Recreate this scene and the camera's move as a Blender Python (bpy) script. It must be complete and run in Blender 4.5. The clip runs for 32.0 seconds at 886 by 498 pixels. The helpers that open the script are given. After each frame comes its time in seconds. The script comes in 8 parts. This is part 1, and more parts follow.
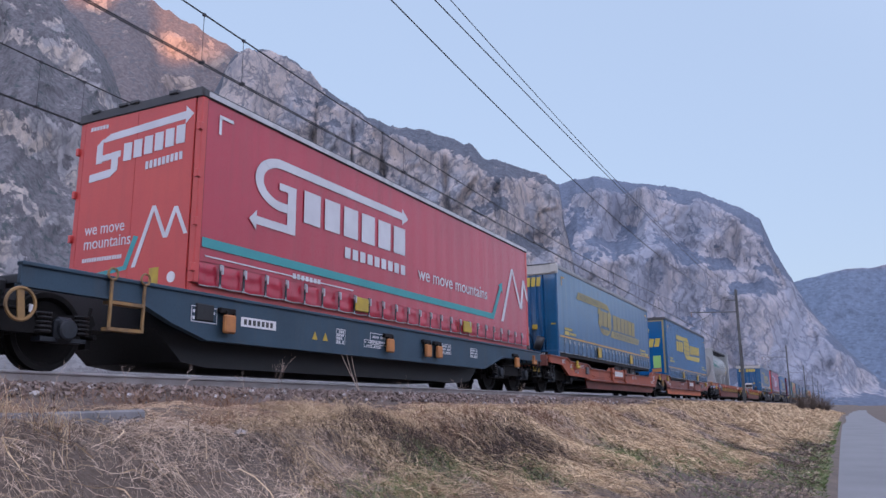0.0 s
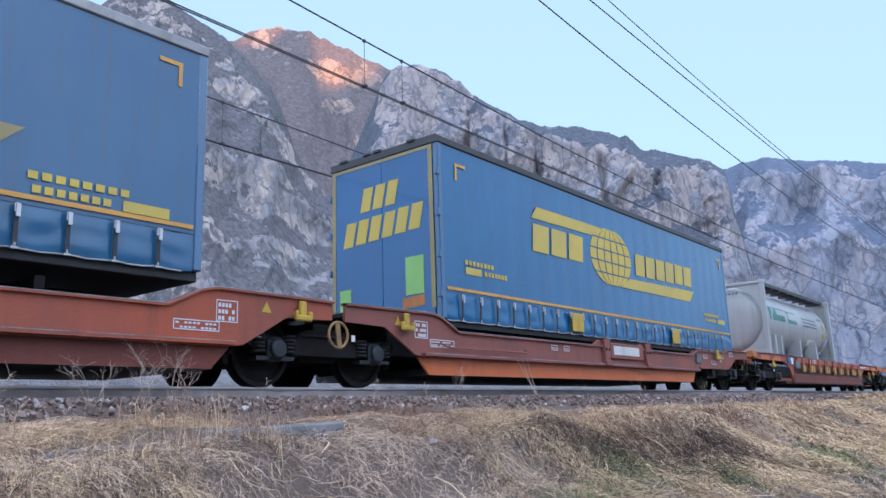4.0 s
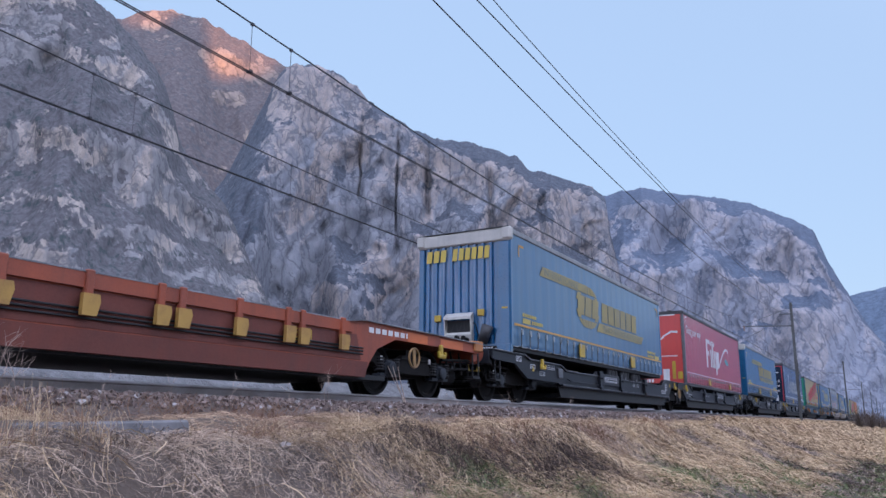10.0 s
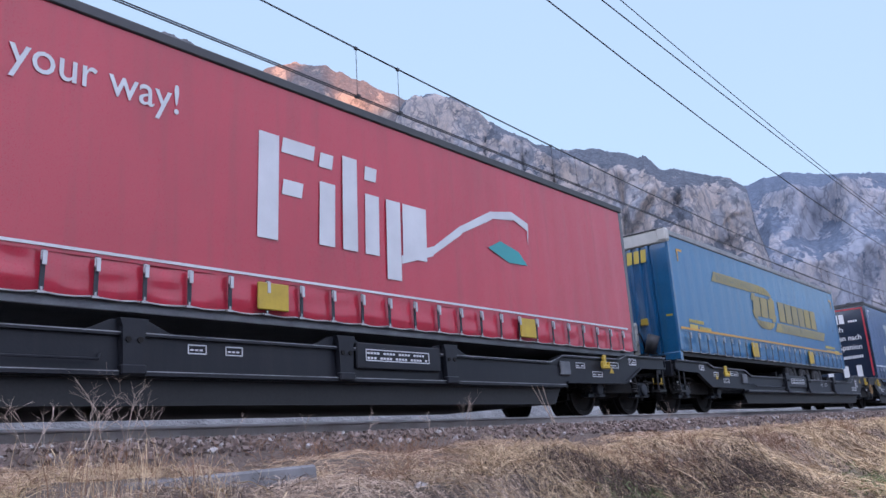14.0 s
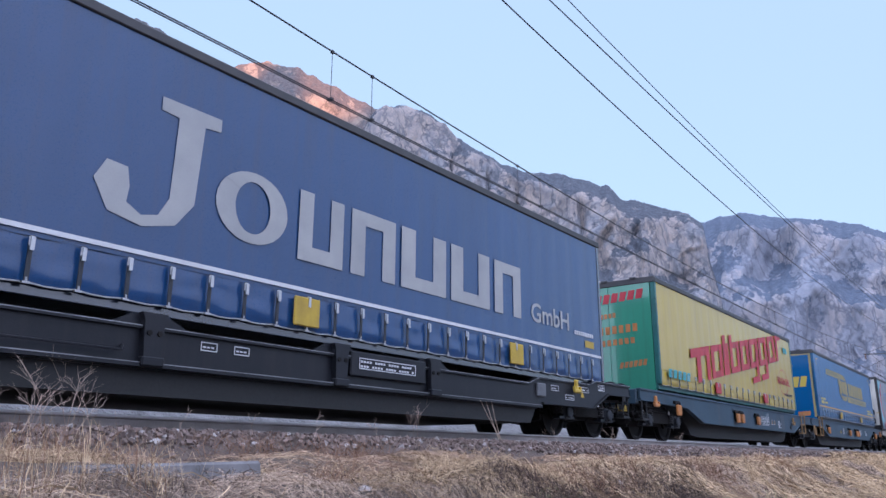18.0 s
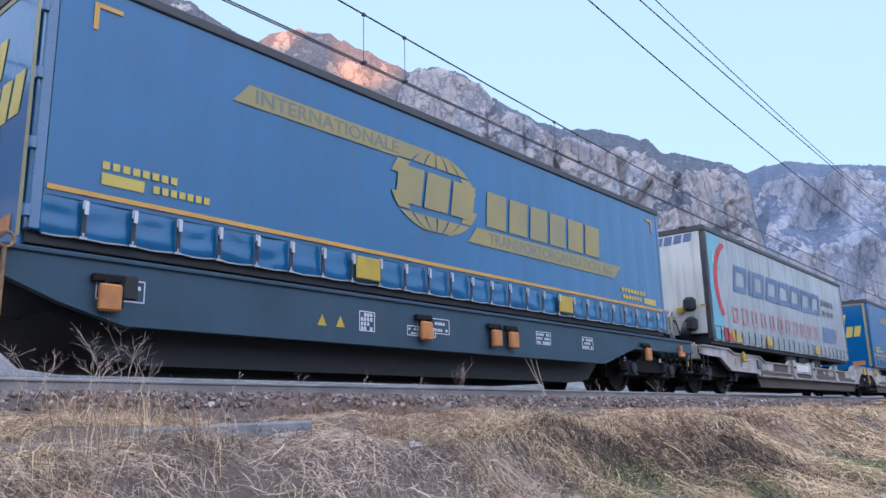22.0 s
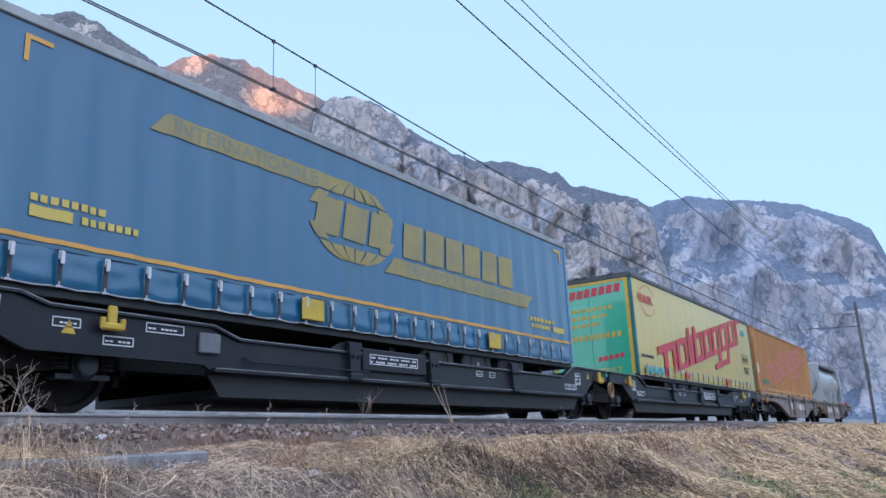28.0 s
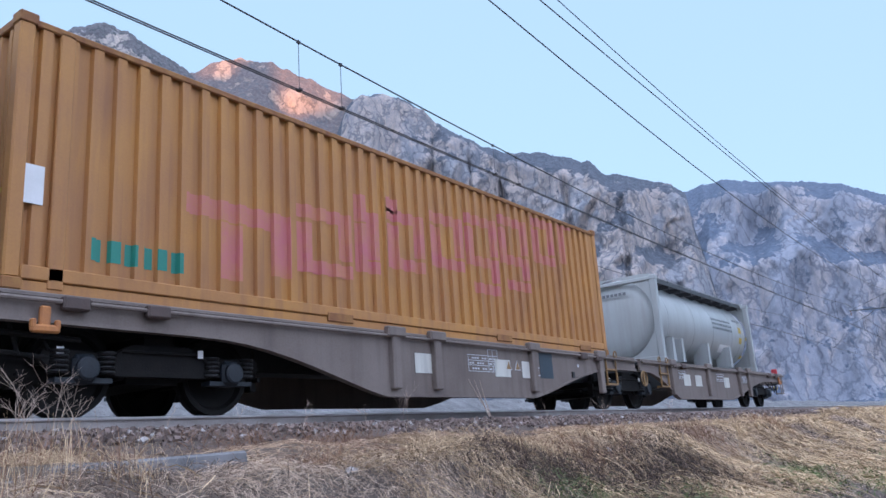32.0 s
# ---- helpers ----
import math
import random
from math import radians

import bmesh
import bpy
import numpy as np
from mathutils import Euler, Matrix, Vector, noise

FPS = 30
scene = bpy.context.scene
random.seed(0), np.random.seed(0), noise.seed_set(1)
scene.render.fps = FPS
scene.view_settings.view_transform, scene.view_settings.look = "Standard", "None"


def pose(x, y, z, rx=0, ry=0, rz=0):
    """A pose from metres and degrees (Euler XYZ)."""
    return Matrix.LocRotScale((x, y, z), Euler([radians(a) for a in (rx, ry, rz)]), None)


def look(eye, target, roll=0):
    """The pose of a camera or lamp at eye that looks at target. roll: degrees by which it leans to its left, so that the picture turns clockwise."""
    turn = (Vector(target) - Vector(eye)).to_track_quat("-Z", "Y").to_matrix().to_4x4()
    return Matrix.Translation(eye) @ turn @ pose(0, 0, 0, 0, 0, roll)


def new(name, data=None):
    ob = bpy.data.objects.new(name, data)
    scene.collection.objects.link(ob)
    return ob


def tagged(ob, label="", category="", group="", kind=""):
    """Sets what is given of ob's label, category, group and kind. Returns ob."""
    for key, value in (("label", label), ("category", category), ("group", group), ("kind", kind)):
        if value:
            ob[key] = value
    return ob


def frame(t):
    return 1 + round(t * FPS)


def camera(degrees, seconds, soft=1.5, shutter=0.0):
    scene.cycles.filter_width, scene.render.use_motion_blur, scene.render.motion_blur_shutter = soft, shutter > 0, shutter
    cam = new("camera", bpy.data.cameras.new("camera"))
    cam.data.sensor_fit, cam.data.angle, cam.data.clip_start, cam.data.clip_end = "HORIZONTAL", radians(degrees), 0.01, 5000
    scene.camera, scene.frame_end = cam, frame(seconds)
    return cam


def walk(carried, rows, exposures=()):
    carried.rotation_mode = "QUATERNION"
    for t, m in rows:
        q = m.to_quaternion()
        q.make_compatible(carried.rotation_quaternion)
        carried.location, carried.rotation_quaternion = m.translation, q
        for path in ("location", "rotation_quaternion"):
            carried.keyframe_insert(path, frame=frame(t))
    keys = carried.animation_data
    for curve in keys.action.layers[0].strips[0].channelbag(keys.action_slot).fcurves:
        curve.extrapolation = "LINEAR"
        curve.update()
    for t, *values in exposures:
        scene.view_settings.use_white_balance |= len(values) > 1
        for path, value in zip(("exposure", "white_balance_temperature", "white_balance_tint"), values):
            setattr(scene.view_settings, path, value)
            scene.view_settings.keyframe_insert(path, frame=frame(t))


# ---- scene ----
import itertools

cam = camera(59.67, 32.0)


def aim(x, y, z, yaw, pitch, roll):
    """The camera at a place: yaw from +x to the left, pitch up, roll, in degrees."""
    a, b = radians(yaw), radians(pitch)
    return look((x, y, z), (x + math.cos(a) * math.cos(b), y + math.sin(a) * math.cos(b), z + math.sin(b)), roll)


PATH = [
    (0, aim(-0.535, -0.365, -0.358, 26.59, 11.64, -0.44)),
    (0.5, aim(-0.543, -0.376, -0.348, 26.49, 11.76, -0.28)),
    (1, aim(-0.561, -0.369, -0.340, 26.39, 11.85, -0.21)),
    (1.5, aim(-0.578, -0.341, -0.327, 27.31, 12.07, -0.59)),
    (2, aim(-0.597, -0.312, -0.340, 31.35, 12.41, -0.37)),
    (2.5, aim(-0.647, -0.325, -0.339, 33.19, 12.57, -0.54)),
    (4.5, aim(-0.631, -0.270, -0.317, 39.74, 11.85, -1.97)),
    (5, aim(-0.605, -0.267, -0.327, 39.91, 11.72, -1.85)),
    (5.5, aim(-0.593, -0.255, -0.322, 39.77, 11.83, -1.92)),
    (6, aim(-0.599, -0.258, -0.321, 39.72, 11.97, -1.84)),
    (6.5, aim(-0.582, -0.251, -0.328, 39.54, 12.10, -1.80)),
    (7, aim(-0.594, -0.249, -0.335, 39.46, 12.18, -1.74)),
    (7.5, aim(-0.601, -0.266, -0.336, 39.33, 12.23, -0.76)),
    (8, aim(-0.604, -0.272, -0.334, 38.28, 12.30, -0.23)),
    (8.5, aim(-0.565, -0.302, -0.331, 37.65, 12.40, 0.01)),
    (9, aim(-0.492, -0.339, -0.347, 37.49, 12.52, 0.78)),
    (9.5, aim(-0.402, -0.303, -0.351, 35.35, 12.43, 1.12)),
    (10, aim(-0.324, -0.197, -0.345, 29.99, 12.54, 0.34)),
    (10.5, aim(-0.233, -0.117, -0.355, 27.72, 11.92, -0.14)),
    (11, aim(-0.090, -0.104, -0.332, 27.31, 11.65, -0.67)),
    (11.5, aim(0.006, -0.120, -0.304, 28.21, 12.10, -1.25)),
    (12, aim(0.081, -0.087, -0.312, 30.47, 12.43, -0.90)),
    (12.5, aim(0.164, 0.019, -0.301, 31.34, 12.64, -1.03)),
    (13, aim(0.268, 0.066, -0.285, 33.38, 12.94, -2.05)),
    (13.5, aim(0.347, 0.115, -0.259, 37.41, 13.82, -2.77)),
    (15.5, aim(0.288, 0.174, -0.303, 43.18, 14.16, -4.21)),
    (16, aim(0.283, 0.163, -0.308, 43.05, 14.71, -2.37)),
    (16.5, aim(0.281, 0.151, -0.304, 41.57, 14.75, -0.85)),
    (17, aim(0.274, 0.142, -0.301, 39.56, 14.80, -0.13)),
    (17.5, aim(0.280, 0.139, -0.312, 37.90, 14.93, -0.02)),
    (18, aim(0.289, 0.145, -0.318, 37.05, 15.08, 0.20)),
    (18.5, aim(0.312, 0.198, -0.328, 36.88, 14.89, -0.06)),
    (19, aim(0.290, 0.184, -0.320, 38.15, 14.03, -0.22)),
    (19.5, aim(0.301, 0.208, -0.328, 39.89, 13.56, -0.60)),
    (20, aim(0.275, 0.195, -0.326, 41.37, 13.06, -0.71)),
    (20.5, aim(0.266, 0.191, -0.337, 42.50, 12.76, -0.90)),
    (21, aim(0.279, 0.203, -0.335, 42.65, 12.29, -1.28)),
    (21.5, aim(0.248, 0.174, -0.346, 42.42, 12.27, -1.17)),
    (22, aim(0.273, 0.142, -0.350, 40.07, 12.29, -1.23)),
    (22.5, aim(0.334, 0.151, -0.330, 36.14, 12.12, -1.18)),
    (23, aim(0.427, 0.165, -0.307, 33.83, 11.83, -1.33)),
    (23.5, aim(0.425, 0.170, -0.301, 32.05, 11.76, -1.50)),
    (24, aim(0.416, 0.158, -0.302, 31.36, 11.89, -1.77)),
    (24.5, aim(0.425, 0.169, -0.304, 31.26, 12.01, -1.77)),
    (26.5, aim(0.257, 0.043, -0.379, 33.73, 14.54, -2.49)),
    (27, aim(0.261, 0.036, -0.387, 33.65, 14.64, -2.44)),
    (27.5, aim(0.289, 0.050, -0.379, 33.56, 14.53, -2.42)),
    (28, aim(0.294, 0.045, -0.387, 33.49, 14.29, -2.35)),
    (28.5, aim(0.308, 0.057, -0.383, 33.42, 14.25, -2.39)),
    (29, aim(0.309, 0.053, -0.388, 33.73, 14.37, -2.26)),
    (29.5, aim(0.343, 0.084, -0.388, 34.46, 14.00, -2.22)),
    (30, aim(0.346, 0.075, -0.382, 35.59, 14.02, -2.61)),
    (30.5, aim(0.336, 0.071, -0.380, 36.15, 14.15, -3.25)),
    (31, aim(0.343, 0.065, -0.384, 36.29, 14.23, -3.72)),
    (31.5, aim(0.318, 0.029, -0.381, 36.13, 14.08, -3.75)),
    (32, aim(0.334, 0.035, -0.383, 36.06, 13.99, -3.82)),
]
EXPOSURES = [(0, 0.2, 6400, 20), (1, 0.25, 6350, 19), (2, 0.5, 6250, 9), (2.5, 0.55, 6150, 9), (4.5, 0.63, 5950, 9), (7, 0.6, 6050, 7), (9, 0.45, 5950, 13), (10, 0.25, 6050, 16), (11.5, 0.36, 6100, 16),
             (12, 0.4, 6150, 14), (13, 0.3, 6200, 20), (15.5, 0.78, 6150, 8), (16, 0.66, 6200, 8), (17, 0.38, 5950, 16), (18, 0.5, 6050, 16), (19, 0.6, 6150, 9), (21.5, 0.7, 6000, 10), (24, 0.3, 6100, 16),
             (26.5, 0.42, 6100, 17), (27.2, 0.42, 6100, 16), (28, 0.6, 5900, 6), (29, 0.58, 6000, 9), (30, 0.42, 6050, 18), (31, 0.36, 6100, 19), (32, 0.52, 5950, 9)]
walk(cam, PATH, EXPOSURES)

# the way the train has gone at each time, in metres
GONE = [(0, 0.00), (1, 8.06), (2, 16.07), (4.5, 36.34), (5.5, 44.34), (6.5, 52.43), (8, 64.61), (9, 72.71), (10, 80.75), (11, 88.76), (12, 96.77), (13, 104.95), (15.5, 125.63), (17, 138.09), (18, 146.39), (19, 154.78), (20, 163.05), (21, 171.28), (22.5, 183.54), (24, 195.84), (26.5, 216.43), (28, 228.77), (29, 236.91), (30, 244.93), (31, 252.69), (32, 260.52)]

RAIL = 0.10          # height of the rail heads
TRACK = 8.69         # the near track's middle line
FAR_TRACK = 12.9
SIDE = -1.27         # near side of the loads, from the track's middle

# ---- light ----
world = bpy.data.worlds.new("sky")
scene.world = world
world.use_nodes = True
wn = world.node_tree.nodes
sky = wn.new("ShaderNodeTexSky")
sky.sky_type = "NISHITA"
sky.sun_disc = False
SUN_UP, SUN_AZ = 4.0, 226.0      # degrees; azimuth from +x to the left; already behind the western ridge
sky.sun_elevation = radians(SUN_UP)
sky.sun_rotation = radians(90 - SUN_AZ)
sky.air_density, sky.dust_density, sky.ozone_density = 1.0, 1.0, 1.5
haze = wn.new("ShaderNodeMix")       # evening haze over the whole sky, evenly pale
haze.data_type, haze.blend_type = "RGBA", "ADD"
haze.inputs["Factor"].default_value = 1.0
wn["Background"].inputs["Strength"].default_value = 0.055
# the western sky, where the sun has just gone, shines several times brighter, fading evenly towards the east
way, toward, glow = wn.new("ShaderNodeTexCoord"), wn.new("ShaderNodeVectorMath"), wn.new("ShaderNodeMapRange")
toward.operation = "DOT_PRODUCT"
toward.inputs[1].default_value = (math.cos(radians(SUN_AZ)) * 0.9, math.sin(radians(SUN_AZ)) * 0.9, 0.44)
glow.interpolation_type = "SMOOTHSTEP"
glow.inputs["From Min"].default_value, glow.inputs["From Max"].default_value = -0.42, 1.0
west = wn.new("ShaderNodeMix")
west.data_type = "RGBA"
west.inputs[6].default_value = (6.4, 8.6, 11.5, 1)
west.inputs[7].default_value = (28.5, 30.7, 38.7, 1)
sl = world.node_tree.links
sl.new(way.outputs["Generated"], toward.inputs[0])
sl.new(toward.outputs["Value"], glow.inputs["Value"])
sl.new(glow.outputs[0], west.inputs["Factor"])
sl.new(west.outputs[2], haze.inputs[7])
sl.new(sky.outputs["Color"], haze.inputs[6])
sl.new(haze.outputs[2], wn["Background"].inputs["Color"])
sun = new("sun", bpy.data.lights.new("sun", "SUN"))
sun.data.energy, sun.data.angle, sun.data.color = 5.0, radians(0.5), (1.0, 0.37, 0.09)      # the last low rays, which reach the summit alone
sun.matrix_world = look((math.cos(radians(SUN_AZ)) * 50, math.sin(radians(SUN_AZ)) * 50, 50 * math.tan(radians(SUN_UP))), (0, 0, 0))
scene.view_settings.exposure = 0.2


# ---- mesh and material tools ----
class Build:
    """Collects plain solids into one mesh."""

    def __init__(self):
        self.v, self.f, self.cuts = [], [], []

    def add(self, verts, faces):
        n = len(self.v)
        self.cuts.append((n, len(self.f)))
        self.v.extend(verts)
        self.f.extend([tuple(i + n for i in f) for f in faces])
        return self

    def box(self, x0, x1, y0, y1, z0, z1):
        v = [(x, y, z) for x in (x0, x1) for y in (y0, y1) for z in (z0, z1)]
        return self.add(v, [(0, 1, 3, 2), (4, 6, 7, 5), (0, 4, 5, 1), (2, 3, 7, 6), (0, 2, 6, 4), (1, 5, 7, 3)])

    def soft_box(self, x0, x1, y0, y1, z0, z1, b=0.01):
        """A box with its edges cut off."""
        xs, ys, zs = (x0, x0 + b, x1 - b, x1), (y0, y0 + b, y1 - b, y1), (z0, z0 + b, z1 - b, z1)
        bm = bmesh.new()
        pts = []
        for i in (0, 3):
            for j in (0, 3):
                for k in (0, 3):
                    ii, jj, kk = (1 if i == 0 else 2), (1 if j == 0 else 2), (1 if k == 0 else 2)
                    pts += [(xs[i], ys[jj], zs[kk]), (xs[ii], ys[j], zs[kk]), (xs[ii], ys[jj], zs[k])]
        vs = [bm.verts.new(p) for p in pts]
        bmesh.ops.convex_hull(bm, input=vs)
        bm.verts.index_update()
        self.add([tuple(v.co) for v in bm.verts], [tuple(v.index for v in f.verts) for f in bm.faces])
        bm.free()
        return self

    def prism(self, poly, y0, y1):
        """A polygon in x and z, given anticlockwise as seen from -y, drawn out along y."""
        n = len(poly)
        v = [(x, y0, z) for x, z in poly] + [(x, y1, z) for x, z in poly]
        f = [tuple(range(n)), tuple(range(2 * n - 1, n - 1, -1))]
        f += [(i, i + n, (i + 1) % n + n, (i + 1) % n) for i in range(n)]
        return self.add(v, f)

    def tube(self, a, b, r, n=12, r2=None, caps=True):
        a, b = Vector(a), Vector(b)
        q = (b - a).to_track_quat("Z", "X").to_matrix()
        r2 = r if r2 is None else r2
        v = []
        for p, rr in ((a, r), (b, r2)):
            for i in range(n):
                v.append(tuple(p + q @ Vector((rr * math.cos(2 * math.pi * i / n), rr * math.sin(2 * math.pi * i / n), 0))))
        f = [(i, (i + 1) % n, (i + 1) % n + n, i + n) for i in range(n)]
        if caps:
            f += [tuple(range(n - 1, -1, -1)), tuple(range(n, 2 * n))]
        return self.add(v, f)

    def line(self, pts, r, n=5):
        """One tube through many points along x."""
        v = [(x, y + r * math.cos(math.tau * i / n), z + r * math.sin(math.tau * i / n)) for x, y, z in pts for i in range(n)]
        return self.add(v, [(k * n + i, k * n + (i + 1) % n, (k + 1) * n + (i + 1) % n, (k + 1) * n + i) for k in range(len(pts) - 1) for i in range(n)])

    def lathe(self, profile, a, axis, n=24):
        """Rings of (distance along the axis, radius) round the axis from a."""
        a, q = Vector(a), Vector(axis).to_track_quat("Z", "X").to_matrix()
        v, f = [], []
        for d, r in profile:
            for i in range(n):
                v.append(tuple(a + q @ Vector((r * math.cos(2 * math.pi * i / n), r * math.sin(2 * math.pi * i / n), d))))
        for k in range(len(profile) - 1):
            for i in range(n):
                j = (i + 1) % n
                f.append((k * n + i, k * n + j, (k + 1) * n + j, (k + 1) * n + i))
        return self.add(v, f)

    def ring(self, c, axis, r, thick, n=20, m=6):
        """A torus."""
        c, q = Vector(c), Vector(axis).to_track_quat("Z", "X").to_matrix()
        v, f = [], []
        for i in range(n):
            a = 2 * math.pi * i / n
            for j in range(m):
                b = 2 * math.pi * j / m
                v.append(tuple(c + q @ Vector(((r + thick * math.cos(b)) * math.cos(a), (r + thick * math.cos(b)) * math.sin(a), thick * math.sin(b)))))
        for i in range(n):
            for j in range(m):
                f.append((i * m + j, ((i + 1) % n) * m + j, ((i + 1) % n) * m + (j + 1) % m, i * m + (j + 1) % m))
        return self.add(v, f)

    def grid(self, fn, us, vs):
        n = len(vs)
        v = [fn(u, w) for u in us for w in vs]
        f = [(i * n + j, (i + 1) * n + j, (i + 1) * n + j + 1, i * n + j + 1) for i in range(len(us) - 1) for j in range(n - 1)]
        return self.add(v, f)

    def mesh(self, name, material, smooth=False):
        me = bpy.data.meshes.new(name)
        me.from_pydata(self.v, [], self.f)
        me.materials.append(material)
        if smooth:
            me.polygons.foreach_set("use_smooth", [True] * len(me.polygons))
        me.update()
        return me


def part(name, build, material, parent=None, label="", smooth=False, at=None):
    """Links one mesh as an object of its own under a thing or part."""
    me = build if isinstance(build, bpy.types.Mesh) else build.mesh(name, material, smooth)
    ob = new(name, me)
    if parent is not None:
        ob.parent = parent
    if at is not None:
        ob.matrix_basis = at
    if label:
        tagged(ob, label)
    return ob


def part_each(name, build, material, parent, label=""):
    """Every solid of a build as an object of its own."""
    cuts = build.cuts + [(len(build.v), len(build.f))]
    for (v0, f0), (v1, f1) in zip(cuts, cuts[1:]):
        b = Build()
        b.v, b.f = build.v[v0:v1], [tuple(i - v0 for i in f) for f in build.f[f0:f1]]
        part(name, b, material, parent, label)


def spread(a, b, n):
    return [a + (b - a) * i / n for i in range(n + 1)]


def surf(name, col, col2=None, rough=0.6, metal=0.0, big=1.5, fine=40.0, bump=0.15, streak=0.0, streak_col=(0.05, 0.045, 0.04), island=0.0, objrand=0.0, depth=0.01, coat=0.0):
    """A painted or natural surface: two colours mixed by a large and a fine noise, upright streaks of grime (with sheen
    on ribbed_blue), and fine relief.
    """
    m = bpy.data.materials.new(name)
    m.use_nodes = True
    nt = m.node_tree
    n, link = nt.nodes, nt.links.new
    bsdf = n["Principled BSDF"]
    tc = n.new("ShaderNodeTexCoord")
    a, b = n.new("ShaderNodeTexNoise"), n.new("ShaderNodeTexNoise")
    a.inputs["Scale"].default_value, a.inputs["Detail"].default_value = big, 6
    b.inputs["Scale"].default_value, b.inputs["Detail"].default_value = fine, 4
    link(tc.outputs["Object"], a.inputs["Vector"])
    link(tc.outputs["Object"], b.inputs["Vector"])
    add = n.new("ShaderNodeMath")
    add.operation = "MULTIPLY_ADD"
    add.inputs[1].default_value = 0.35
    link(b.outputs["Fac"], add.inputs[0])
    link(a.outputs["Fac"], add.inputs[2])
    ramp = n.new("ShaderNodeMapRange")
    ramp.inputs["From Min"].default_value, ramp.inputs["From Max"].default_value = 0.45, 0.95
    link(add.outputs[0], ramp.inputs["Value"])
    fac = ramp.outputs[0]
    for amount, node, out in ((island, "ShaderNodeNewGeometry", "Random Per Island"), (objrand, "ShaderNodeObjectInfo", "Random")):
        if amount:
            src = n.new(node)
            ma = n.new("ShaderNodeMath")
            ma.operation, ma.use_clamp = "MULTIPLY_ADD", True
            off = n.new("ShaderNodeMath")
            off.operation = "SUBTRACT"
            off.inputs[1].default_value = 0.5
            link(src.outputs[out], off.inputs[0])
            ma.inputs[1].default_value = amount
            link(off.outputs[0], ma.inputs[0])
            link(fac, ma.inputs[2])
            fac = ma.outputs[0]
    mix = n.new("ShaderNodeMix")
    mix.data_type = "RGBA"
    c2 = col2 or tuple(c * 0.72 for c in col)
    mix.inputs[6].default_value, mix.inputs[7].default_value = (*col, 1), (*c2, 1)
    link(fac, mix.inputs["Factor"])
    colour = mix.outputs[2]
    if streak:
        mp = n.new("ShaderNodeMapping")
        mp.inputs["Scale"].default_value = (7, 7, 0.55)
        s = n.new("ShaderNodeTexNoise")
        s.inputs["Scale"].default_value, s.inputs["Detail"].default_value = 1.0, 5
        link(tc.outputs["Object"], mp.inputs["Vector"])
        link(mp.outputs[0], s.inputs["Vector"])
        sr = n.new("ShaderNodeMapRange")
        sr.inputs["From Min"].default_value, sr.inputs["From Max"].default_value = 0.48, 0.78
        sr.inputs["To Max"].default_value = streak
        link(s.outputs["Fac"], sr.inputs["Value"])
        mx = n.new("ShaderNodeMix")
        mx.data_type = "RGBA"
        mx.inputs[7].default_value = (*streak_col, 1)
        link(sr.outputs[0], mx.inputs["Factor"])
        link(colour, mx.inputs[6])
        colour = mx.outputs[2]
    link(colour, bsdf.inputs["Base Color"])
    rr = n.new("ShaderNodeMapRange")
    rr.inputs["To Min"].default_value, rr.inputs["To Max"].default_value = max(0.05, rough - 0.12), min(1.0, rough + 0.12)
    link(b.outputs["Fac"], rr.inputs["Value"])
    link(rr.outputs[0], bsdf.inputs["Roughness"])
    bsdf.inputs["Metallic"].default_value = metal
    bsdf.inputs["Coat Weight"].default_value = coat
    if bump:
        bp = n.new("ShaderNodeBump")
        bp.inputs["Strength"].default_value, bp.inputs["Distance"].default_value = bump, depth
        link(b.outputs["Fac"], bp.inputs["Height"])
        link(bp.outputs[0], bsdf.inputs["Normal"])
    return m


# ---- mountains ----
def lattice(p, seed):
    """Smooth value noise, -1 to 1, at an array of points."""
    q = np.floor(p).astype(np.int64)
    f = p - q
    f = f * f * f * (f * (f * 6 - 15) + 10)
    out = 0.0
    for i, j, k in itertools.product((0, 1), repeat=3):
        h = (q[..., 0] + i) * 374761393 + (q[..., 1] + j) * 668265263 + (q[..., 2] + k) * 1440662683 + int(seed) * 974711
        h = ((h ^ (h >> 13)) * 1274126177) & 0x7FFFFFFF
        h = ((h ^ (h >> 16)) & 0xFFFF) / 32767.5 - 1.0
        w = (f[..., 0] if i else 1 - f[..., 0]) * (f[..., 1] if j else 1 - f[..., 1]) * (f[..., 2] if k else 1 - f[..., 2])
        out = out + h * w
    return out


def layered(x, y, z, seed, octaves=5, gain=0.55):
    """Several octaves of the noise."""
    p = np.stack(np.broadcast_arrays(x, y, z), -1).astype(float)
    out, amp = 0.0, 1.0
    for o in range(octaves):
        out = out + amp * lattice(p * 2.03 ** o + 17.3 * o, seed + o)
        amp *= gain
    return out


def ease(x, lo, hi):
    t = np.clip((x - lo) / (hi - lo), 0, 1)
    return t * t * (3 - 2 * t)


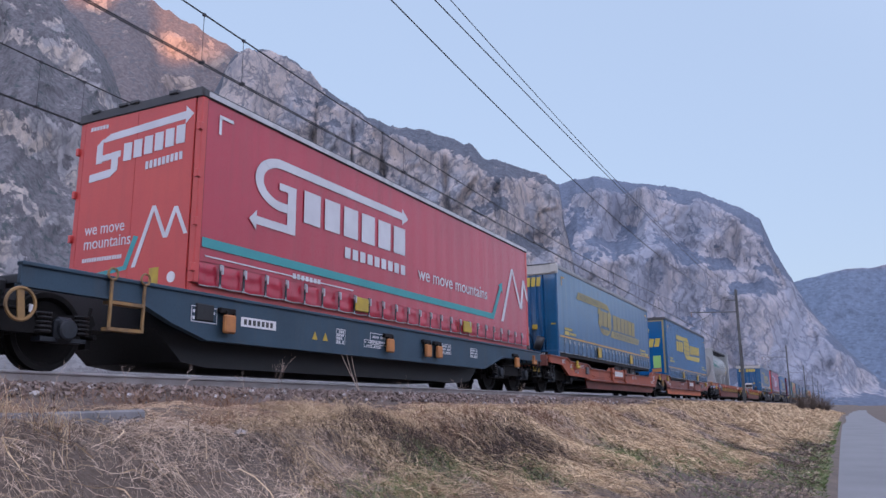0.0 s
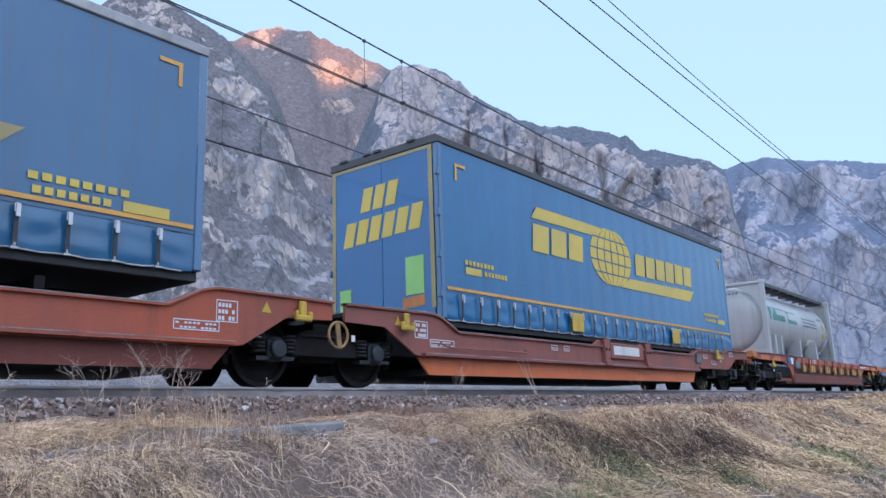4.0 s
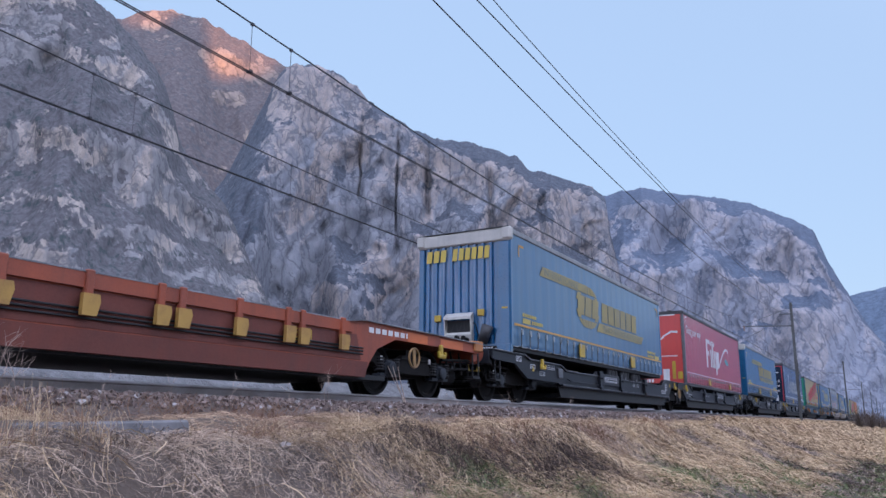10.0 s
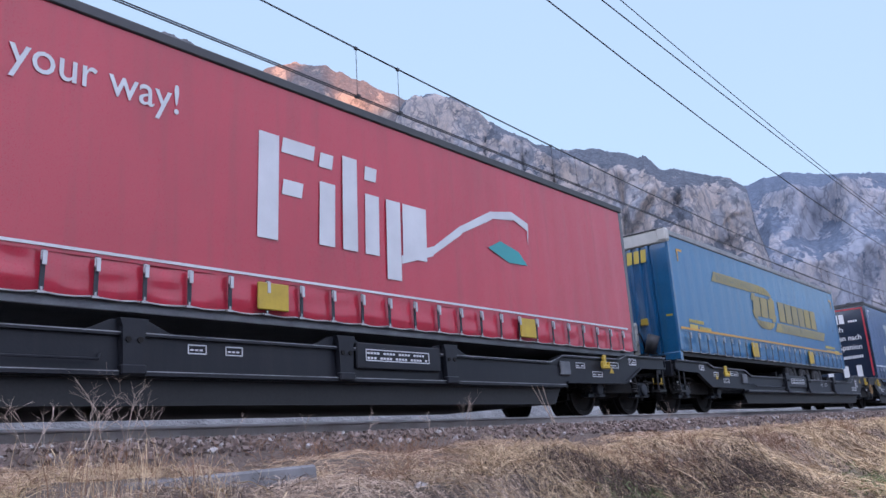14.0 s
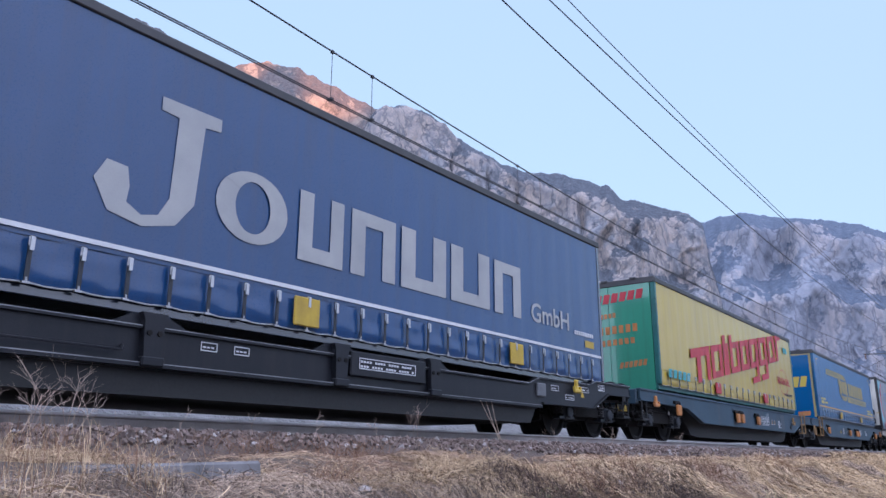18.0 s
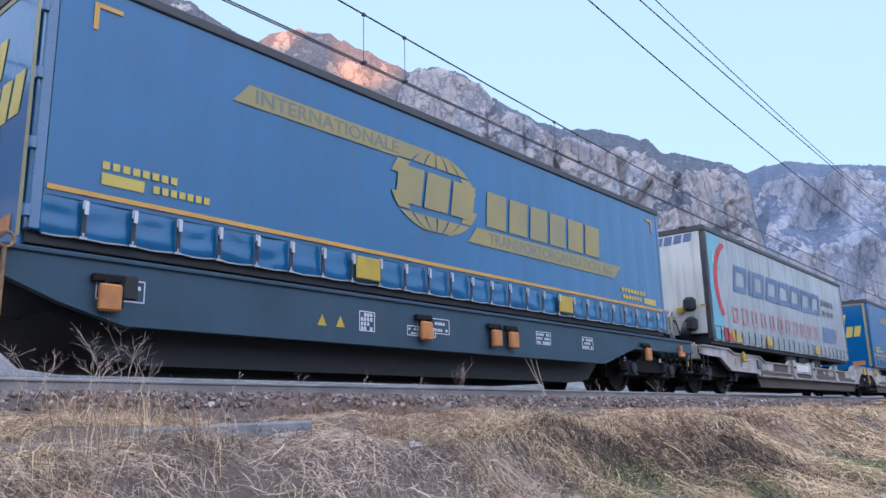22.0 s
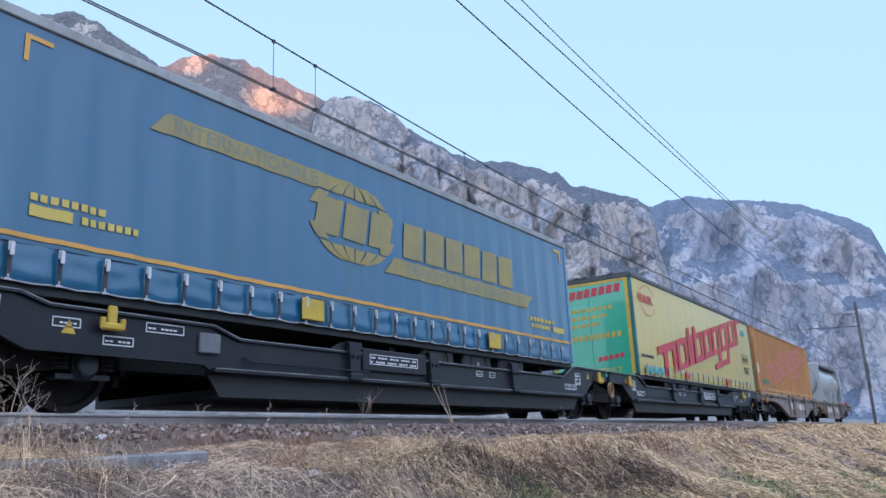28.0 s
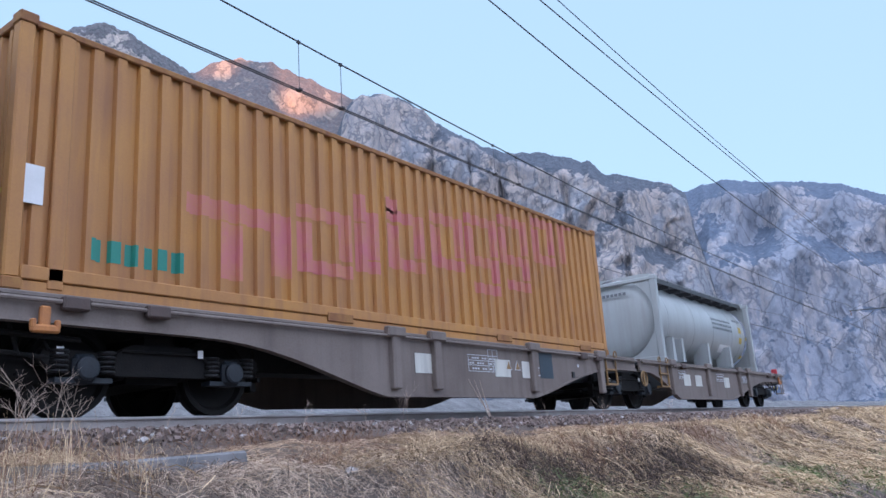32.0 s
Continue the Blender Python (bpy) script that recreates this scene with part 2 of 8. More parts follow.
def rock(name, pale, mid, dark, shrub, fir, size, bed=(1, 1, 0.3), up_pale=0.0, firs=0.57):
    """Limestone in metres: warm pale rock, more of it higher up and on broad plates, greyer rock, dark water stains,
    cracks and clinging shrubs; bare woods with firs on the ledges.
    """
    m = bpy.data.materials.new(name)
    m.use_nodes = True
    nt = m.node_tree
    n, link = nt.nodes, nt.links.new
    bsdf = n["Principled BSDF"]
    tc = n.new("ShaderNodeTexCoord")

    def noise_at(wave, stretch=(1, 1, 1), detail=6.0, rough=0.6):
        mp, t = n.new("ShaderNodeMapping"), n.new("ShaderNodeTexNoise")
        mp.inputs["Scale"].default_value = stretch
        t.inputs["Scale"].default_value, t.inputs["Detail"].default_value, t.inputs["Roughness"].default_value = 1 / (wave * size), detail, rough
        link(tc.outputs["Object"], mp.inputs["Vector"])
        link(mp.outputs[0], t.inputs["Vector"])
        return t.outputs["Fac"]

    def remap(x, lo, hi, top=1.0, low=0.0):
        r = n.new("ShaderNodeMapRange")
        r.inputs["From Min"].default_value, r.inputs["From Max"].default_value = lo, hi
        r.inputs["To Min"].default_value, r.inputs["To Max"].default_value = low, top
        link(x, r.inputs["Value"])
        return r.outputs[0]

    def blend(f, x, y):
        mx = n.new("ShaderNodeMix")
        mx.data_type = "RGBA"
        link(f, mx.inputs["Factor"])
        for k, c in ((6, x), (7, y)):
            if isinstance(c, tuple):
                mx.inputs[k].default_value = (*c, 1)
            else:
                link(c, mx.inputs[k])
        return mx.outputs[2]

    def add(*terms):
        out = None
        for x, k in terms:
            ma = n.new("ShaderNodeMath")
            ma.operation = "MULTIPLY_ADD"
            ma.inputs[1].default_value, ma.inputs[2].default_value = k, 0.0
            link(x, ma.inputs[0])
            if out is not None:
                link(out, ma.inputs[2])
            out = ma.outputs[0]
        return out

    def kept(which):
        a = n.new("ShaderNodeAttribute")
        a.attribute_name = which
        return a.outputs["Fac"]

    broad = noise_at(60, (1, 1, 0.75), 9, 0.66)
    streaks = noise_at(20, (1, 1, 0.5), 8, 0.66)
    clumps = noise_at(34, (1, 1, 1.2), 7, 0.66)
    beds = noise_at(30, bed, 6, 0.62)
    grit = noise_at(9, (1, 1, 0.45), 8, 0.68)
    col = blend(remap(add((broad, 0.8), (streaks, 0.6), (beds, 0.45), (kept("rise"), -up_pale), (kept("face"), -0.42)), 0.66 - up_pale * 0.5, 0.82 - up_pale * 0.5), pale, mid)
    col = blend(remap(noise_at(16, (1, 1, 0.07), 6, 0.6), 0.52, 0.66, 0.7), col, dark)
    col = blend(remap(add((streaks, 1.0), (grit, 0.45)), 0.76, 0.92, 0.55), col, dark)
    # cracks along warped cell borders
    warp, vo, mp = n.new("ShaderNodeMix"), n.new("ShaderNodeTexVoronoi"), n.new("ShaderNodeMapping")
    wn_ = n.new("ShaderNodeTexNoise")
    wn_.inputs["Scale"].default_value, wn_.inputs["Detail"].default_value = 1 / (14 * size), 5
    link(tc.outputs["Object"], wn_.inputs["Vector"])
    warp.data_type, warp.blend_type = "RGBA", "LINEAR_LIGHT"
    warp.clamp_result = False
    warp.inputs["Factor"].default_value = 0.62
    mp.inputs["Scale"].default_value = tuple(b / (22 * size) for b in (1, 1, 0.45))
    link(tc.outputs["Object"], mp.inputs["Vector"])
    link(mp.outputs[0], warp.inputs[6])
    link(wn_.outputs["Color"], warp.inputs[7])
    vo.feature = "DISTANCE_TO_EDGE"
    vo.inputs["Scale"].default_value = 1.0
    link(warp.outputs[2], vo.inputs["Vector"])
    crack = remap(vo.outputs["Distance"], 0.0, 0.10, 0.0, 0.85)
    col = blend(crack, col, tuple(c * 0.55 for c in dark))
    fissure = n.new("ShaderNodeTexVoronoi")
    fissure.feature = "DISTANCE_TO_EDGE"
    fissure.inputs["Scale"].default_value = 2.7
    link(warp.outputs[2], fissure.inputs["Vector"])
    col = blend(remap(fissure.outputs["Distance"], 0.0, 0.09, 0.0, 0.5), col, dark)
    # low grit, which the bump also sinks, is coloured darker
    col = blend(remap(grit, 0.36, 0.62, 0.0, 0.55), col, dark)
    # woods on the ledges, scattered shrubs on the faces
    tree = noise_at(5, (1, 1, 0.8), 5, 0.7)
    wood = add((kept("wood"), 0.75), (grit, 1.4), (tree, 0.8), (beds, 0.8), (clumps, 1.9))
    leaf = blend(remap(noise_at(8, (1, 1, 0.5), 5, 0.7), firs - 0.04, firs + 0.05), blend(remap(tree, 0.38, 0.62), shrub, tuple(c * 0.62 for c in shrub)), fir)
    col = blend(remap(wood, 2.74, 2.90), col, leaf)
    link(col, bsdf.inputs["Base Color"])
    bsdf.inputs["Roughness"].default_value = 0.95
    bsdf.inputs["Specular IOR Level"].default_value = 0.1
    bp = n.new("ShaderNodeBump")
    bp.inputs["Strength"].default_value, bp.inputs["Distance"].default_value = 0.7, 3.0 * size
    link(add((grit, 1.0), (vo.outputs["Distance"], 0.8)), bp.inputs["Height"])
    link(bp.outputs[0], bsdf.inputs["Normal"])
    return m


def massif(name, ridge, far, foot, material, label, seed, steps=(30, 380), nv=150, wide=75.0, rim=((0, 0.0),), ledges=(), groves=(), clefts=(), bare=(), strata=0.0, cover=0.0, relief=0.03, trees=0.10, scree=4.0):
    """A mountain side seen from the valley: its skyline by azimuth and height angle, wooded ledges (azimuth, height angle, half depth),
    groves on gentler ground, and steep clefts (azimuth, from, to, half width)."""
    azs, els = np.array([a for a, _ in ridge][::-1], float), np.array([e for _, e in ridge][::-1], float)
    cut = min(wide, azs[-1])
    az = np.linspace(azs[0], cut, steps[1])
    if azs[-1] > cut:
        az = np.concatenate([az, np.linspace(cut, azs[-1], steps[0])[1:]])
    A, V = np.meshgrid(az, np.linspace(0, 1, nv), indexing="ij")
    top = np.interp(A, azs, els)
    crown = 0.10 * layered(az * 1.6, 0, 0, seed + 40, 3) + trees * np.abs(layered(az * 17.0, 0, 0, seed + 41, 3)) * np.clip(0.5 + layered(az * 0.9, 0, 0, seed + 42, 2), 0, 1)
    top = top + (crown * np.clip(np.interp(az, azs, els) / 8, 0, 1))[:, None]
    E = top * V
    wa = A + 0.9 * layered(A * 0.5, E * 0.5, 0, seed + 1, 4)
    we = E + 0.75 * layered(A * 0.55, E * 0.7, 3, seed + 2, 5)
    flat = np.zeros_like(E)
    for band_ in ledges:
        pts = sorted(band_)
        c = np.interp(wa, [p[0] for p in pts], [p[1] for p in pts])
        h = np.interp(wa, [p[0] for p in pts], [p[2] for p in pts])
        flat = np.maximum(flat, ease(1.25 - np.abs(we - c) / h, 0, 0.5))
    for ga, ge, ra, re in groves:
        flat = np.maximum(flat, ease(1.35 - np.hypot((wa - ga) / ra, (we - ge) / re), 0, 0.55))
    pts = sorted(rim)
    deep = np.interp(A, [p[0] for p in pts], [p[1] for p in pts])
    flat = np.maximum(flat, ease(deep - (top - E) + 0.7 * layered(A * 0.8, E, 9, seed + 3, 4), -0.25, 0.25) * (deep > 0.05))
    flat = np.maximum(flat, ease(scree - we, -0.5, 0.8))
    if strata:
        flat = np.maximum(flat, strata * ease(layered(A * 0.16, we * 0.95 + A * 0.05, 5, seed + 4, 5), 0.15, 0.55))
    flat = np.maximum(flat, ease(layered(A * 0.45, E * 0.6, 7, seed + 5, 5) + cover, 0.55, 0.9))
    for ga, ge, ra, re in bare:
        flat = flat * ease(np.hypot((wa - ga) / ra, (we - ge) / re), 0.6, 1.1)
    step = 0.16 + 1.5 * flat
    depth = np.cumsum(step, axis=1) - step[:, :1]
    depth = depth / depth[:, -1:]
    for _ in range(60):      # neighbouring columns stand back alike
        depth[1:-1] = (depth[:-2] + 2 * depth[1:-1] + depth[2:]) / 4
    r = foot + (far - foot) * depth
    bend = 0.5 * layered(A * 0.3, E * 0.3, 6, seed + 12, 3)
    tilt = A + 0.35 * E + 2.0 * bend
    carve = 1.1 * np.abs(layered(tilt * 0.17, E * 0.07, 1, seed + 6, 2)) + 0.34 * np.abs(layered(tilt * 0.6, E * 0.18, 2, seed + 7, 3)) + 0.07 * np.abs(layered(tilt * 1.3, E * 0.35, 4, seed + 8, 3, 0.5)) - 0.5
    carve = carve + 0.025 * layered((A - 0.5 * E) * 3.0, E * 1.6, 4, seed + 10, 3)
    for ca, e0, e1, w in clefts:
        line_ = A + 0.14 * layered(E * 0.6, ca, 0, seed + 9, 4) - ca
        inside = ease(E, e0 - 1, e0 + 1) * ease(e1 + 1 - E, 0, 1.5)
        carve = carve + 0.45 * ease(1 - np.abs(line_) / (w * (1 + 0.5 * layered(E * 0.9, ca, 0, seed + 14, 3))), 0, 1) * inside
    r = r * (1 + relief * carve * np.clip(4 * V + 0.1, 0, 1) * np.clip(3.2 * (1 - V) + 0.12, 0, 1))
    Z = far * np.tan(np.radians(top)) * V - 2.5
    R = np.radians(A)
    b = Build()
    b.v = np.stack([np.cos(R) * r, np.sin(R) * r, Z], -1).reshape(-1, 3).tolist()
    idx = np.arange(A.size).reshape(A.shape)
    b.f = np.stack([idx[:-1, :-1], idx[1:, :-1], idx[1:, 1:], idx[:-1, 1:]], -1).reshape(-1, 4).tolist()
    ob = part(name, b, material, smooth=True)
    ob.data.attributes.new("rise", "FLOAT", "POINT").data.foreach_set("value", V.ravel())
    plates = layered(tilt * 0.42, E * 0.13, 3, seed + 15, 3) + 0.55 * layered(tilt * 1.5, E * 0.5, 8, seed + 16, 4, 0.6)
    ob.data.attributes.new("face", "FLOAT", "POINT").data.foreach_set("value", ease(plates, -0.35, 0.45).ravel())
    ob.data.attributes.new("wood", "FLOAT", "POINT").data.foreach_set("value", flat.ravel())
    return tagged(ob, label, "mountain", kind="structure")


def mountains():
    # darks are lifted and blued with distance: haze is put into these colours
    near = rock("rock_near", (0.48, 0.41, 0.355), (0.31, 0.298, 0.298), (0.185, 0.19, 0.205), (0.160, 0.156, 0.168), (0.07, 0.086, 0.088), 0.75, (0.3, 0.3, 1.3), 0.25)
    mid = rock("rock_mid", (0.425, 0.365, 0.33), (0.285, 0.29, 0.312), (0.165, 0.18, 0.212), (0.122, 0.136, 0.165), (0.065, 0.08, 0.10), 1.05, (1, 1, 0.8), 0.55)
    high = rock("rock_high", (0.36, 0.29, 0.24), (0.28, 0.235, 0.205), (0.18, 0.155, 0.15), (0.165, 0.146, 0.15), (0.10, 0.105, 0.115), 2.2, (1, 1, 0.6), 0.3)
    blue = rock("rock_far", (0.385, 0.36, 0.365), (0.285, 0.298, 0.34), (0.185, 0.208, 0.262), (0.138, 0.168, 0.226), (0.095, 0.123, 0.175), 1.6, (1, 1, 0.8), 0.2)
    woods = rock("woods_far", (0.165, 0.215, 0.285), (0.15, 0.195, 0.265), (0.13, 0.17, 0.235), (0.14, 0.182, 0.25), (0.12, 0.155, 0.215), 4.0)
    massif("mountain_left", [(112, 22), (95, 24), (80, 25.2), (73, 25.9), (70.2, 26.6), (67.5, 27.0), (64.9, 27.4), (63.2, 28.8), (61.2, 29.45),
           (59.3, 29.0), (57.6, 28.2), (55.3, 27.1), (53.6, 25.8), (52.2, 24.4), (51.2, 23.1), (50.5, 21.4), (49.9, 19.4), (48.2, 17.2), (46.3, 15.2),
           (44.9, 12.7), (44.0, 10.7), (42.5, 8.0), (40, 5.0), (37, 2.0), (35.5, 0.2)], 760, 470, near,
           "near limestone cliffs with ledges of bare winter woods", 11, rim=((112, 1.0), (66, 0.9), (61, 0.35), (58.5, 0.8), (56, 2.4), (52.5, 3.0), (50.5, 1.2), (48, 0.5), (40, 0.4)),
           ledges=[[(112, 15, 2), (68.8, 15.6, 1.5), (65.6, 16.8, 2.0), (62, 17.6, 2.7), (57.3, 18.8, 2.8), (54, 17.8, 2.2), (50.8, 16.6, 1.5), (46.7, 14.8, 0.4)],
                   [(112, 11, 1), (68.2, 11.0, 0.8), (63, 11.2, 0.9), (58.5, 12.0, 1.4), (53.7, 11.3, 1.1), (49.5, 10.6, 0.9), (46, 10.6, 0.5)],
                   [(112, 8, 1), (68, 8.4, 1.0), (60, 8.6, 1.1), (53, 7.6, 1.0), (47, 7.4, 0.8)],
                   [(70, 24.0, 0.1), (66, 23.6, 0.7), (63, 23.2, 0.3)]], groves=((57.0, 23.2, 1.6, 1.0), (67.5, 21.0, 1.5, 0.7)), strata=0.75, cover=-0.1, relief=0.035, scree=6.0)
    # bare pale spots put the sun patches into the rock too; woods dim the rest
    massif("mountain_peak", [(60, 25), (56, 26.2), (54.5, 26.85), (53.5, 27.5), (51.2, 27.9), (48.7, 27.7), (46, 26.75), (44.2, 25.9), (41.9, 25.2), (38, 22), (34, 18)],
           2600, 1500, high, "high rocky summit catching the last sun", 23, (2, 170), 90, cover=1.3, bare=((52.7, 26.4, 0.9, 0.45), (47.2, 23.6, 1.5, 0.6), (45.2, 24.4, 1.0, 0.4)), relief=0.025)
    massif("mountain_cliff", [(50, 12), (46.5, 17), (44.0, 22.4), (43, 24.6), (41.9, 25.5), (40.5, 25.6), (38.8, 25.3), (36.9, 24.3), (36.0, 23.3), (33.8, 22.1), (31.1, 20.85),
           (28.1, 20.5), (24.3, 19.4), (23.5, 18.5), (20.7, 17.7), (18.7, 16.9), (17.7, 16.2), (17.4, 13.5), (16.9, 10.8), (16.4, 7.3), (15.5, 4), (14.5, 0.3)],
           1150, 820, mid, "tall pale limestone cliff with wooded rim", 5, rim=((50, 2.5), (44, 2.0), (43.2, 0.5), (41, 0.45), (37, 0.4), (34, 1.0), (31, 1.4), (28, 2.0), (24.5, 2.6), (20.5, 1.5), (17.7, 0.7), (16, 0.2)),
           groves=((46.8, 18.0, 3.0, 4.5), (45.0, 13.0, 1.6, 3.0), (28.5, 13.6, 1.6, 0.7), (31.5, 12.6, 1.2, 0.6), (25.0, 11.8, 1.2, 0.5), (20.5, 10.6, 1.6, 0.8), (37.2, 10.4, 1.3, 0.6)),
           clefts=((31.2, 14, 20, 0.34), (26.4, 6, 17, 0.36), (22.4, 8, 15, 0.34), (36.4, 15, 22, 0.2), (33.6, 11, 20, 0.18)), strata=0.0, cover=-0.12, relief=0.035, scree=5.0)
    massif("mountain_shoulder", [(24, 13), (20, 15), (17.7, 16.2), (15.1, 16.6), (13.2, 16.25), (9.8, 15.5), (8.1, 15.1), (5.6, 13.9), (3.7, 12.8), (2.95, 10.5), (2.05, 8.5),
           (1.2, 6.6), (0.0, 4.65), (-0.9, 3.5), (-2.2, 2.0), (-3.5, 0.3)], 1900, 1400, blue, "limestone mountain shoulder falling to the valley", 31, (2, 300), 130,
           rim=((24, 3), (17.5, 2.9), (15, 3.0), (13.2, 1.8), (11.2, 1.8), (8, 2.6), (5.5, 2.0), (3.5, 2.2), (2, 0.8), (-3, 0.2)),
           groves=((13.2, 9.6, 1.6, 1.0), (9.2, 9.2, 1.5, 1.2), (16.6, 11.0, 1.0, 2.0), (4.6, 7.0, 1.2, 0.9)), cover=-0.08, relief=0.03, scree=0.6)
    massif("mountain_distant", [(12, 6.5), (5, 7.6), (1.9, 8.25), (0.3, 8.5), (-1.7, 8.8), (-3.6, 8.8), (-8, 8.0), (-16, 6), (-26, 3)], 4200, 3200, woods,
           "distant wooded mountain with haze put into its blue colours", 47, (2, 110), 40, cover=0.3, trees=0.12, relief=0.03, scree=9.0)
    # unseen western mountain, added to hide the sun; two gaps cut for summit rays
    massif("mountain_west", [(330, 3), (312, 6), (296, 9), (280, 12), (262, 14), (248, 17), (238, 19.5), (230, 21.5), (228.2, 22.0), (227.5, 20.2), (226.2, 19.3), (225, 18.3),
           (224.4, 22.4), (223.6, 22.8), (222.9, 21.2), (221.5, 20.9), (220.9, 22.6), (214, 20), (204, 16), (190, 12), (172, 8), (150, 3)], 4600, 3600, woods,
           "unseen steep wooded western mountain added before the low sun", 57, (2, 720), 30, 400, cover=0.3, trees=0.0, relief=0.0)


mountains()


# ---- ground, road and track bed ----
PROFILE = [(-4900, -4.0), (-400, -2.2), (-60, -2.1), (-8, -2.0), (-4.2, -1.94), (-3.6, -1.93), (-0.3, -1.93), (-0.1, -1.87), (0.6, -1.80), (1.6, -1.62), (2.4, -1.36), (3.1, -1.08),
           (3.6, -0.90), (4.0, -0.62), (4.3, -0.55), (5.0, -0.48), (5.8, -0.40), (6.3, -0.32), (7.0, -0.30), (16.5, -0.30), (18, -0.5), (22, -1.2), (60, -1.6), (600, -2.5), (4900, -4.0)]


def road_edge(x):
    return -0.13 - 0.00006 * max(0.0, x) ** 2


def ground_z(x, y):
    """Height of the ground with its humps."""
    e = road_edge(x) + 0.13
    z = float(np.interp(y - (e if y < 3 else 0), [p[0] for p in PROFILE], [p[1] for p in PROFILE]))
    w = min(1.0, max(0.0, (y - e) * 1.2)) * min(1.0, max(0.0, (6.9 - y) * 0.8))
    return z + w * (0.15 * noise.noise((x * 0.55, y * 0.8, 1)) + 0.085 * noise.noise((x * 1.9, y * 2.1, 5)) + 0.03 * noise.noise((x * 5, y * 5, 9)))


def land():
    earth = surf("dry_earth", (0.145, 0.108, 0.083), (0.062, 0.047, 0.038), 0.95, big=0.9, fine=30, bump=0.6, depth=0.03)
    ys = [-4900, -1500, -400, -120, -40, -15, -8, -5, -4.2, -3.9, -3.6] + spread(-3.3, -0.5, 4) + spread(-0.35, 7.0, 60) + [9, 12, 14, 16.5, 18, 20, 22, 30, 60, 200, 600, 2000, 4900]
    xs = [-4800, -800, -200, -60, -20, -8] + spread(-3, 30, 150) + spread(30.5, 70, 60) + [75, 80, 87, 95, 105, 120, 140, 170, 210, 270, 350, 500, 800, 1500, 3000, 4900]
    b = Build()
    b.grid(lambda x, y: (x, y, ground_z(x, y)), xs, ys)
    tagged(part("ground", b, earth, smooth=True), "dry brown earth bank and valley floor", "ground", kind="structure")
    tar = surf("asphalt", (0.19, 0.19, 0.195), (0.14, 0.14, 0.145), 0.75, big=0.5, fine=90, bump=0.3, depth=0.004)
    b = Build()
    rx = [-90, -30] + spread(-5, 60, 40) + spread(65, 260, 40)
    b.grid(lambda x, w: (x, road_edge(x) - 3.3 + w * 3.3, -1.895 + (0.0 if 0 < w < 1 else -0.07)), rx, [0, 0.01, 0.3, 0.6, 0.99, 1])
    tagged(part("road", b, tar), "grey asphalt lane beside the bank", "road", kind="structure")
    # stony track bed, raised under both tracks
    bedrock = surf("ballast_bed", (0.16, 0.118, 0.096), (0.08, 0.060, 0.05), 0.95, big=2.5, fine=26, bump=1.0, depth=0.05)
    bed = [(6.15, -0.42), (6.45, -0.26), (6.85, -0.16), (7.2, -0.10), (9.0, -0.08), (10.6, -0.12), (11.4, -0.08), (14.6, -0.10), (15.6, -0.42)]
    b = Build()
    b.grid(lambda x, k: (x, bed[k][0] + 0.12 * noise.noise((x * 0.7, k * 1.0, 2)), bed[k][1] + 0.035 * noise.noise((x * 2.3, k * 2.0, 7))),
           [-200, -80, -30, -10] + spread(-6, 80, 300) + spread(85, 700, 60), list(range(len(bed))))
    tagged(part("track_bed", b, bedrock), "stony ballast bed of the railway", "track bed", kind="structure")


land()


def stone_bank():
    """A low pale bank of broken stone behind the far track."""
    pale = surf("bank_stone", (0.23, 0.226, 0.226), (0.10, 0.098, 0.10), 0.95, big=1.6, fine=9, bump=1.0, depth=0.12)
    b = Build()
    rows = [(16.2, -0.5), (16.9, 0.15), (17.7, 0.75), (18.8, 1.25), (20.0, 1.35), (21.5, 0.9), (23.5, -0.3), (26, -1.6)]
    b.grid(lambda x, k: (x, rows[k][0] + 0.35 * noise.noise((x * 0.6, k * 1.7, 3)), rows[k][1] * (1 + 0.25 * noise.noise((x * 0.25, 1, 0))) + 0.22 * noise.noise((x * 1.4, k * 1.3, 6))),
           spread(-40, 60, 220) + spread(63, 200, 40), list(range(len(rows))))
    tagged(part("stone_bank", b, pale), "low bank of pale broken stone behind the line", "bank", kind="structure")


stone_bank()


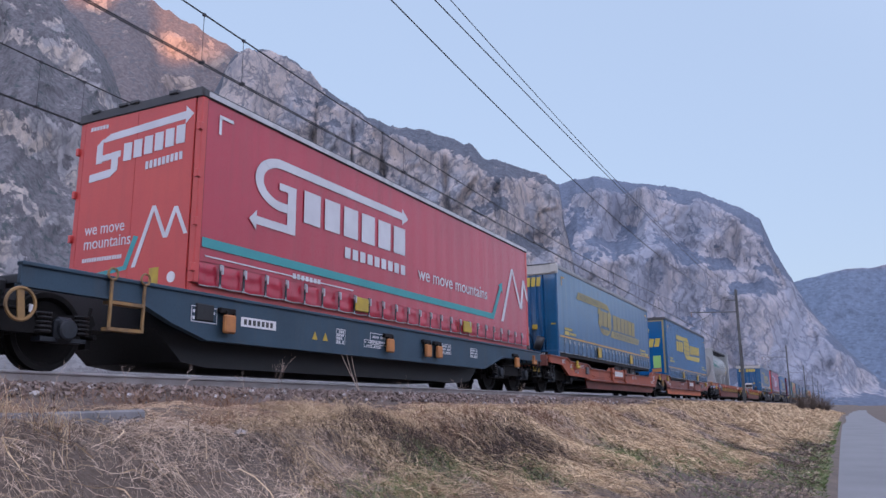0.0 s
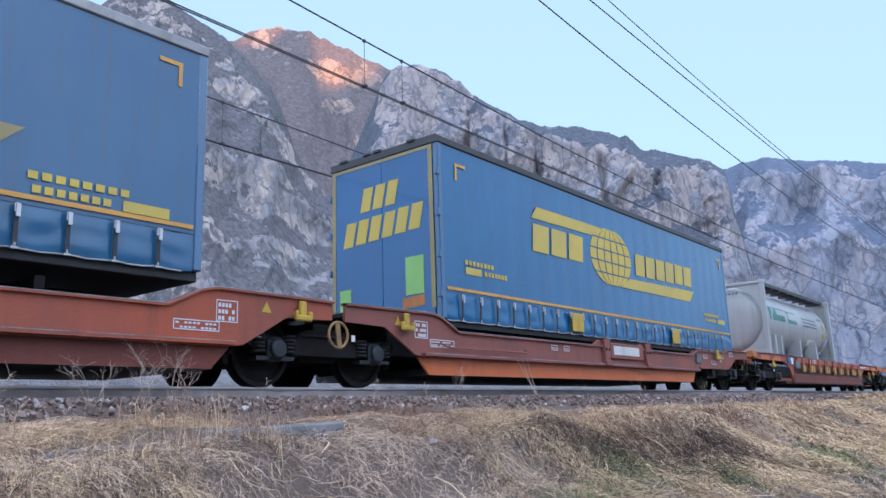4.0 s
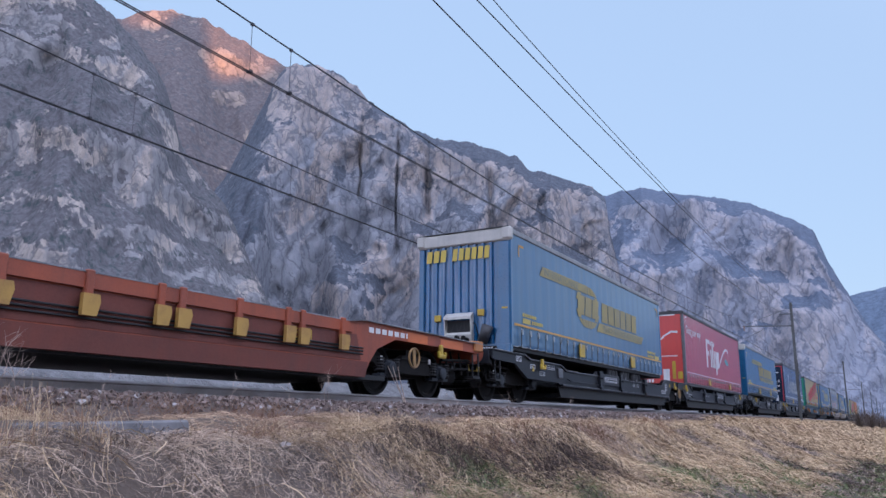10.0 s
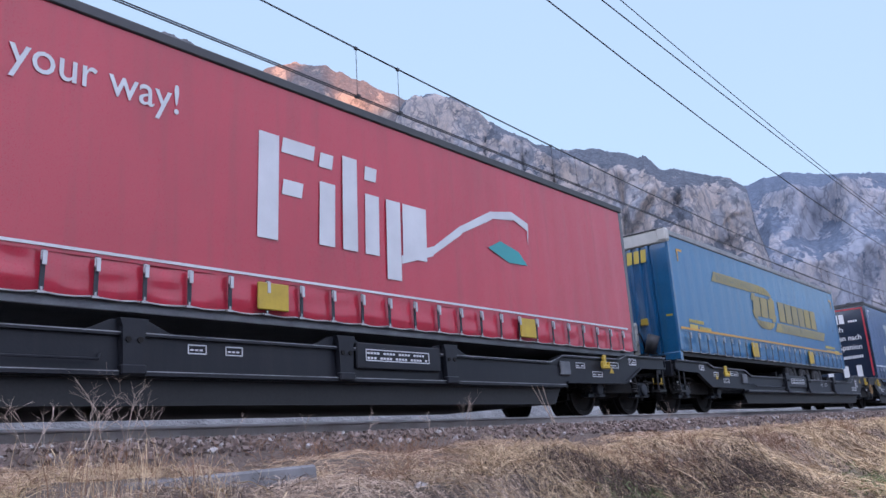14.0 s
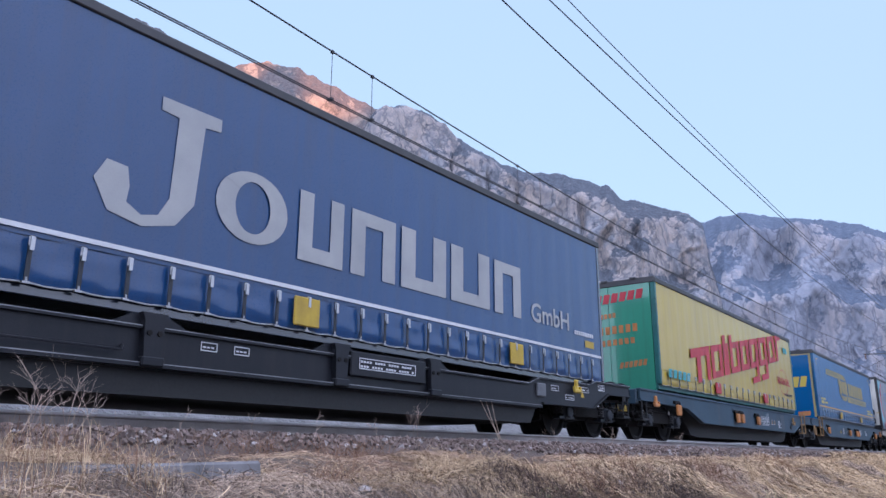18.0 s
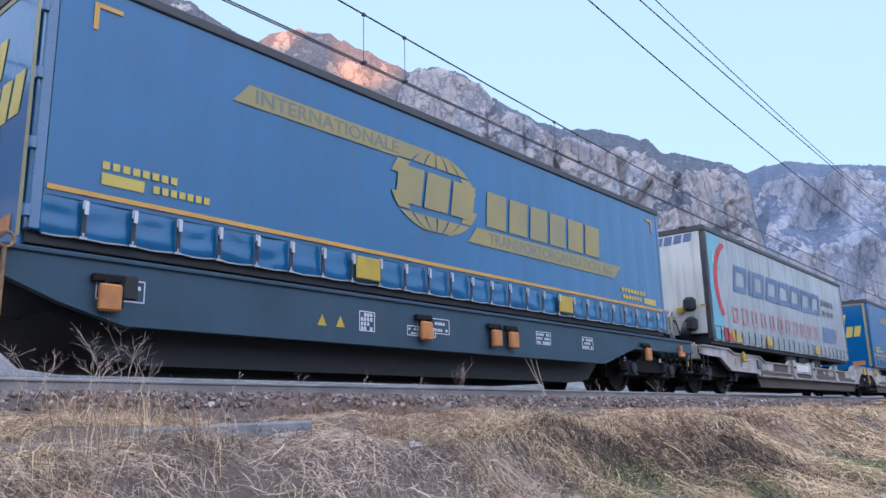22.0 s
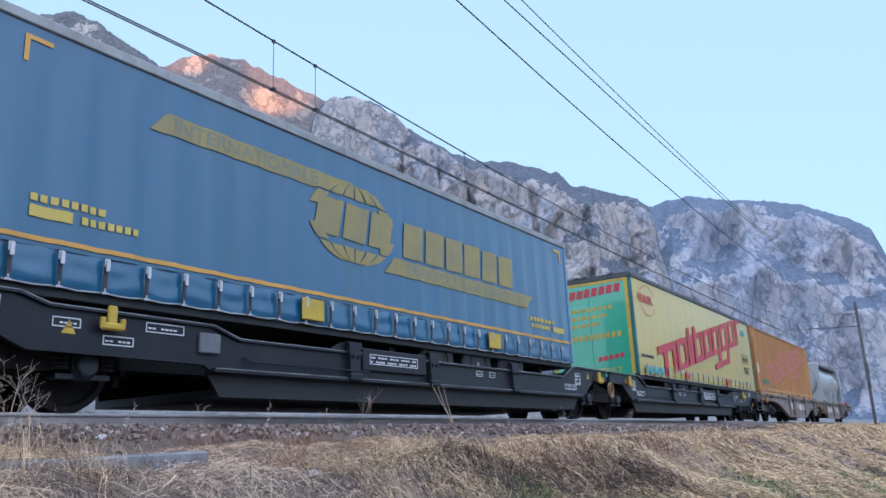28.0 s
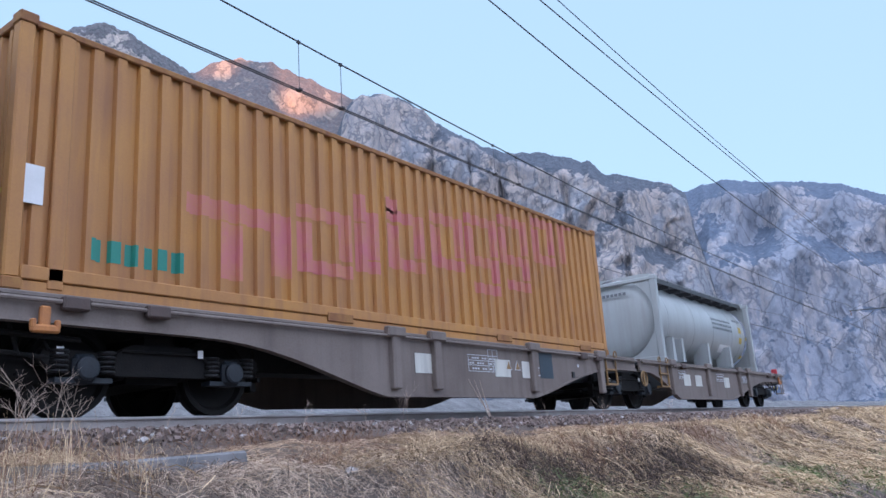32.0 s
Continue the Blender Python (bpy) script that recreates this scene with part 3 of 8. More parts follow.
def rails():
    worn = surf("rail_head_steel", (0.55, 0.53, 0.52), (0.42, 0.39, 0.37), 0.35, 0.6, big=3, fine=50, bump=0.05)
    steel = surf("rail_steel", (0.36, 0.325, 0.31), (0.24, 0.205, 0.19), 0.7, 0.2, big=3, fine=50, bump=0.1)
    web = [(-0.07, -0.16), (0.07, -0.16), (0.07, -0.145), (0.012, -0.12), (0.012, -0.04), (0.036, -0.03), (0.036, -0.006), (0.026, 0), (-0.026, 0), (-0.036, -0.006),
           (-0.036, -0.03), (-0.012, -0.04), (-0.012, -0.12), (-0.07, -0.145)]
    for mid in (TRACK, FAR_TRACK):
        for side in (-0.7535, 0.7535):
            n = len(web)
            v = [(x, mid + side + y, RAIL + z) for x in (-200, 700) for y, z in web]
            f = [(i, (i + 1) % n, (i + 1) % n + n, i + n) for i in range(n)] + [tuple(range(n - 1, -1, -1)), tuple(range(n, 2 * n))]
            o = tagged(part("rail", Build().add(v, f), steel), "worn steel running rail", "rail", "running rails", "structure")
            part("rail_head", Build().soft_box(-200, 700, mid + side - 0.038, mid + side + 0.038, RAIL - 0.022, RAIL + 0.002, 0.004), worn, o, "bright worn rail head")
    conc = surf("sleeper_concrete", (0.34, 0.32, 0.30), (0.22, 0.20, 0.18), 0.9, big=3, fine=40, bump=0.3, objrand=0.6)
    me = Build().soft_box(-0.13, 0.13, -1.2, 1.2, -0.1, 0.09, 0.03).mesh("sleeper", conc)
    rnd = random.Random(4)
    for i in range(110):
        tagged(part("sleeper", me, None, at=pose(-8 + 0.6 * i, TRACK, RAIL - 0.255 + rnd.uniform(-0.01, 0.01), 0, 0, rnd.uniform(-0.6, 0.6))),
               "weathered concrete sleeper in the ballast", "sleeper", "sleepers of the near track")


rails()


# ---- overhead line ----
def overhead():
    galv = surf("galvanised", (0.10, 0.11, 0.11), (0.07, 0.065, 0.06), 0.6, 0.3, big=2, fine=40, bump=0.1)
    copper = surf("wire_dark", (0.05, 0.05, 0.055), (0.035, 0.035, 0.04), 0.5, 0.6, big=1, fine=30, bump=0)
    insul = surf("insulator", (0.20, 0.12, 0.09), (0.14, 0.08, 0.06), 0.25, bump=0)
    poles = [-1.7 + 60 * k for k in range(-1, 8)]

    def sag(x, low, high):
        """Height of a hung wire between two poles."""
        k = ((x - poles[0]) % 60) / 60
        return low + (high - low) * (2 * k - 1) ** 2

    def line(name, label, y, low, high, r, x0=-60, x1=418):
        b = Build()
        xs = spread(x0, x1, int((x1 - x0) / 3))
        b.line([(x, y, sag(x, low, high)) for x in xs], r, 6)
        return tagged(part(name, b, copper), label, "wire")

    for mid, low, high in ((TRACK, 5.86, 6.80), (FAR_TRACK, 6.03, 6.70)):
        line("contact_wire", "dark copper contact wire over the track", mid - 0.02, 5.33, 5.45, 0.011)
        line("contact_wire", "dark copper contact wire over the track", mid + 0.03, 5.33, 5.45, 0.011)
        line("messenger_wire", "dark messenger wire carrying the contact wire", mid, low, high, 0.014)
        for p in poles:
            for g in (4.5, 10.2, 16.1, 26.4, 36.5, 47.0, 54.0):
                for dx in (0.0, 1.0):
                    x = p + g + dx
                    z0, z1 = sag(x, 5.33, 5.45), sag(x, low, high)
                    b = Build().tube((x, mid, z0), (x, mid, z1), 0.006, 5).box(x - 0.03, x + 0.03, mid - 0.05, mid + 0.05, z0 - 0.01, z0 + 0.03)
                    b.box(x - 0.03, x + 0.03, mid - 0.02, mid + 0.02, z1 - 0.03, z1 + 0.02)
                    tagged(part("dropper", b, copper), "thin dropper wire with two clamps", "dropper", "droppers of the overhead line")
    line("feeder_wire", "bare feeder wire along the pole tops", 5.5, 5.55, 7.05, 0.012)
    line("feeder_wire", "bare feeder wire along the pole tops", 5.5, 6.82, 7.15, 0.012)
    line("feeder_wire", "bare feeder wire along the pole tops", 5.5, 6.95, 7.95, 0.010)
    for n, px in enumerate(poles):
        pole = tagged(new("catenary_pole"), "lattice steel pole carrying the overhead line", "pole", "catenary poles")
        pole.matrix_basis = pose(px, 5.5, -0.45)
        for sx in (-0.17, 0.17):
            w = Build()
            w.prism([(sx - 0.05, 0), (sx + 0.05, 0), (sx * 0.7 + 0.04, 8.3), (sx * 0.7 - 0.04, 8.3)], -0.08, 0.08)
            part("leg", w, galv, pole)
        w = Build()
        for k in range(14):
            z = 0.4 + k * 0.56
            w.tube((-0.18, 0, z), (0.18, 0, z + 0.45), 0.02, 5).tube((0.18, 0, z), (-0.18, 0, z + 0.45), 0.02, 5)
        part("lattice", w, galv, pole)
        part("footing", Build().soft_box(-0.4, 0.4, -0.4, 0.4, -0.6, 0.18, 0.04), surf_conc, pole, "concrete footing")
        part("sign_plate", Build().box(-0.2, 0.2, -0.105, -0.09, 2.6, 4.3), surf_dark, pole, "dark warning band")
        w = Build().tube((0, 0, 6.7), (0, 3.3, 6.85), 0.035, 8).tube((0, 0.1, 8.0), (0, 3.0, 6.95), 0.012, 5)
        part("arm", w, galv, pole)
        w = Build().tube((0, 0, 7.55), (0, 0.8, 7.55), 0.03, 6).tube((0, 0, 7.5), (0, 0, 8.35), 0.03, 6)
        part("bracket", w, galv, pole)
        w = Build()
        for k in range(5):
            w.tube((0, 3.19, 6.86 - 0.07 * k - 0.05), (0, 3.19, 6.86 - 0.07 * k), 0.07, 10, 0.03)
        part("insulator", w, insul, pole)
        part("steady_arm", Build().tube((0, 2.2, 6.4), (0, 3.2, 5.95), 0.015, 6).tube((0, 2.2, 6.4), (0, 1.6, 6.8), 0.015, 6), galv, pole)


surf_conc = surf("concrete_grey", (0.36, 0.35, 0.34), (0.24, 0.23, 0.22), 0.9, big=2, fine=30, bump=0.4)
# dark paint; also stands in for shade in the pocket, recess and load gaps
surf_dark = surf("dark_paint_and_shade", (0.010, 0.011, 0.013), (0.006, 0.007, 0.008), 0.6, bump=0.1)
overhead()


# ---- the train: materials ----
MOVING = []          # things that roll by, with their place along the train
WHEELS = []          # wheelsets and their place in the wagon
BASE = 1.17          # floor of the loads over the rails

steel_dark = surf("running_gear", (0.009, 0.009, 0.0095), (0.018, 0.016, 0.015), 0.8, 0.2, big=4, fine=40, bump=0.3)
wheel_steel = surf("wheel_steel", (0.008, 0.0078, 0.0078), (0.016, 0.014, 0.013), 0.7, 0.3, big=5, fine=40, bump=0.15)
grey_steel = surf("grey_steel", (0.16, 0.17, 0.18), (0.10, 0.10, 0.11), 0.5, 0.5, big=4, fine=40, bump=0.15)
bright_steel = surf("bright_steel", (0.45, 0.46, 0.47), (0.3, 0.3, 0.31), 0.4, 0.7, big=4, fine=40, bump=0.1)
strap_web = surf("strap_webbing", (0.035, 0.04, 0.05), (0.02, 0.024, 0.03), 0.7, bump=0.1)
rubber = surf("rubber", (0.02, 0.02, 0.022), (0.03, 0.03, 0.03), 0.85, bump=0.2)
white_paint = surf("white_paint", (0.72, 0.72, 0.72), (0.6, 0.6, 0.59), 0.5, big=3, fine=60, bump=0.05, streak=0.15)
pale_print = surf("pale_print", (0.62, 0.63, 0.65), (0.5, 0.51, 0.53), 0.5, big=2, fine=60, bump=0.03)
silver_print = surf("silver_print", (0.37, 0.375, 0.37), (0.27, 0.28, 0.29), 0.5, big=2, fine=60, bump=0.03)
faded_red = surf("faded_red_print", (0.42, 0.15, 0.15), (0.40, 0.25, 0.24), 0.5, big=2, fine=60, bump=0.03)
yellow_paint = surf("yellow_paint", (0.50, 0.345, 0.03), (0.36, 0.24, 0.03), 0.5, big=5, fine=60, bump=0.08, streak=0.25)
ochre_steel = surf("ochre_steel", (0.30, 0.17, 0.055), (0.13, 0.08, 0.04), 0.6, big=6, fine=60, bump=0.15)
lug_orange = surf("lug_orange", (0.50, 0.20, 0.05), (0.30, 0.12, 0.05), 0.65, big=6, fine=60, bump=0.15)
red_plate = surf("red_plate", (0.48, 0.03, 0.045), (0.33, 0.02, 0.03), 0.5, bump=0.05)
orange_line = surf("orange_line", (0.60, 0.32, 0.05), (0.45, 0.24, 0.05), 0.5, bump=0.03)
faded_gold = surf("faded_gold", (0.33, 0.26, 0.08), (0.22, 0.20, 0.12), 0.5, big=1.2, fine=50, bump=0.03)
gold_print = surf("gold_print", (0.56, 0.42, 0.05), (0.42, 0.33, 0.08), 0.45, big=1.2, fine=50, bump=0.03)
faint_print = surf("faint_print", (0.13, 0.16, 0.14), (0.20, 0.185, 0.10), 0.5, big=2, fine=50, bump=0.03)
black_print = surf("black_print", (0.025, 0.025, 0.025), (0.04, 0.04, 0.04), 0.6, bump=0.02)
teal_print = surf("teal_print", (0.03, 0.30, 0.31), (0.03, 0.25, 0.26), 0.45, bump=0.02)
green_print = surf("green_print", (0.02, 0.22, 0.16), (0.02, 0.17, 0.13), 0.5, bump=0.02)
lime_sticker = surf("lime_sticker", (0.30, 0.55, 0.16), (0.22, 0.45, 0.12), 0.5, bump=0.02)


def cloth(name, col, col2=None, rough=0.30, streak=0.22):
    """Coated curtain cloth, a little dirty."""
    m = surf(name, col, col2 or tuple(c * 0.8 for c in col), rough, big=0.55, fine=70, bump=0.06, streak=streak, depth=0.003)
    b = m.node_tree.nodes["Principled BSDF"]
    b.inputs["Coat Weight"].default_value, b.inputs["Coat Roughness"].default_value = 0.55, 0.14      # lacquer
    b.inputs["Specular IOR Level"].default_value = 0.22
    b.inputs["Sheen Weight"].default_value, b.inputs["Sheen Roughness"].default_value = 0.03, 0.4      # dust
    return m


blue_cloth = cloth("blue_curtain", (0.006, 0.118, 0.268))
blue_panel = surf("blue_panel", (0.006, 0.105, 0.27), (0.006, 0.085, 0.22), 0.16, big=0.8, fine=50, bump=0.02, streak=0.15, coat=0.5)
blue_panel.node_tree.nodes["Principled BSDF"].inputs["Specular IOR Level"].default_value = 0.3
blue_fade = cloth("blue_curtain_faded", (0.010, 0.088, 0.196), (0.024, 0.108, 0.205), 0.35, 0.3)
blue_steel = surf("blue_steel", (0.009, 0.098, 0.215), (0.009, 0.075, 0.17), 0.3, big=2, fine=50, bump=0.05, streak=0.3, coat=0.8)
worn_gold = surf("worn_gold", (0.30, 0.235, 0.06), (0.19, 0.17, 0.09), 0.5, big=1.6, fine=50, bump=0.03)
blue_old = cloth("blue_curtain_old", (0.008, 0.092, 0.19), (0.018, 0.098, 0.18), 0.35, 0.25)
for old_cloth in (blue_fade, blue_old):      # years of road dust, and sheen for the sky at grazing view, on the old blue cloth
    worn_bits = old_cloth.node_tree.nodes["Principled BSDF"]
    worn_bits.inputs["Sheen Weight"].default_value, worn_bits.inputs["Sheen Roughness"].default_value = 0.10, 0.3
    worn_bits.inputs["Coat Weight"].default_value, worn_bits.inputs["Coat Roughness"].default_value = 0.75, 0.2
# pale streaks hold dust and the sky's reflection, put into the colour
ribbed_blue = surf("ribbed_blue", (0.006, 0.095, 0.23), (0.006, 0.07, 0.175), 0.25, big=2, fine=50, bump=0.02, streak=0.55, streak_col=(0.24, 0.29, 0.34), coat=0.9)
header_cream = surf("header_cream", (0.50, 0.485, 0.44), (0.38, 0.37, 0.345), 0.45, big=2, fine=40, bump=0.05, streak=0.2)
red_cloth = cloth("red_curtain", (0.46, 0.03, 0.055))
red_panel = surf("red_panel", (0.55, 0.07, 0.055), (0.46, 0.05, 0.05), 0.4, big=0.8, fine=50, bump=0.03, streak=0.1)
navy_cloth = cloth("navy_curtain", (0.012, 0.058, 0.165))
navy_panel = surf("navy_panel", (0.015, 0.022, 0.04), (0.02, 0.03, 0.05), 0.15, bump=0.02, coat=0.9)
yellow_cloth = cloth("yellow_curtain", (0.47, 0.335, 0.018), (0.40, 0.285, 0.03), 0.32, 0.18)
cream_cloth = cloth("cream_curtain", (0.50, 0.37, 0.045), (0.45, 0.335, 0.06), 0.32, 0.12)
green_panel = surf("green_panel", (0.05, 0.28, 0.18), (0.04, 0.22, 0.145), 0.16, big=0.8, fine=50, bump=0.02, streak=0.2, coat=0.8)
green_deep = surf("green_panel_deep", (0.05, 0.34, 0.20), (0.04, 0.29, 0.17), 0.26, big=0.8, fine=50, bump=0.02, streak=0.1, coat=0.6)
teal_post = surf("teal_post", (0.015, 0.13, 0.12), (0.012, 0.09, 0.085), 0.45, big=2, fine=50, bump=0.05, streak=0.2)
white_cloth = cloth("white_curtain", (0.35, 0.365, 0.365), (0.25, 0.26, 0.262), 0.5, 0.6)
white_panel = surf("white_panel", (0.62, 0.61, 0.55), (0.5, 0.49, 0.45), 0.5, big=1.2, fine=50, bump=0.05, streak=0.35)
rail_dark = surf("roof_rail_dark", (0.04, 0.04, 0.045), (0.06, 0.06, 0.06), 0.5, 0.3, big=3, fine=40, bump=0.08)
rail_grey = surf("roof_rail_grey", (0.30, 0.31, 0.31), (0.20, 0.20, 0.20), 0.5, 0.4, big=3, fine=40, bump=0.08, streak=0.3)
rail_white = surf("roof_rail_white", (0.55, 0.56, 0.57), (0.42, 0.42, 0.42), 0.45, big=3, fine=40, bump=0.08, streak=0.3)


# ---- lettering and marks on the loads ----
def on_side(build, poly, y=SIDE - 0.006, t=0.003):
    """A flat shape on the near side, in x along the load and z over its floor."""
    y -= (len(build.cuts) % 6) * 0.0006
    build.prism(poly, y - t, y)


def slant_bars(build, x0, x1, z0, z1, n, lean=0.0, gap=0.28, y=SIDE - 0.006, rise=0.0):
    """Plain upright blocks, one for each letter of a mark."""
    w = (x1 - x0) / n
    for i in range(n):
        a, b = x0 + i * w, x0 + (i + 1) * w - gap * w
        h0, h1 = z0 + rise * i / n, z1 + rise * i / n
        on_side(build, [(a, h0), (b, h0), (b + lean, h1), (a + lean, h1)], y)


def end_shape(build, poly, x=-0.012, t=0.004):
    """A flat shape on the end that leads: u from the far corner to the near one, and z."""
    n = len(poly)
    x -= (len(build.cuts) % 6) * 0.0006
    v = [(x - t, 1.27 - u, z) for u, z in poly] + [(x, 1.27 - u, z) for u, z in poly]
    f = [tuple(range(n)), tuple(range(2 * n - 1, n - 1, -1))] + [(i, i + n, (i + 1) % n + n, (i + 1) % n) for i in range(n)]
    build.add(v, f)


def end_bars(build, u0, u1, z0, z1, n, lean=0.0, gap=0.28, x=-0.012, rise=0.0):
    w = (u1 - u0) / n
    for i in range(n):
        a, b = u0 + i * w, u0 + (i + 1) * w - gap * w
        r = rise * i / n
        end_shape(build, [(a, z0 + r), (b, z0 + r), (b + lean, z1 + r), (a + lean, z1 + r)], x)


def words(text, size, material, parent, at, name="letter", width=None, bold=0.0):
    """Letters in the built-in font, each a mesh of its own."""
    cu = bpy.data.curves.new("lettering", "FONT")
    cu.body, cu.size, cu.extrude, cu.offset, cu.resolution_u = text, size, 0.0015, bold, 3
    tmp = bpy.data.objects.new("lettering", cu)
    me = bpy.data.meshes.new_from_object(tmp)
    bpy.data.objects.remove(tmp)
    co = np.array([v.co[:] for v in me.vertices])
    span = co[:, 0].max()
    if width:
        co[:, 0] *= width / span
    faces = [tuple(p.vertices) for p in me.polygons]
    bpy.data.meshes.remove(me)
    spans = sorted((min(co[i, 0] for i in f), max(co[i, 0] for i in f), k) for k, f in enumerate(faces))
    groups, reach = [], -9.0
    for lo, hi, k in spans:
        if lo > reach - 1e-4:
            groups.append([])
        groups[-1].append(k)
        reach = max(reach, hi)
    for g in groups:
        ids = sorted({i for k in g for i in faces[k]})
        back = {i: n for n, i in enumerate(ids)}
        b = Build()
        b.add([tuple(co[i]) for i in ids], [tuple(back[i] for i in faces[k]) for k in g])
        part(name, b, material, parent, at=at)


def side_words(text, size, material, parent, x, z, width=None, y=SIDE - 0.008, bold=0.0):
    return words(text, size, material, parent, pose(x, y, z, 90, 0, 0), width=width, bold=bold)


def end_words(text, size, material, parent, u, z, width=None, x=-0.016, bold=0.0):
    return words(text, size, material, parent, pose(x, 1.27 - u, z, 90, 0, -90), width=width, bold=bold)


def disc(cx, cz, rx, rz, n=32, a0=0.0, a1=360.0):
    return [(cx + rx * math.cos(radians(a0 + (a1 - a0) * i / n)), cz + rz * math.sin(radians(a0 + (a1 - a0) * i / n))) for i in range(n if a1 - a0 == 360 else n + 1)]


def band(outer, inner):
    """Quads between two outlines with as many points."""
    return [[outer[i], outer[i + 1], inner[i + 1], inner[i]] for i in range(len(outer) - 1)]


def strap_meshes(h):
    """The tightening strap and its buckle, for a flap of height h."""
    s = Build().box(-0.022, 0.022, SIDE - 0.045, SIDE - 0.035, 0.0, h).mesh("strap", strap_web)
    k = Build().soft_box(-0.03, 0.03, SIDE - 0.07, SIDE - 0.04, h - 0.11, h - 0.01, 0.012).box(-0.02, 0.02, SIDE - 0.082, SIDE - 0.066, h - 0.15, h - 0.02).mesh("buckle", bright_steel)
    q = Build().tube((0, SIDE - 0.04, 0.03), (0, SIDE - 0.04, -0.02), 0.012, 6).box(-0.035, 0.035, SIDE - 0.05, SIDE - 0.02, -0.03, -0.008).mesh("hook", bright_steel)
    return s, k, q


STRAPS = {}
HANGS = {}           # how each curtain hangs
# foot and top of each load's lower flap over its floor, by the load's place
FLAPS = {7.3: (0.10, 0.42), 23.2: (0.12, 0.55), 41.2: (-0.09, 0.34), 96.83: (0.13, 0.55), 114.4: (0.05, 0.43), 130.15: (0.19, 0.63), 148.4: (-0.03, 0.40),
         165.2: (0.17, 0.53), 182.5: (0.14, 0.50), 198.7: (0.14, 0.48), 216.2: (0.10, 0.50), 232.2: (0.05, 0.41), 249.6: (0.04, 0.32)}


def curtain_load(name, label, category, x0, x1, height, side, end, rail, post, plates=(4.2, 9.0), plate_mat=None, line=None, ribs=False, folds=0.003, straps=0.5,
                 plate_w=0.44, strap_mat=None, group="", end_z=0.0):
    """A curtain-sided load: body, curtains with folds, lower flap with straps, posts, roof rails and end wall."""
    foot, flap = FLAPS[x0]
    tall = round(flap - foot, 2)
    if tall not in STRAPS:
        STRAPS[tall] = strap_meshes(tall)
    length = x1 - x0
    thing = tagged(new(name), label, category, group)
    MOVING.append((thing, x0, BASE))
    b = Build().box(0.06, length - 0.03, SIDE + 0.03, -SIDE - 0.03, foot, height - 0.04)
    part("body", b, surf_dark, thing)
    # near curtain, hung in shallow folds
    rnd = random.Random(int(x0 * 10))
    ph = rnd.uniform(0, 9)

    def hang(x, z):
        k = min(1.0, (height - 0.12 - z) * 3) * min(1.0, x * 3, (length - x) * 3)
        w = folds * (math.sin(x * 10.2 + ph) + 0.5 * math.sin(x * 23 + z * 1.3)) + 0.006 * noise.noise((x * 0.7, z * 0.9, ph))
        return (x, SIDE + k * w, z)

    HANGS[x0] = hang
    nx = int(length / 0.09)
    part("side_curtain", Build().grid(hang, spread(0.12, length - 0.12, nx), spread(flap, height - 0.11, 10)), side, thing, smooth=True)

    def puff(x, z):
        s = abs(math.sin(math.pi * x / straps))
        zz = (z - foot) / (flap - foot)
        crease = 0.008 * math.sin(zz * 9 + 2.5 * noise.noise((x * 1.7, ph, 0))) + 0.013 * noise.noise((x * 3.0, z * 7.0, ph))
        bulge = 0.018 * math.sqrt(s) * math.sin(math.pi * min(1, max(0, zz) * 1.05)) + crease * s
        return (x, SIDE + 0.012 - bulge, z - 0.022 * s * (1 - zz))

    part("curtain_flap", Build().grid(puff, spread(0.12, length - 0.12, int(length / 0.07)), spread(foot, flap + 0.01, 9)), side, thing, smooth=True)
    b = Build().line([puff(0.14 + 0.155 * i, foot) for i in range(int((length - 0.3) / 0.155) + 1)], 0.011)
    part("hem_cable", b, silver_print, thing, "pale hem cable along the flap")
    part("far_curtain", Build().box(0.12, length - 0.12, -SIDE - 0.02, -SIDE, foot, height - 0.1), side, thing)
    n = int((length - 0.5) / straps)
    for i in range(n):
        x = straps * (i + 1)
        o = part("strap", STRAPS[tall][0], None, thing, at=pose(x, 0, foot))
        part("buckle", STRAPS[tall][1], None, o)
        part("hook", STRAPS[tall][2], None, o)
    if line:
        b = Build()
        on_side(b, [(0.14, flap + 0.05), (length - 0.14, flap + 0.05), (length - 0.14, flap + 0.10), (0.14, flap + 0.10)], SIDE - 0.013 - (folds * 1.5 if folds < 0.01 else 0))
        part("stripe", b, line, thing)
    for px in plates:
        part("grip_plate", Build().soft_box(px, px + plate_w, SIDE - 0.075, SIDE - 0.045, foot + 0.03, flap - 0.03, 0.012), plate_mat or yellow_paint, thing, "lift plate for grapple arms")
    for x in (0.0, length - 0.12):
        for y in (SIDE - 0.01, -SIDE - 0.11):
            part("corner_post", Build().soft_box(x, x + 0.12, y, y + 0.12, foot, height - 0.02, 0.015), post, thing)
    b = Build().soft_box(0, length, SIDE - 0.03, SIDE + 0.10, height - 0.13, height, 0.015)
    part("roof_rail", b, rail, thing)
    part("roof_rail", Build().soft_box(0, length, -SIDE - 0.10, -SIDE + 0.03, height - 0.13, height, 0.015), rail, thing)
    b = Build()
    b.grid(lambda x, y: (x, y, height - 0.02 + 0.02 * math.cos(y * 1.2) + 0.006 * math.sin(x * 10.2)), spread(0.02, length - 0.02, 60), spread(SIDE + 0.05, -SIDE - 0.05, 6))
    part("roof_sheet", b, white_cloth, thing, smooth=True)
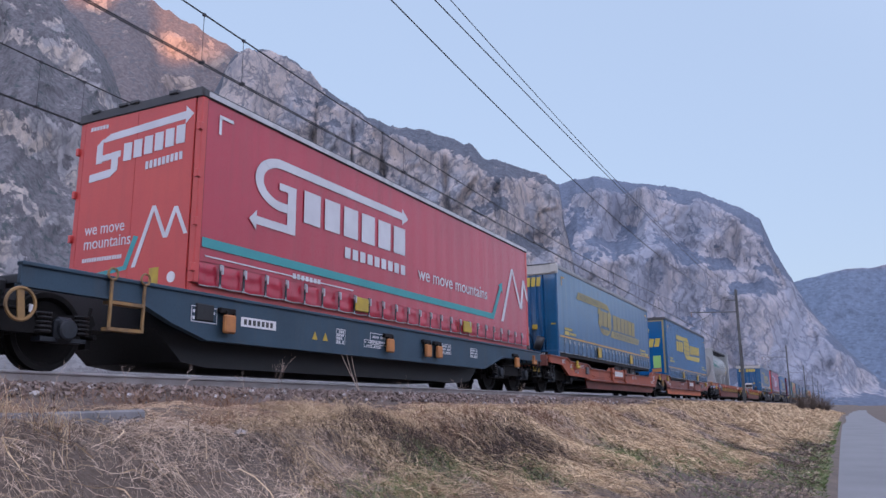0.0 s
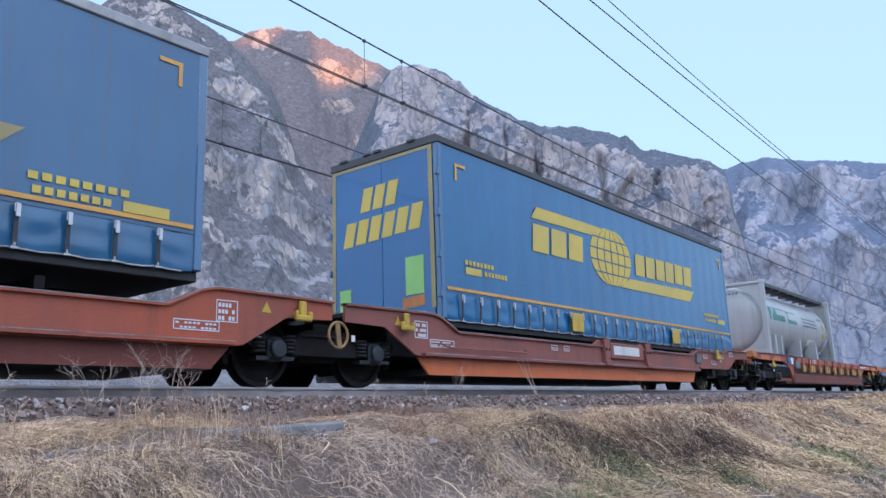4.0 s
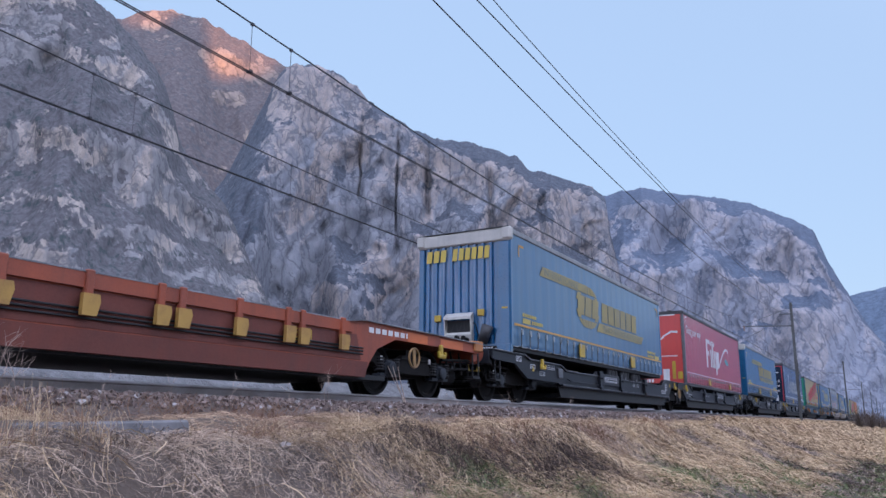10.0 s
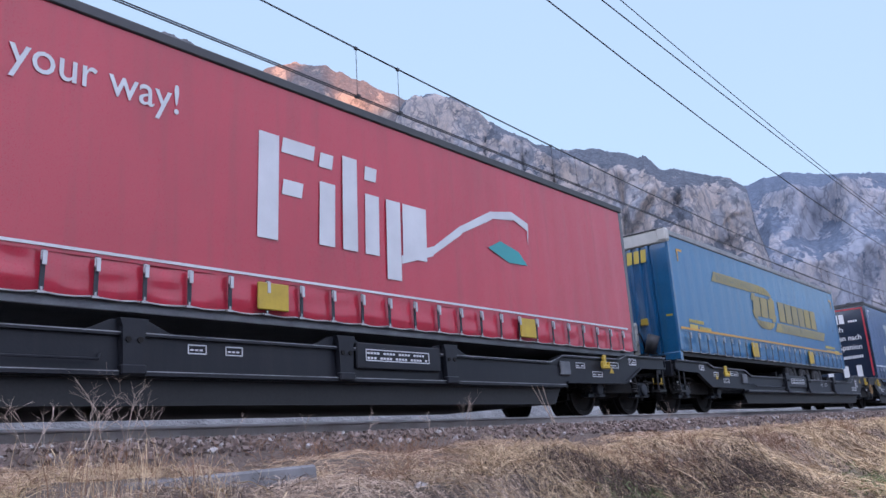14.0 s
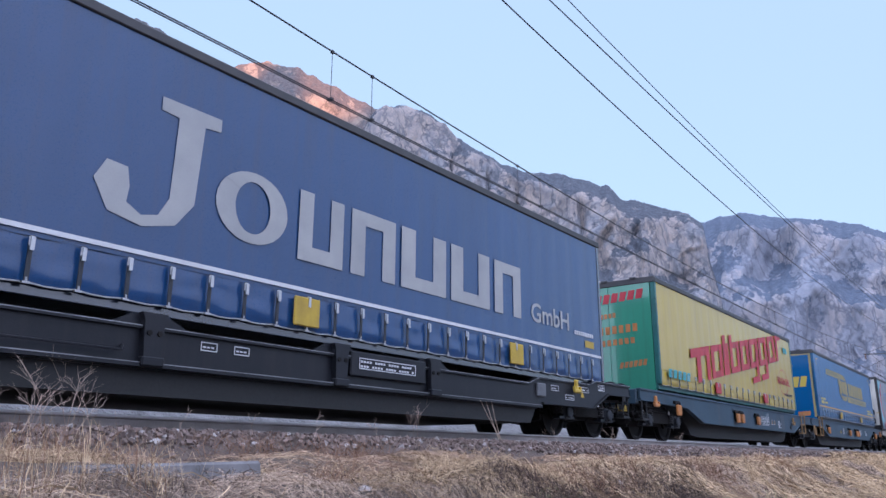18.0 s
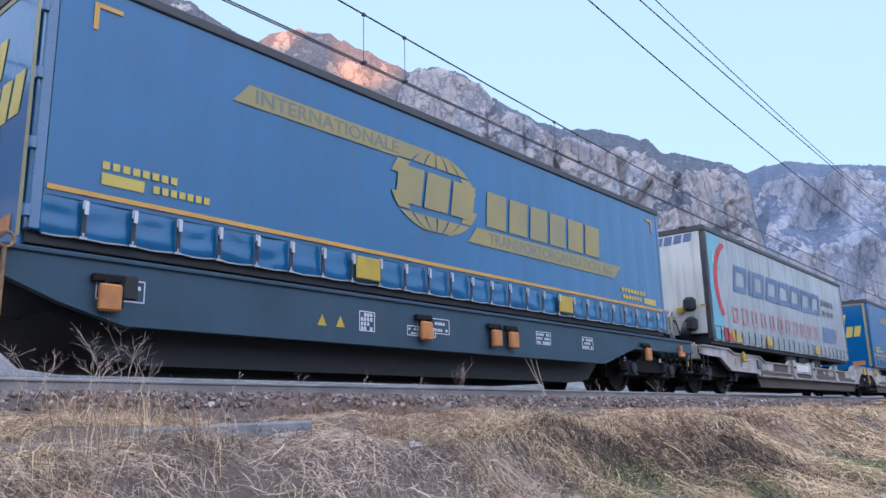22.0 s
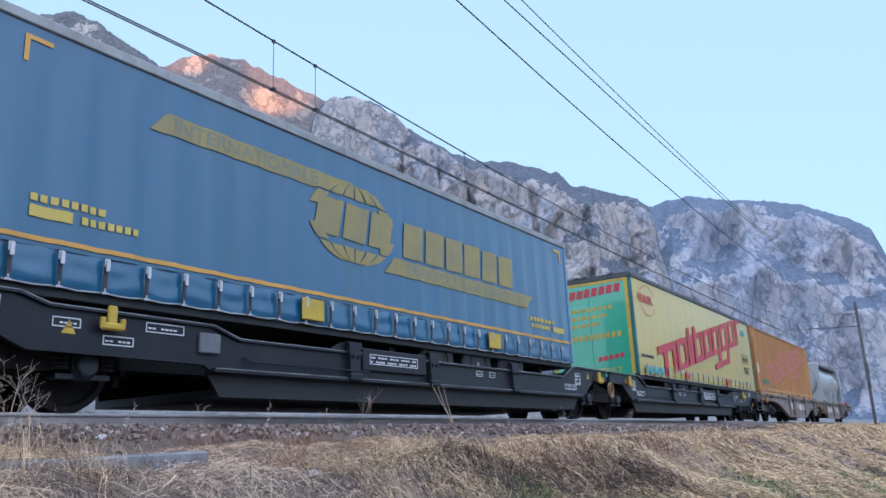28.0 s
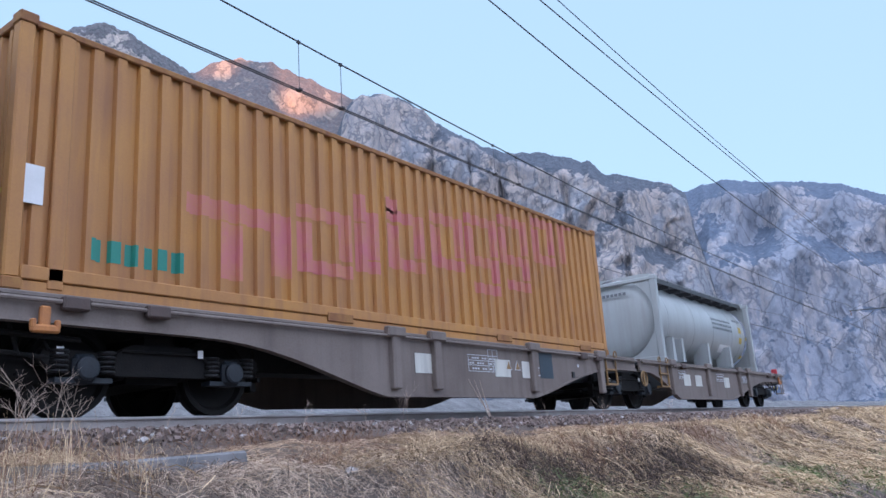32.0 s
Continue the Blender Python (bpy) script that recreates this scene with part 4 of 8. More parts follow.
    # blue loads and trailers: near-black puts the shaded gap into the frame's colour
    part("floor_frame", Build().soft_box(0.02, length - 0.02, SIDE + 0.06, -SIDE - 0.06, foot - 0.12, foot + 0.02, 0.01), post if post is not blue_steel and name != "semi_trailer" else surf_dark, thing)
    # leading end
    if ribs:
        def wave(u, z):
            k = (u % 0.2178) / 0.2178
            return (-0.02 + 0.05 * min(1.0, max(0.0, (abs(k - 0.5) - 0.17) / 0.10)), 1.10 - u, z)
        part("bulkhead", Build().grid(wave, spread(0, 1.96, 180), [0.16, height - 0.3]), ribbed_blue, thing, "ribbed blue front wall, dust and painted sky sheen in streaks")
        part("corner_panel", Build().soft_box(-0.03, 0.06, 1.10, 1.25, 0.06, height - 0.3, 0.02), end, thing)
        part("corner_panel", Build().soft_box(-0.03, 0.06, SIDE + 0.01, -0.86, 0.06, height - 0.3, 0.02), end, thing)
        part("header", Build().soft_box(-0.06, 0.12, SIDE - 0.02, -SIDE + 0.02, height - 0.30, height + 0.02, 0.03), header_cream, thing, "cream moulded header")
        for y in (SIDE + 0.08, -SIDE - 0.08):
            part("header_cap", Build().soft_box(-0.085, 0.13, y - 0.12, y + 0.12, height - 0.27, height + 0.035, 0.035), header_cream, thing)
        part("header_trim", Build().soft_box(-0.07, 0.10, SIDE, -SIDE, height + 0.02, height + 0.045, 0.008), rail_dark, thing, "dark rubber strip on the header")
        part("bumper_beam", Build().soft_box(-0.05, 0.10, SIDE, -SIDE, -0.05, 0.16, 0.015), end, thing)
    else:
        for u0, u1 in ((0.12, 1.27), (1.275, 2.42)):
            part("end_door", Build().soft_box(-0.012, 0.03, 1.27 - u1, 1.27 - u0, end_z, height - 0.13, 0.006), end, thing)
        b = Build().soft_box(-0.03, 0.1, SIDE - 0.01, -SIDE + 0.01, height - 0.13, height + 0.02, 0.012)
        part("end_header", b, rail, thing)
        for u in (0.35, 0.95, 1.2, 2.0):
            part("roof_catch", Build().soft_box(-0.06, 0.05, 1.27 - u - 0.09, 1.27 - u + 0.09, height - 0.01, height + 0.05, 0.012), rail_dark, thing)
        for z in (0.25, 0.9, 1.6, 2.3):
            for y in (SIDE, -SIDE):
                part("hinge", Build().soft_box(-0.05, 0.02, y - 0.03, y + 0.03, z, z + 0.12, 0.008), post, thing)
    return thing, length


def lashing_mark(thing, x, z, material):
    """The white angle mark in a curtain's upper corner."""
    b = Build()
    on_side(b, [(x, z), (x + 0.05, z), (x + 0.05, z + 0.25), (x + 0.3, z + 0.25), (x + 0.3, z + 0.3), (x, z + 0.3)], SIDE - 0.012)
    part("corner_mark", b, material, thing)


def first_red_load():
    thing, L = curtain_load("swap_body", "red curtain-sided swap body with white lettering and teal stripe", "swap body", 7.3, 20.47, 2.95, red_cloth, red_panel, rail_dark, red_panel, (4.0, 8.65), line=None)
    part("roof_edge", Build().box(0.1, L - 0.05, SIDE - 0.036, SIDE - 0.03, 2.84, 2.92), rail_white, thing, "pale roof edge")
    y = SIDE - 0.012
    b = Build()
    on_side(b, [(1.75, 2.22), (5.8, 2.22), (5.8, 2.12), (6.05, 2.28), (5.8, 2.46), (5.8, 2.37), (1.75, 2.37)], y)
    for q in band(disc(1.85, 1.94, 0.66, 0.43, 20, 90, 270), disc(1.85, 1.94, 0.47, 0.28, 20, 90, 270)):
        on_side(b, q, y)
    on_side(b, [(1.85, 1.51), (2.22, 1.51), (2.22, 1.66), (1.85, 1.66)], y)
    on_side(b, [(2.0, 1.18), (2.22, 1.18), (2.22, 1.98), (1.78, 1.98), (1.78, 1.86), (2.0, 1.86)], y - 0.002)
    on_side(b, [(1.25, 1.18), (2.1, 1.18), (2.1, 1.31), (1.25, 1.31), (1.25, 1.40), (1.08, 1.24), (1.25, 1.09)], y - 0.001)
    part("logo_mark", b, pale_print, thing, "white arrow mark")
    b = Build()
    slant_bars(b, 2.45, 6.05, 1.46, 2.02, 6, 0.0, 0.22, y, 0.02)
    slant_bars(b, 3.7, 6.0, 1.07, 1.27, 9, 0.0, 0.3, y)
    part_each("logo_block", b, pale_print, thing, "white blocks of the haulier's mark")
    b = Build()
    on_side(b, [(0.13, 0.62), (10.6, 0.62), (11.15, 1.45), (11.25, 1.35), (11.2, 1.66), (10.95, 1.56), (11.03, 1.52), (10.5, 0.76), (0.13, 0.76)], y)
    part("stripe", b, teal_print, thing, "teal stripe ending in an arrow")
    side_words("we move mountains", 0.42, pale_print, thing, 6.5, 1.08, 3.7, y, 0.002)
    b = Build()
    pts = [(11.1, 0.62), (11.93, 2.15), (12.5, 1.1), (12.78, 1.95), (13.05, 1.4)]
    for (ax, az), (cx, cz) in zip(pts, pts[1:]):
        on_side(b, [(ax, az), (ax + 0.16, az), (cx + 0.1, cz), (cx - 0.03, cz)] if cz > az else [(cx, cz), (cx + 0.12, cz), (ax + 0.1, az), (ax - 0.03, az)], y)
    part("logo_mark", b, pale_print, thing, "white mountain outline")
    b = Build()
    slant_bars(b, 2.2, 3.0, 0.47, 0.55, 7, 0, 0.3, y)
    on_side(b, [(0.2, 0.49), (4.0, 0.49), (4.0, 0.51), (0.2, 0.51)], y)
    part_each("small_print", b, pale_print, thing)
    lashing_mark(thing, 0.35, 2.35, pale_print)
    b = Build()
    end_shape(b, [(0.6, 2.43), (2.25, 2.52), (2.25, 2.45), (2.4, 2.58), (2.25, 2.72), (2.25, 2.64), (0.7, 2.55), (0.5, 2.45)])
    end_shape(b, [(0.42, 2.1), (0.55, 2.1), (0.55, 2.5), (0.42, 2.4)])
    end_shape(b, [(0.5, 2.12), (0.95, 2.15), (0.95, 2.25), (0.5, 2.22)])
    end_shape(b, [(0.30, 1.82), (0.75, 1.85), (0.9, 1.95), (0.9, 2.25), (0.76, 2.24), (0.76, 1.98), (0.3, 1.94)])
    end_bars(b, 1.02, 2.3, 2.06, 2.34, 6, 0, 0.2, -0.016, 0.12)
    end_bars(b, 1.5, 2.25, 1.86, 1.98, 9, 0, 0.3, -0.016, 0.06)
    end_bars(b, 0.25, 0.65, 2.66, 2.72, 6, 0, 0.3)
    part_each("logo_block", b, pale_print, thing, "white mark on the end doors")
    end_words("we move", 0.26, pale_print, thing, 0.3, 0.98, 0.85)
    end_words("mountains", 0.26, pale_print, thing, 0.3, 0.76, 1.0)
    b = Build()
    end_bars(b, 0.3, 1.15, 0.56, 0.62, 16, 0, 0.3)
    pts = [(1.35, 0.40), (1.72, 1.28), (1.95, 0.78), (2.15, 1.22), (2.34, 0.80)]
    for (a, az), (c, cz) in zip(pts, pts[1:]):
        end_shape(b, [(a, az), (a + 0.08, az), (c + 0.05, cz), (c - 0.02, cz)] if cz > az else [(c, cz), (c + 0.07, cz), (a + 0.05, az), (a - 0.02, az)])
    part("logo_mark", b, pale_print, thing)
    b = Build()
    end_shape(b, [(0.05, 0.26), (1.25, 0.38), (1.45, 0.85), (1.36, 0.88), (1.18, 0.44), (0.05, 0.32)])
    part("stripe", b, teal_print, thing)
    b = Build()
    end_shape(b, [(1.72, 0.08), (1.9, 0.08), (1.9, 0.36), (1.72, 0.36)])
    part("sticker", b, yellow_paint, thing, "yellow warning sticker")
    b = Build()
    end_shape(b, disc(2.15, 0.2, 0.08, 0.08, 16))
    end_shape(b, [(2.1, -0.1), (2.36, -0.1), (2.36, 0.0), (2.1, 0.0)])
    part("sticker", b, white_paint, thing, "white round sticker and plate")


def globe_side(thing, L, gold, y=SIDE - 0.012, old=True, s=2.35):
    """The haulier's mark: a long bar that runs into a globe of meridians, blocks for the letters and a lower bar; s is where the bar begins."""
    b = Build()
    if old:
        on_side(b, [(s, 2.05), (s + 2.75, 2.05), (s + 3.1, 2.17), (s + 3.6, 2.31), (s + 0.22, 2.31)], y)
        on_side(b, [(s + 4.35, 1.05), (s + 9.1, 1.05), (s + 9.4, 1.32), (s + 4.6, 1.32)], y)
    else:
        on_side(b, [(2.8, 2.06), (5.25, 2.10), (5.65, 2.33), (3.02, 2.31)], y)
        on_side(b, [(6.45, 1.09), (10.5, 1.12), (10.8, 1.42), (6.95, 1.33)], y)
    part_each("logo_bar", b, gold, thing)
    b = Build()
    cx, cz, rx, rz = (s + 3.62, 1.68, 1.04, 0.64) if old else (6.08, 1.72, 1.02, 0.66)
    n = 6
    for i in range(n):
        for j in range(5):
            u0, u1 = -0.98 + 1.96 * i / n + 0.02, -0.98 + 1.96 * (i + 1) / n - 0.02
            w0, w1 = -0.98 + 1.96 * j / 5 + 0.025, -0.98 + 1.96 * (j + 1) / 5 - 0.025
            if old and 0 < j < 4 and (0 < i < 5 or j == 2):
                continue
            pts = []
            for k, (ua, wa, ub, wb) in enumerate(((u0, w0, u1, w0), (u1, w0, u1, w1), (u1, w1, u0, w1), (u0, w1, u0, w0))):
                for f in (0.0, 0.33, 0.67):
                    u, w = ua + (ub - ua) * f, wa + (wb - wa) * f
                    pts.append((cx + rx * u * math.sqrt(max(0.02, 1 - w * w)), cz + rz * w))
            on_side(b, pts, y)
    part_each("globe_segment", b, gold, thing)
    b = Build()
    if old:
        slant_bars(b, s + 2.72, s + 4.55, 1.40, 1.97, 3, 0.10, 0.12, y - 0.003)
        slant_bars(b, s + 4.85, s + 8.62, 1.38, 1.98, 6, 0.05, 0.15, y)
    else:
        slant_bars(b, 2.8, 4.85, 1.41, 1.96, 3, 0.06, 0.15, y, 0.03)
        slant_bars(b, 7.28, 10.78, 1.46, 1.98, 6, 0.05, 0.15, y, 0.08)
    part_each("logo_block", b, gold, thing, "faded blocks of the haulier's mark")
    if old:
        side_words("INTERNATIONALE", 0.26, faint_print, thing, s + 0.3, 2.10, 2.5, y - 0.004, 0.004)
        side_words("TRANSPORTORGANISATION AG", 0.26, faint_print, thing, s + 4.9, 1.10, 4.1, y - 0.004, 0.004)
    b = Build()
    slant_bars(b, 0.65, 1.5, 0.86, 0.94, 8, 0, 0.3, y)
    slant_bars(b, 1.2, 1.9, 0.72, 0.80, 7, 0, 0.3, y)
    on_side(b, [(0.65, 0.7), (1.1, 0.7), (1.1, 0.82), (0.65, 0.82)], y)
    slant_bars(b, L - 2.0, L - 0.9, 0.82, 0.9, 8, 0, 0.3, y)
    on_side(b, [(L - 1.0, 0.66), (L - 0.45, 0.66), (L - 0.45, 0.78), (L - 1.0, 0.78)], y)
    slant_bars(b, L - 1.95, L - 1.1, 0.68, 0.76, 7, 0, 0.3, y)
    part_each("small_print", b, gold_print, thing)
    lashing_mark(thing, 0.45, 2.3, orange_line)
    b = Build()
    on_side(b, [(L - 0.65, 2.55), (L - 0.4, 2.55), (L - 0.4, 2.3), (L - 0.35, 2.3), (L - 0.35, 2.6), (L - 0.65, 2.6)], SIDE - 0.012)
    part("corner_mark", b, orange_line, thing)


def gladhand_panel(thing, rail=False):
    """Coupling box with its hood, hoses and sockets, spray flap and reflectors on a trailer's leading end."""
    far, near = 0.44, -0.30
    # a near-black box, not a hollow, gives the recess its shade
    part("coupling_recess", Build().box(-0.06, -0.02, near + 0.02, far - 0.02, 0.42, 0.76), surf_dark, thing, "dark box painted as the shaded recess behind the couplings")
    hood = Build().prism([(-0.05, 0.94), (-0.20, 0.84), (-0.21, 0.77), (-0.18, 0.77), (-0.05, 0.86)], near, far)
    part("hood", hood, header_cream, thing, "cream hood over the couplings")
    part("coupling_panel", Build().prism([(-0.03, 0.06), (-0.08, 0.05), (-0.17, 0.40), (-0.13, 0.46), (-0.03, 0.46)], near, far), header_cream, thing, "cream coupling panel")
    for y in (near, far - 0.03):
        part("cheek", Build().prism([(-0.03, 0.40), (-0.15, 0.40), (-0.19, 0.80), (-0.03, 0.90)], y, y + 0.03), header_cream, thing)
    for yy, zz in ((0.17, 0.27), (0.07, 0.33), (-0.03, 0.25), (-0.11, 0.32), (-0.19, 0.27)):
        x = -0.09 - 0.25 * (zz - 0.06)
        o = part("coupling", Build().tube((x - 0.07, yy, zz), (x + 0.01, yy, zz), 0.042, 10, 0.05), rubber, thing)
        part("cap", Build().soft_box(x - 0.085, x - 0.06, yy - 0.05, yy + 0.05, zz - 0.02, zz + 0.05, 0.01), steel_dark, o)
    for yy in (0.36, 0.14, -0.06):
        pts = [(-0.09 - 0.05 * math.sin(math.pi * a), yy - 0.16 * a, 0.70 - 0.22 * math.sin(math.pi * a)) for a in spread(0, 1, 7)]
        part("air_hose", Build().line(pts, 0.014, 6), rubber, thing)
    flap = Build().tube((-0.13, -0.58, 0.20), (-0.16, -0.74, 0.58), 0.125, 18, 0.135)
    part("spray_flap", flap, rail_dark, thing, "rolled grey rubber flap", smooth=True)
    part("air_hose", Build().line([(-0.08, near - 0.25 * a, 0.66 - 0.42 * a + 0.10 * math.sin(6 * a)) for a in spread(0, 1, 8)], 0.016, 6), steel_dark, thing)
    for yy, zz in ((0.70, 0.76), (-0.50, 0.84)):
        part("side_marker", Build().soft_box(-0.06, -0.02, yy - 0.09, yy + 0.09, zz, zz + 0.16, 0.01), yellow_paint, thing, "yellow reflector block")
    part("reflector", Build().soft_box(-0.05, -0.02, 0.85, 1.02, 0.36, 0.45, 0.008), red_plate, thing, "red reflector")
    part("side_marker", Build().box(-0.04, -0.03, -1.2, -1.05, 0.98, 1.02), yellow_paint, thing)
    number = part("number_panel", Build().soft_box(-0.075, -0.05, -0.92, -0.30, 0.0, 0.11, 0.006), steel_dark, thing, "dark panel with a row of pale bars")
    b = Build()
    end_bars(b, 1.64, 2.12, 0.03, 0.085, 7, 0, 0.3, -0.078)
    part_each("print_bar", b, pale_print, number)
    if rail:
        loop = [(0.32, 0.0), (0.32, 1.22), (0.28, 1.36), (0.18, 1.40), (0.07, 1.36), (0.03, 1.22), (0.03, 0.75), (0.10, 0.64), (0.32, 0.62)]
        loop = [(-0.22, y, z) for y, z in loop]
        part("grab_rail", Build().line(loop, 0.026, 8), lug_orange, thing, "rusty orange grab rail")


def trailer_wheels(thing, xs, z=-0.22):
    w = Build()
    w.lathe([(0, 0.0), (0.0, 0.2), (0.03, 0.27), (0.0, 0.3), (0.0, 0.46), (0.04, 0.5), (0.26, 0.5), (0.3, 0.46), (0.3, 0.0)], (0, 0, 0), (0, 1, 0), 24)
    tyre = w.mesh("wheel", rubber)
    hub = Build().lathe([(0.02, 0.26), (0.10, 0.24), (0.10, 0.1), (0.02, 0.09), (0.0, 0.0)], (0, -0.01, 0), (0, 1, 0), 18).mesh("rim", rail_grey)
    for x in xs:
        for side in (-1.16, 0.86):
            o = part("wheel", tyre, None, thing, at=pose(x, side, z))
            if side < 0:
                part("rim", hub, None, o)
    part("chassis", Build().box(5.0, 12.6, -0.45, -0.3, -0.32, -0.1).box(5.0, 12.6, 0.3, 0.45, -0.32, -0.1).box(6.6, 6.75, -1.1, 1.1, -0.5, -0.1).box(11.8, 11.9, -1.1, 1.1, -0.4, -0.1), steel_dark, thing)


def lay_on_folds(thing, hang):
    """Prints on a fluted curtain follow its folds."""
    for o in thing.children:
        if o.name.split(".")[0] not in ("logo_bar", "globe_segment", "logo_block", "letter", "small_print", "corner_mark", "stripe"):
            continue
        bm = bmesh.new()
        bm.from_mesh(o.data)
        bm.transform(o.matrix_basis)
        o.matrix_basis = pose(0, 0, 0)
        lo, hi = min(p.co.x for p in bm.verts), max(p.co.x for p in bm.verts)
        for x in np.arange(lo + 0.08, hi, 0.08):
            bmesh.ops.bisect_plane(bm, geom=bm.verts[:] + bm.edges[:] + bm.faces[:], plane_co=(float(x), 0, 0), plane_no=(1, 0, 0))
        for p in bm.verts:
            p.co.y += hang(p.co.x, p.co.z)[1] - SIDE
        bm.to_mesh(o.data)
        bm.free()


def blue_trailer(x0, x1, label, gold, side, height=2.93, folds=0.003, s=2.35):
    thing, L = curtain_load("semi_trailer", label, "trailer", x0, x1, height, side, blue_steel, rail_grey, blue_steel, (4.4, 9.35), line=orange_line, ribs=True, folds=folds, group="blue trailers of one haulier")
    globe_side(thing, L, gold, s=s)
    if folds > 0.01:
        lay_on_folds(thing, HANGS[x0])
    b = Build()
    end_bars(b, 0.23, 0.83, height - 0.68, height - 0.38, 3, 0.03, 0.25, -0.024, 0.0)
    end_bars(b, 0.97, 2.03, height - 0.68, height - 0.38, 6, 0.03, 0.25, -0.024, 0.0)
    part_each("logo_block", b, gold_print, thing, "yellow blocks of the haulier's mark")
    gladhand_panel(thing, folds > 0.01)
    trailer_wheels(thing, (7.9, 9.2, 10.5))
    return thing


def blue_swap_body(x0, x1, label, gold, side, old=True, height=2.93, s=2.12):
    thing, L = curtain_load("swap_body", label, "swap body", x0, x1, height, side, blue_panel, rail_dark, blue_steel, (4.05, 9.0), line=orange_line, group="blue swap bodies of one haulier")
    globe_side(thing, L, gold, old=old, s=s)
    b = Build()
    end_bars(b, 0.75, 1.65, height - 1.03, height - 0.60, 3, 0.1, 0.22, -0.016, 0.02)
    end_bars(b, 0.32, 2.2, height - 1.62, height - 1.18, 6, 0.1, 0.22, -0.016, 0.1)
    part_each("logo_block", b, gold_print, thing, "yellow blocks of the haulier's mark")
    b = Build()
    for u in (0.03, 2.35):
        end_shape(b, [(u, 0.1), (u + 0.09, 0.1), (u + 0.09, height - 0.2), (u, height - 0.2)], -0.014)
    end_shape(b, [(0.03, height - 0.2), (2.44, height - 0.2), (2.44, height - 0.14), (0.03, height - 0.14)], -0.014)
    part("end_frame", b, faded_gold, thing, "yellow reflective edging")
    b = Build()
    end_shape(b, [(1.72, 0.14), (2.2, 0.16), (2.2, 0.34), (1.72, 0.32)], -0.016)
    part("sticker", b, lug_orange, thing, "orange sticker")
    b = Build()
    end_shape(b, [(0.22, 0.2), (0.5, 0.2), (0.5, 0.62), (0.22, 0.62)], -0.016)
    if not old:
        end_shape(b, [(1.8, 0.36), (2.2, 0.36), (2.2, 1.0), (1.8, 1.0)], -0.016)
    part("sticker", b, lime_sticker if not old else white_paint, thing, "pale green sticker")
    return thing


def second_red_load():
    thing, L = curtain_load("swap_body", "red curtain-sided swap body with white slogan", "swap body", 114.4, 128.02, 3.1, red_cloth, red_panel, rail_dark, grey_steel, (4.35, 9.5))
    y = SIDE - 0.012
    side_words("Going your way!", 0.5, pale_print, thing, 0.36, 2.18, 2.98, y, 0.002)
    b = Build()
    for x_a, x_b, z_a, z_b in ((4.38, 4.68, 0.95, 2.3), (4.74, 5.25, 2.1, 2.3), (4.74, 5.05, 1.55, 1.75), (5.32, 5.58, 1.0, 1.85), (5.34, 5.56, 2.05, 2.25), (5.72, 5.98, 1.0, 2.3), (6.12, 6.38, 1.0, 1.85), (6.14, 6.36, 2.05, 2.25), (6.52, 6.80, 0.7, 1.85), (6.85, 7.35, 1.05, 1.85)):
        on_side(b, [(x_a, z_a), (x_b, z_a), (x_b + 0.03, z_b), (x_a + 0.03, z_b)], y)
    part_each("logo_block", b, pale_print, thing, "white blocks of the haulier's mark")
    b = Build()
    curve = [(6.82, 1.02), (7.5, 1.25), (8.2, 1.70), (9.0, 2.08), (9.6, 2.18), (10.05, 2.05), (10.0, 1.82)]
    for (ax, az), (cx, cz) in zip(curve, curve[1:]):
        on_side(b, [(ax, az - 0.07), (cx, cz - 0.09), (cx, cz + 0.06), (ax, az + 0.05)], y)
    part("logo_mark", b, pale_print, thing, "white swoosh")
    b = Build()
    on_side(b, [(8.85, 1.50), (9.4, 1.32), (9.94, 1.34), (9.7, 1.55), (9.2, 1.66)], y)
    part("logo_mark", b, teal_print, thing, "green leaf of the mark")
    b = Build()
    on_side(b, [(0.2, 0.47), (L - 0.3, 0.47), (L - 0.3, 0.5), (0.2, 0.5)], y)
    part("stripe", b, pale_print, thing)
    lashing_mark(thing, 0.3, 2.6, pale_print)
    b = Build()
    end_bars(b, 0.2, 1.0, 1.45, 2.02, 5, 0.04, 0.35, -0.016, 0.12)
    curve = [(1.0, 1.62), (1.35, 1.75), (1.7, 2.05), (2.0, 2.22), (2.28, 2.2)]
    for (a, az), (c, cz) in zip(curve, curve[1:]):
        end_shape(b, [(a, az - 0.03), (c, cz - 0.05), (c, cz + 0.05), (a, az + 0.03)], -0.016)
    part_each("logo_block", b, pale_print, thing, "white mark on the end doors")
    end_words("Going your way!", 0.2, pale_print, thing, 0.2, 2.62, 1.1)
    b = Build()
    end_shape(b, [(0.3, 2.92), (2.2, 2.92), (2.2, 2.99), (0.3, 2.99)], -0.018)
    part("reflector_strip", b, white_paint, thing)
    b = Build()
    end_shape(b, [(0.28, 0.05), (0.42, 0.05), (0.42, 0.75), (0.28, 0.75)], -0.016)
    end_shape(b, [(1.98, 0.2), (2.12, 0.2), (2.12, 0.95), (1.98, 0.95)], -0.016)
    end_shape(b, [(2.2, 0.2), (2.4, 0.2), (2.4, 0.5), (2.2, 0.5)], -0.016)
    part_each("reflector_strip", b, yellow_paint, thing, "yellow reflector strip")
    b = Build()
    end_shape(b, [(1.58, 0.1), (1.85, 0.1), (1.85, 0.62), (1.58, 0.62)], -0.016)
    end_bars(b, 1.0, 2.25, 1.15, 1.2, 20, 0, 0.3, -0.016)
    end_bars(b, 0.5, 1.2, 0.06, 0.2, 5, 0, 0.3, -0.016)
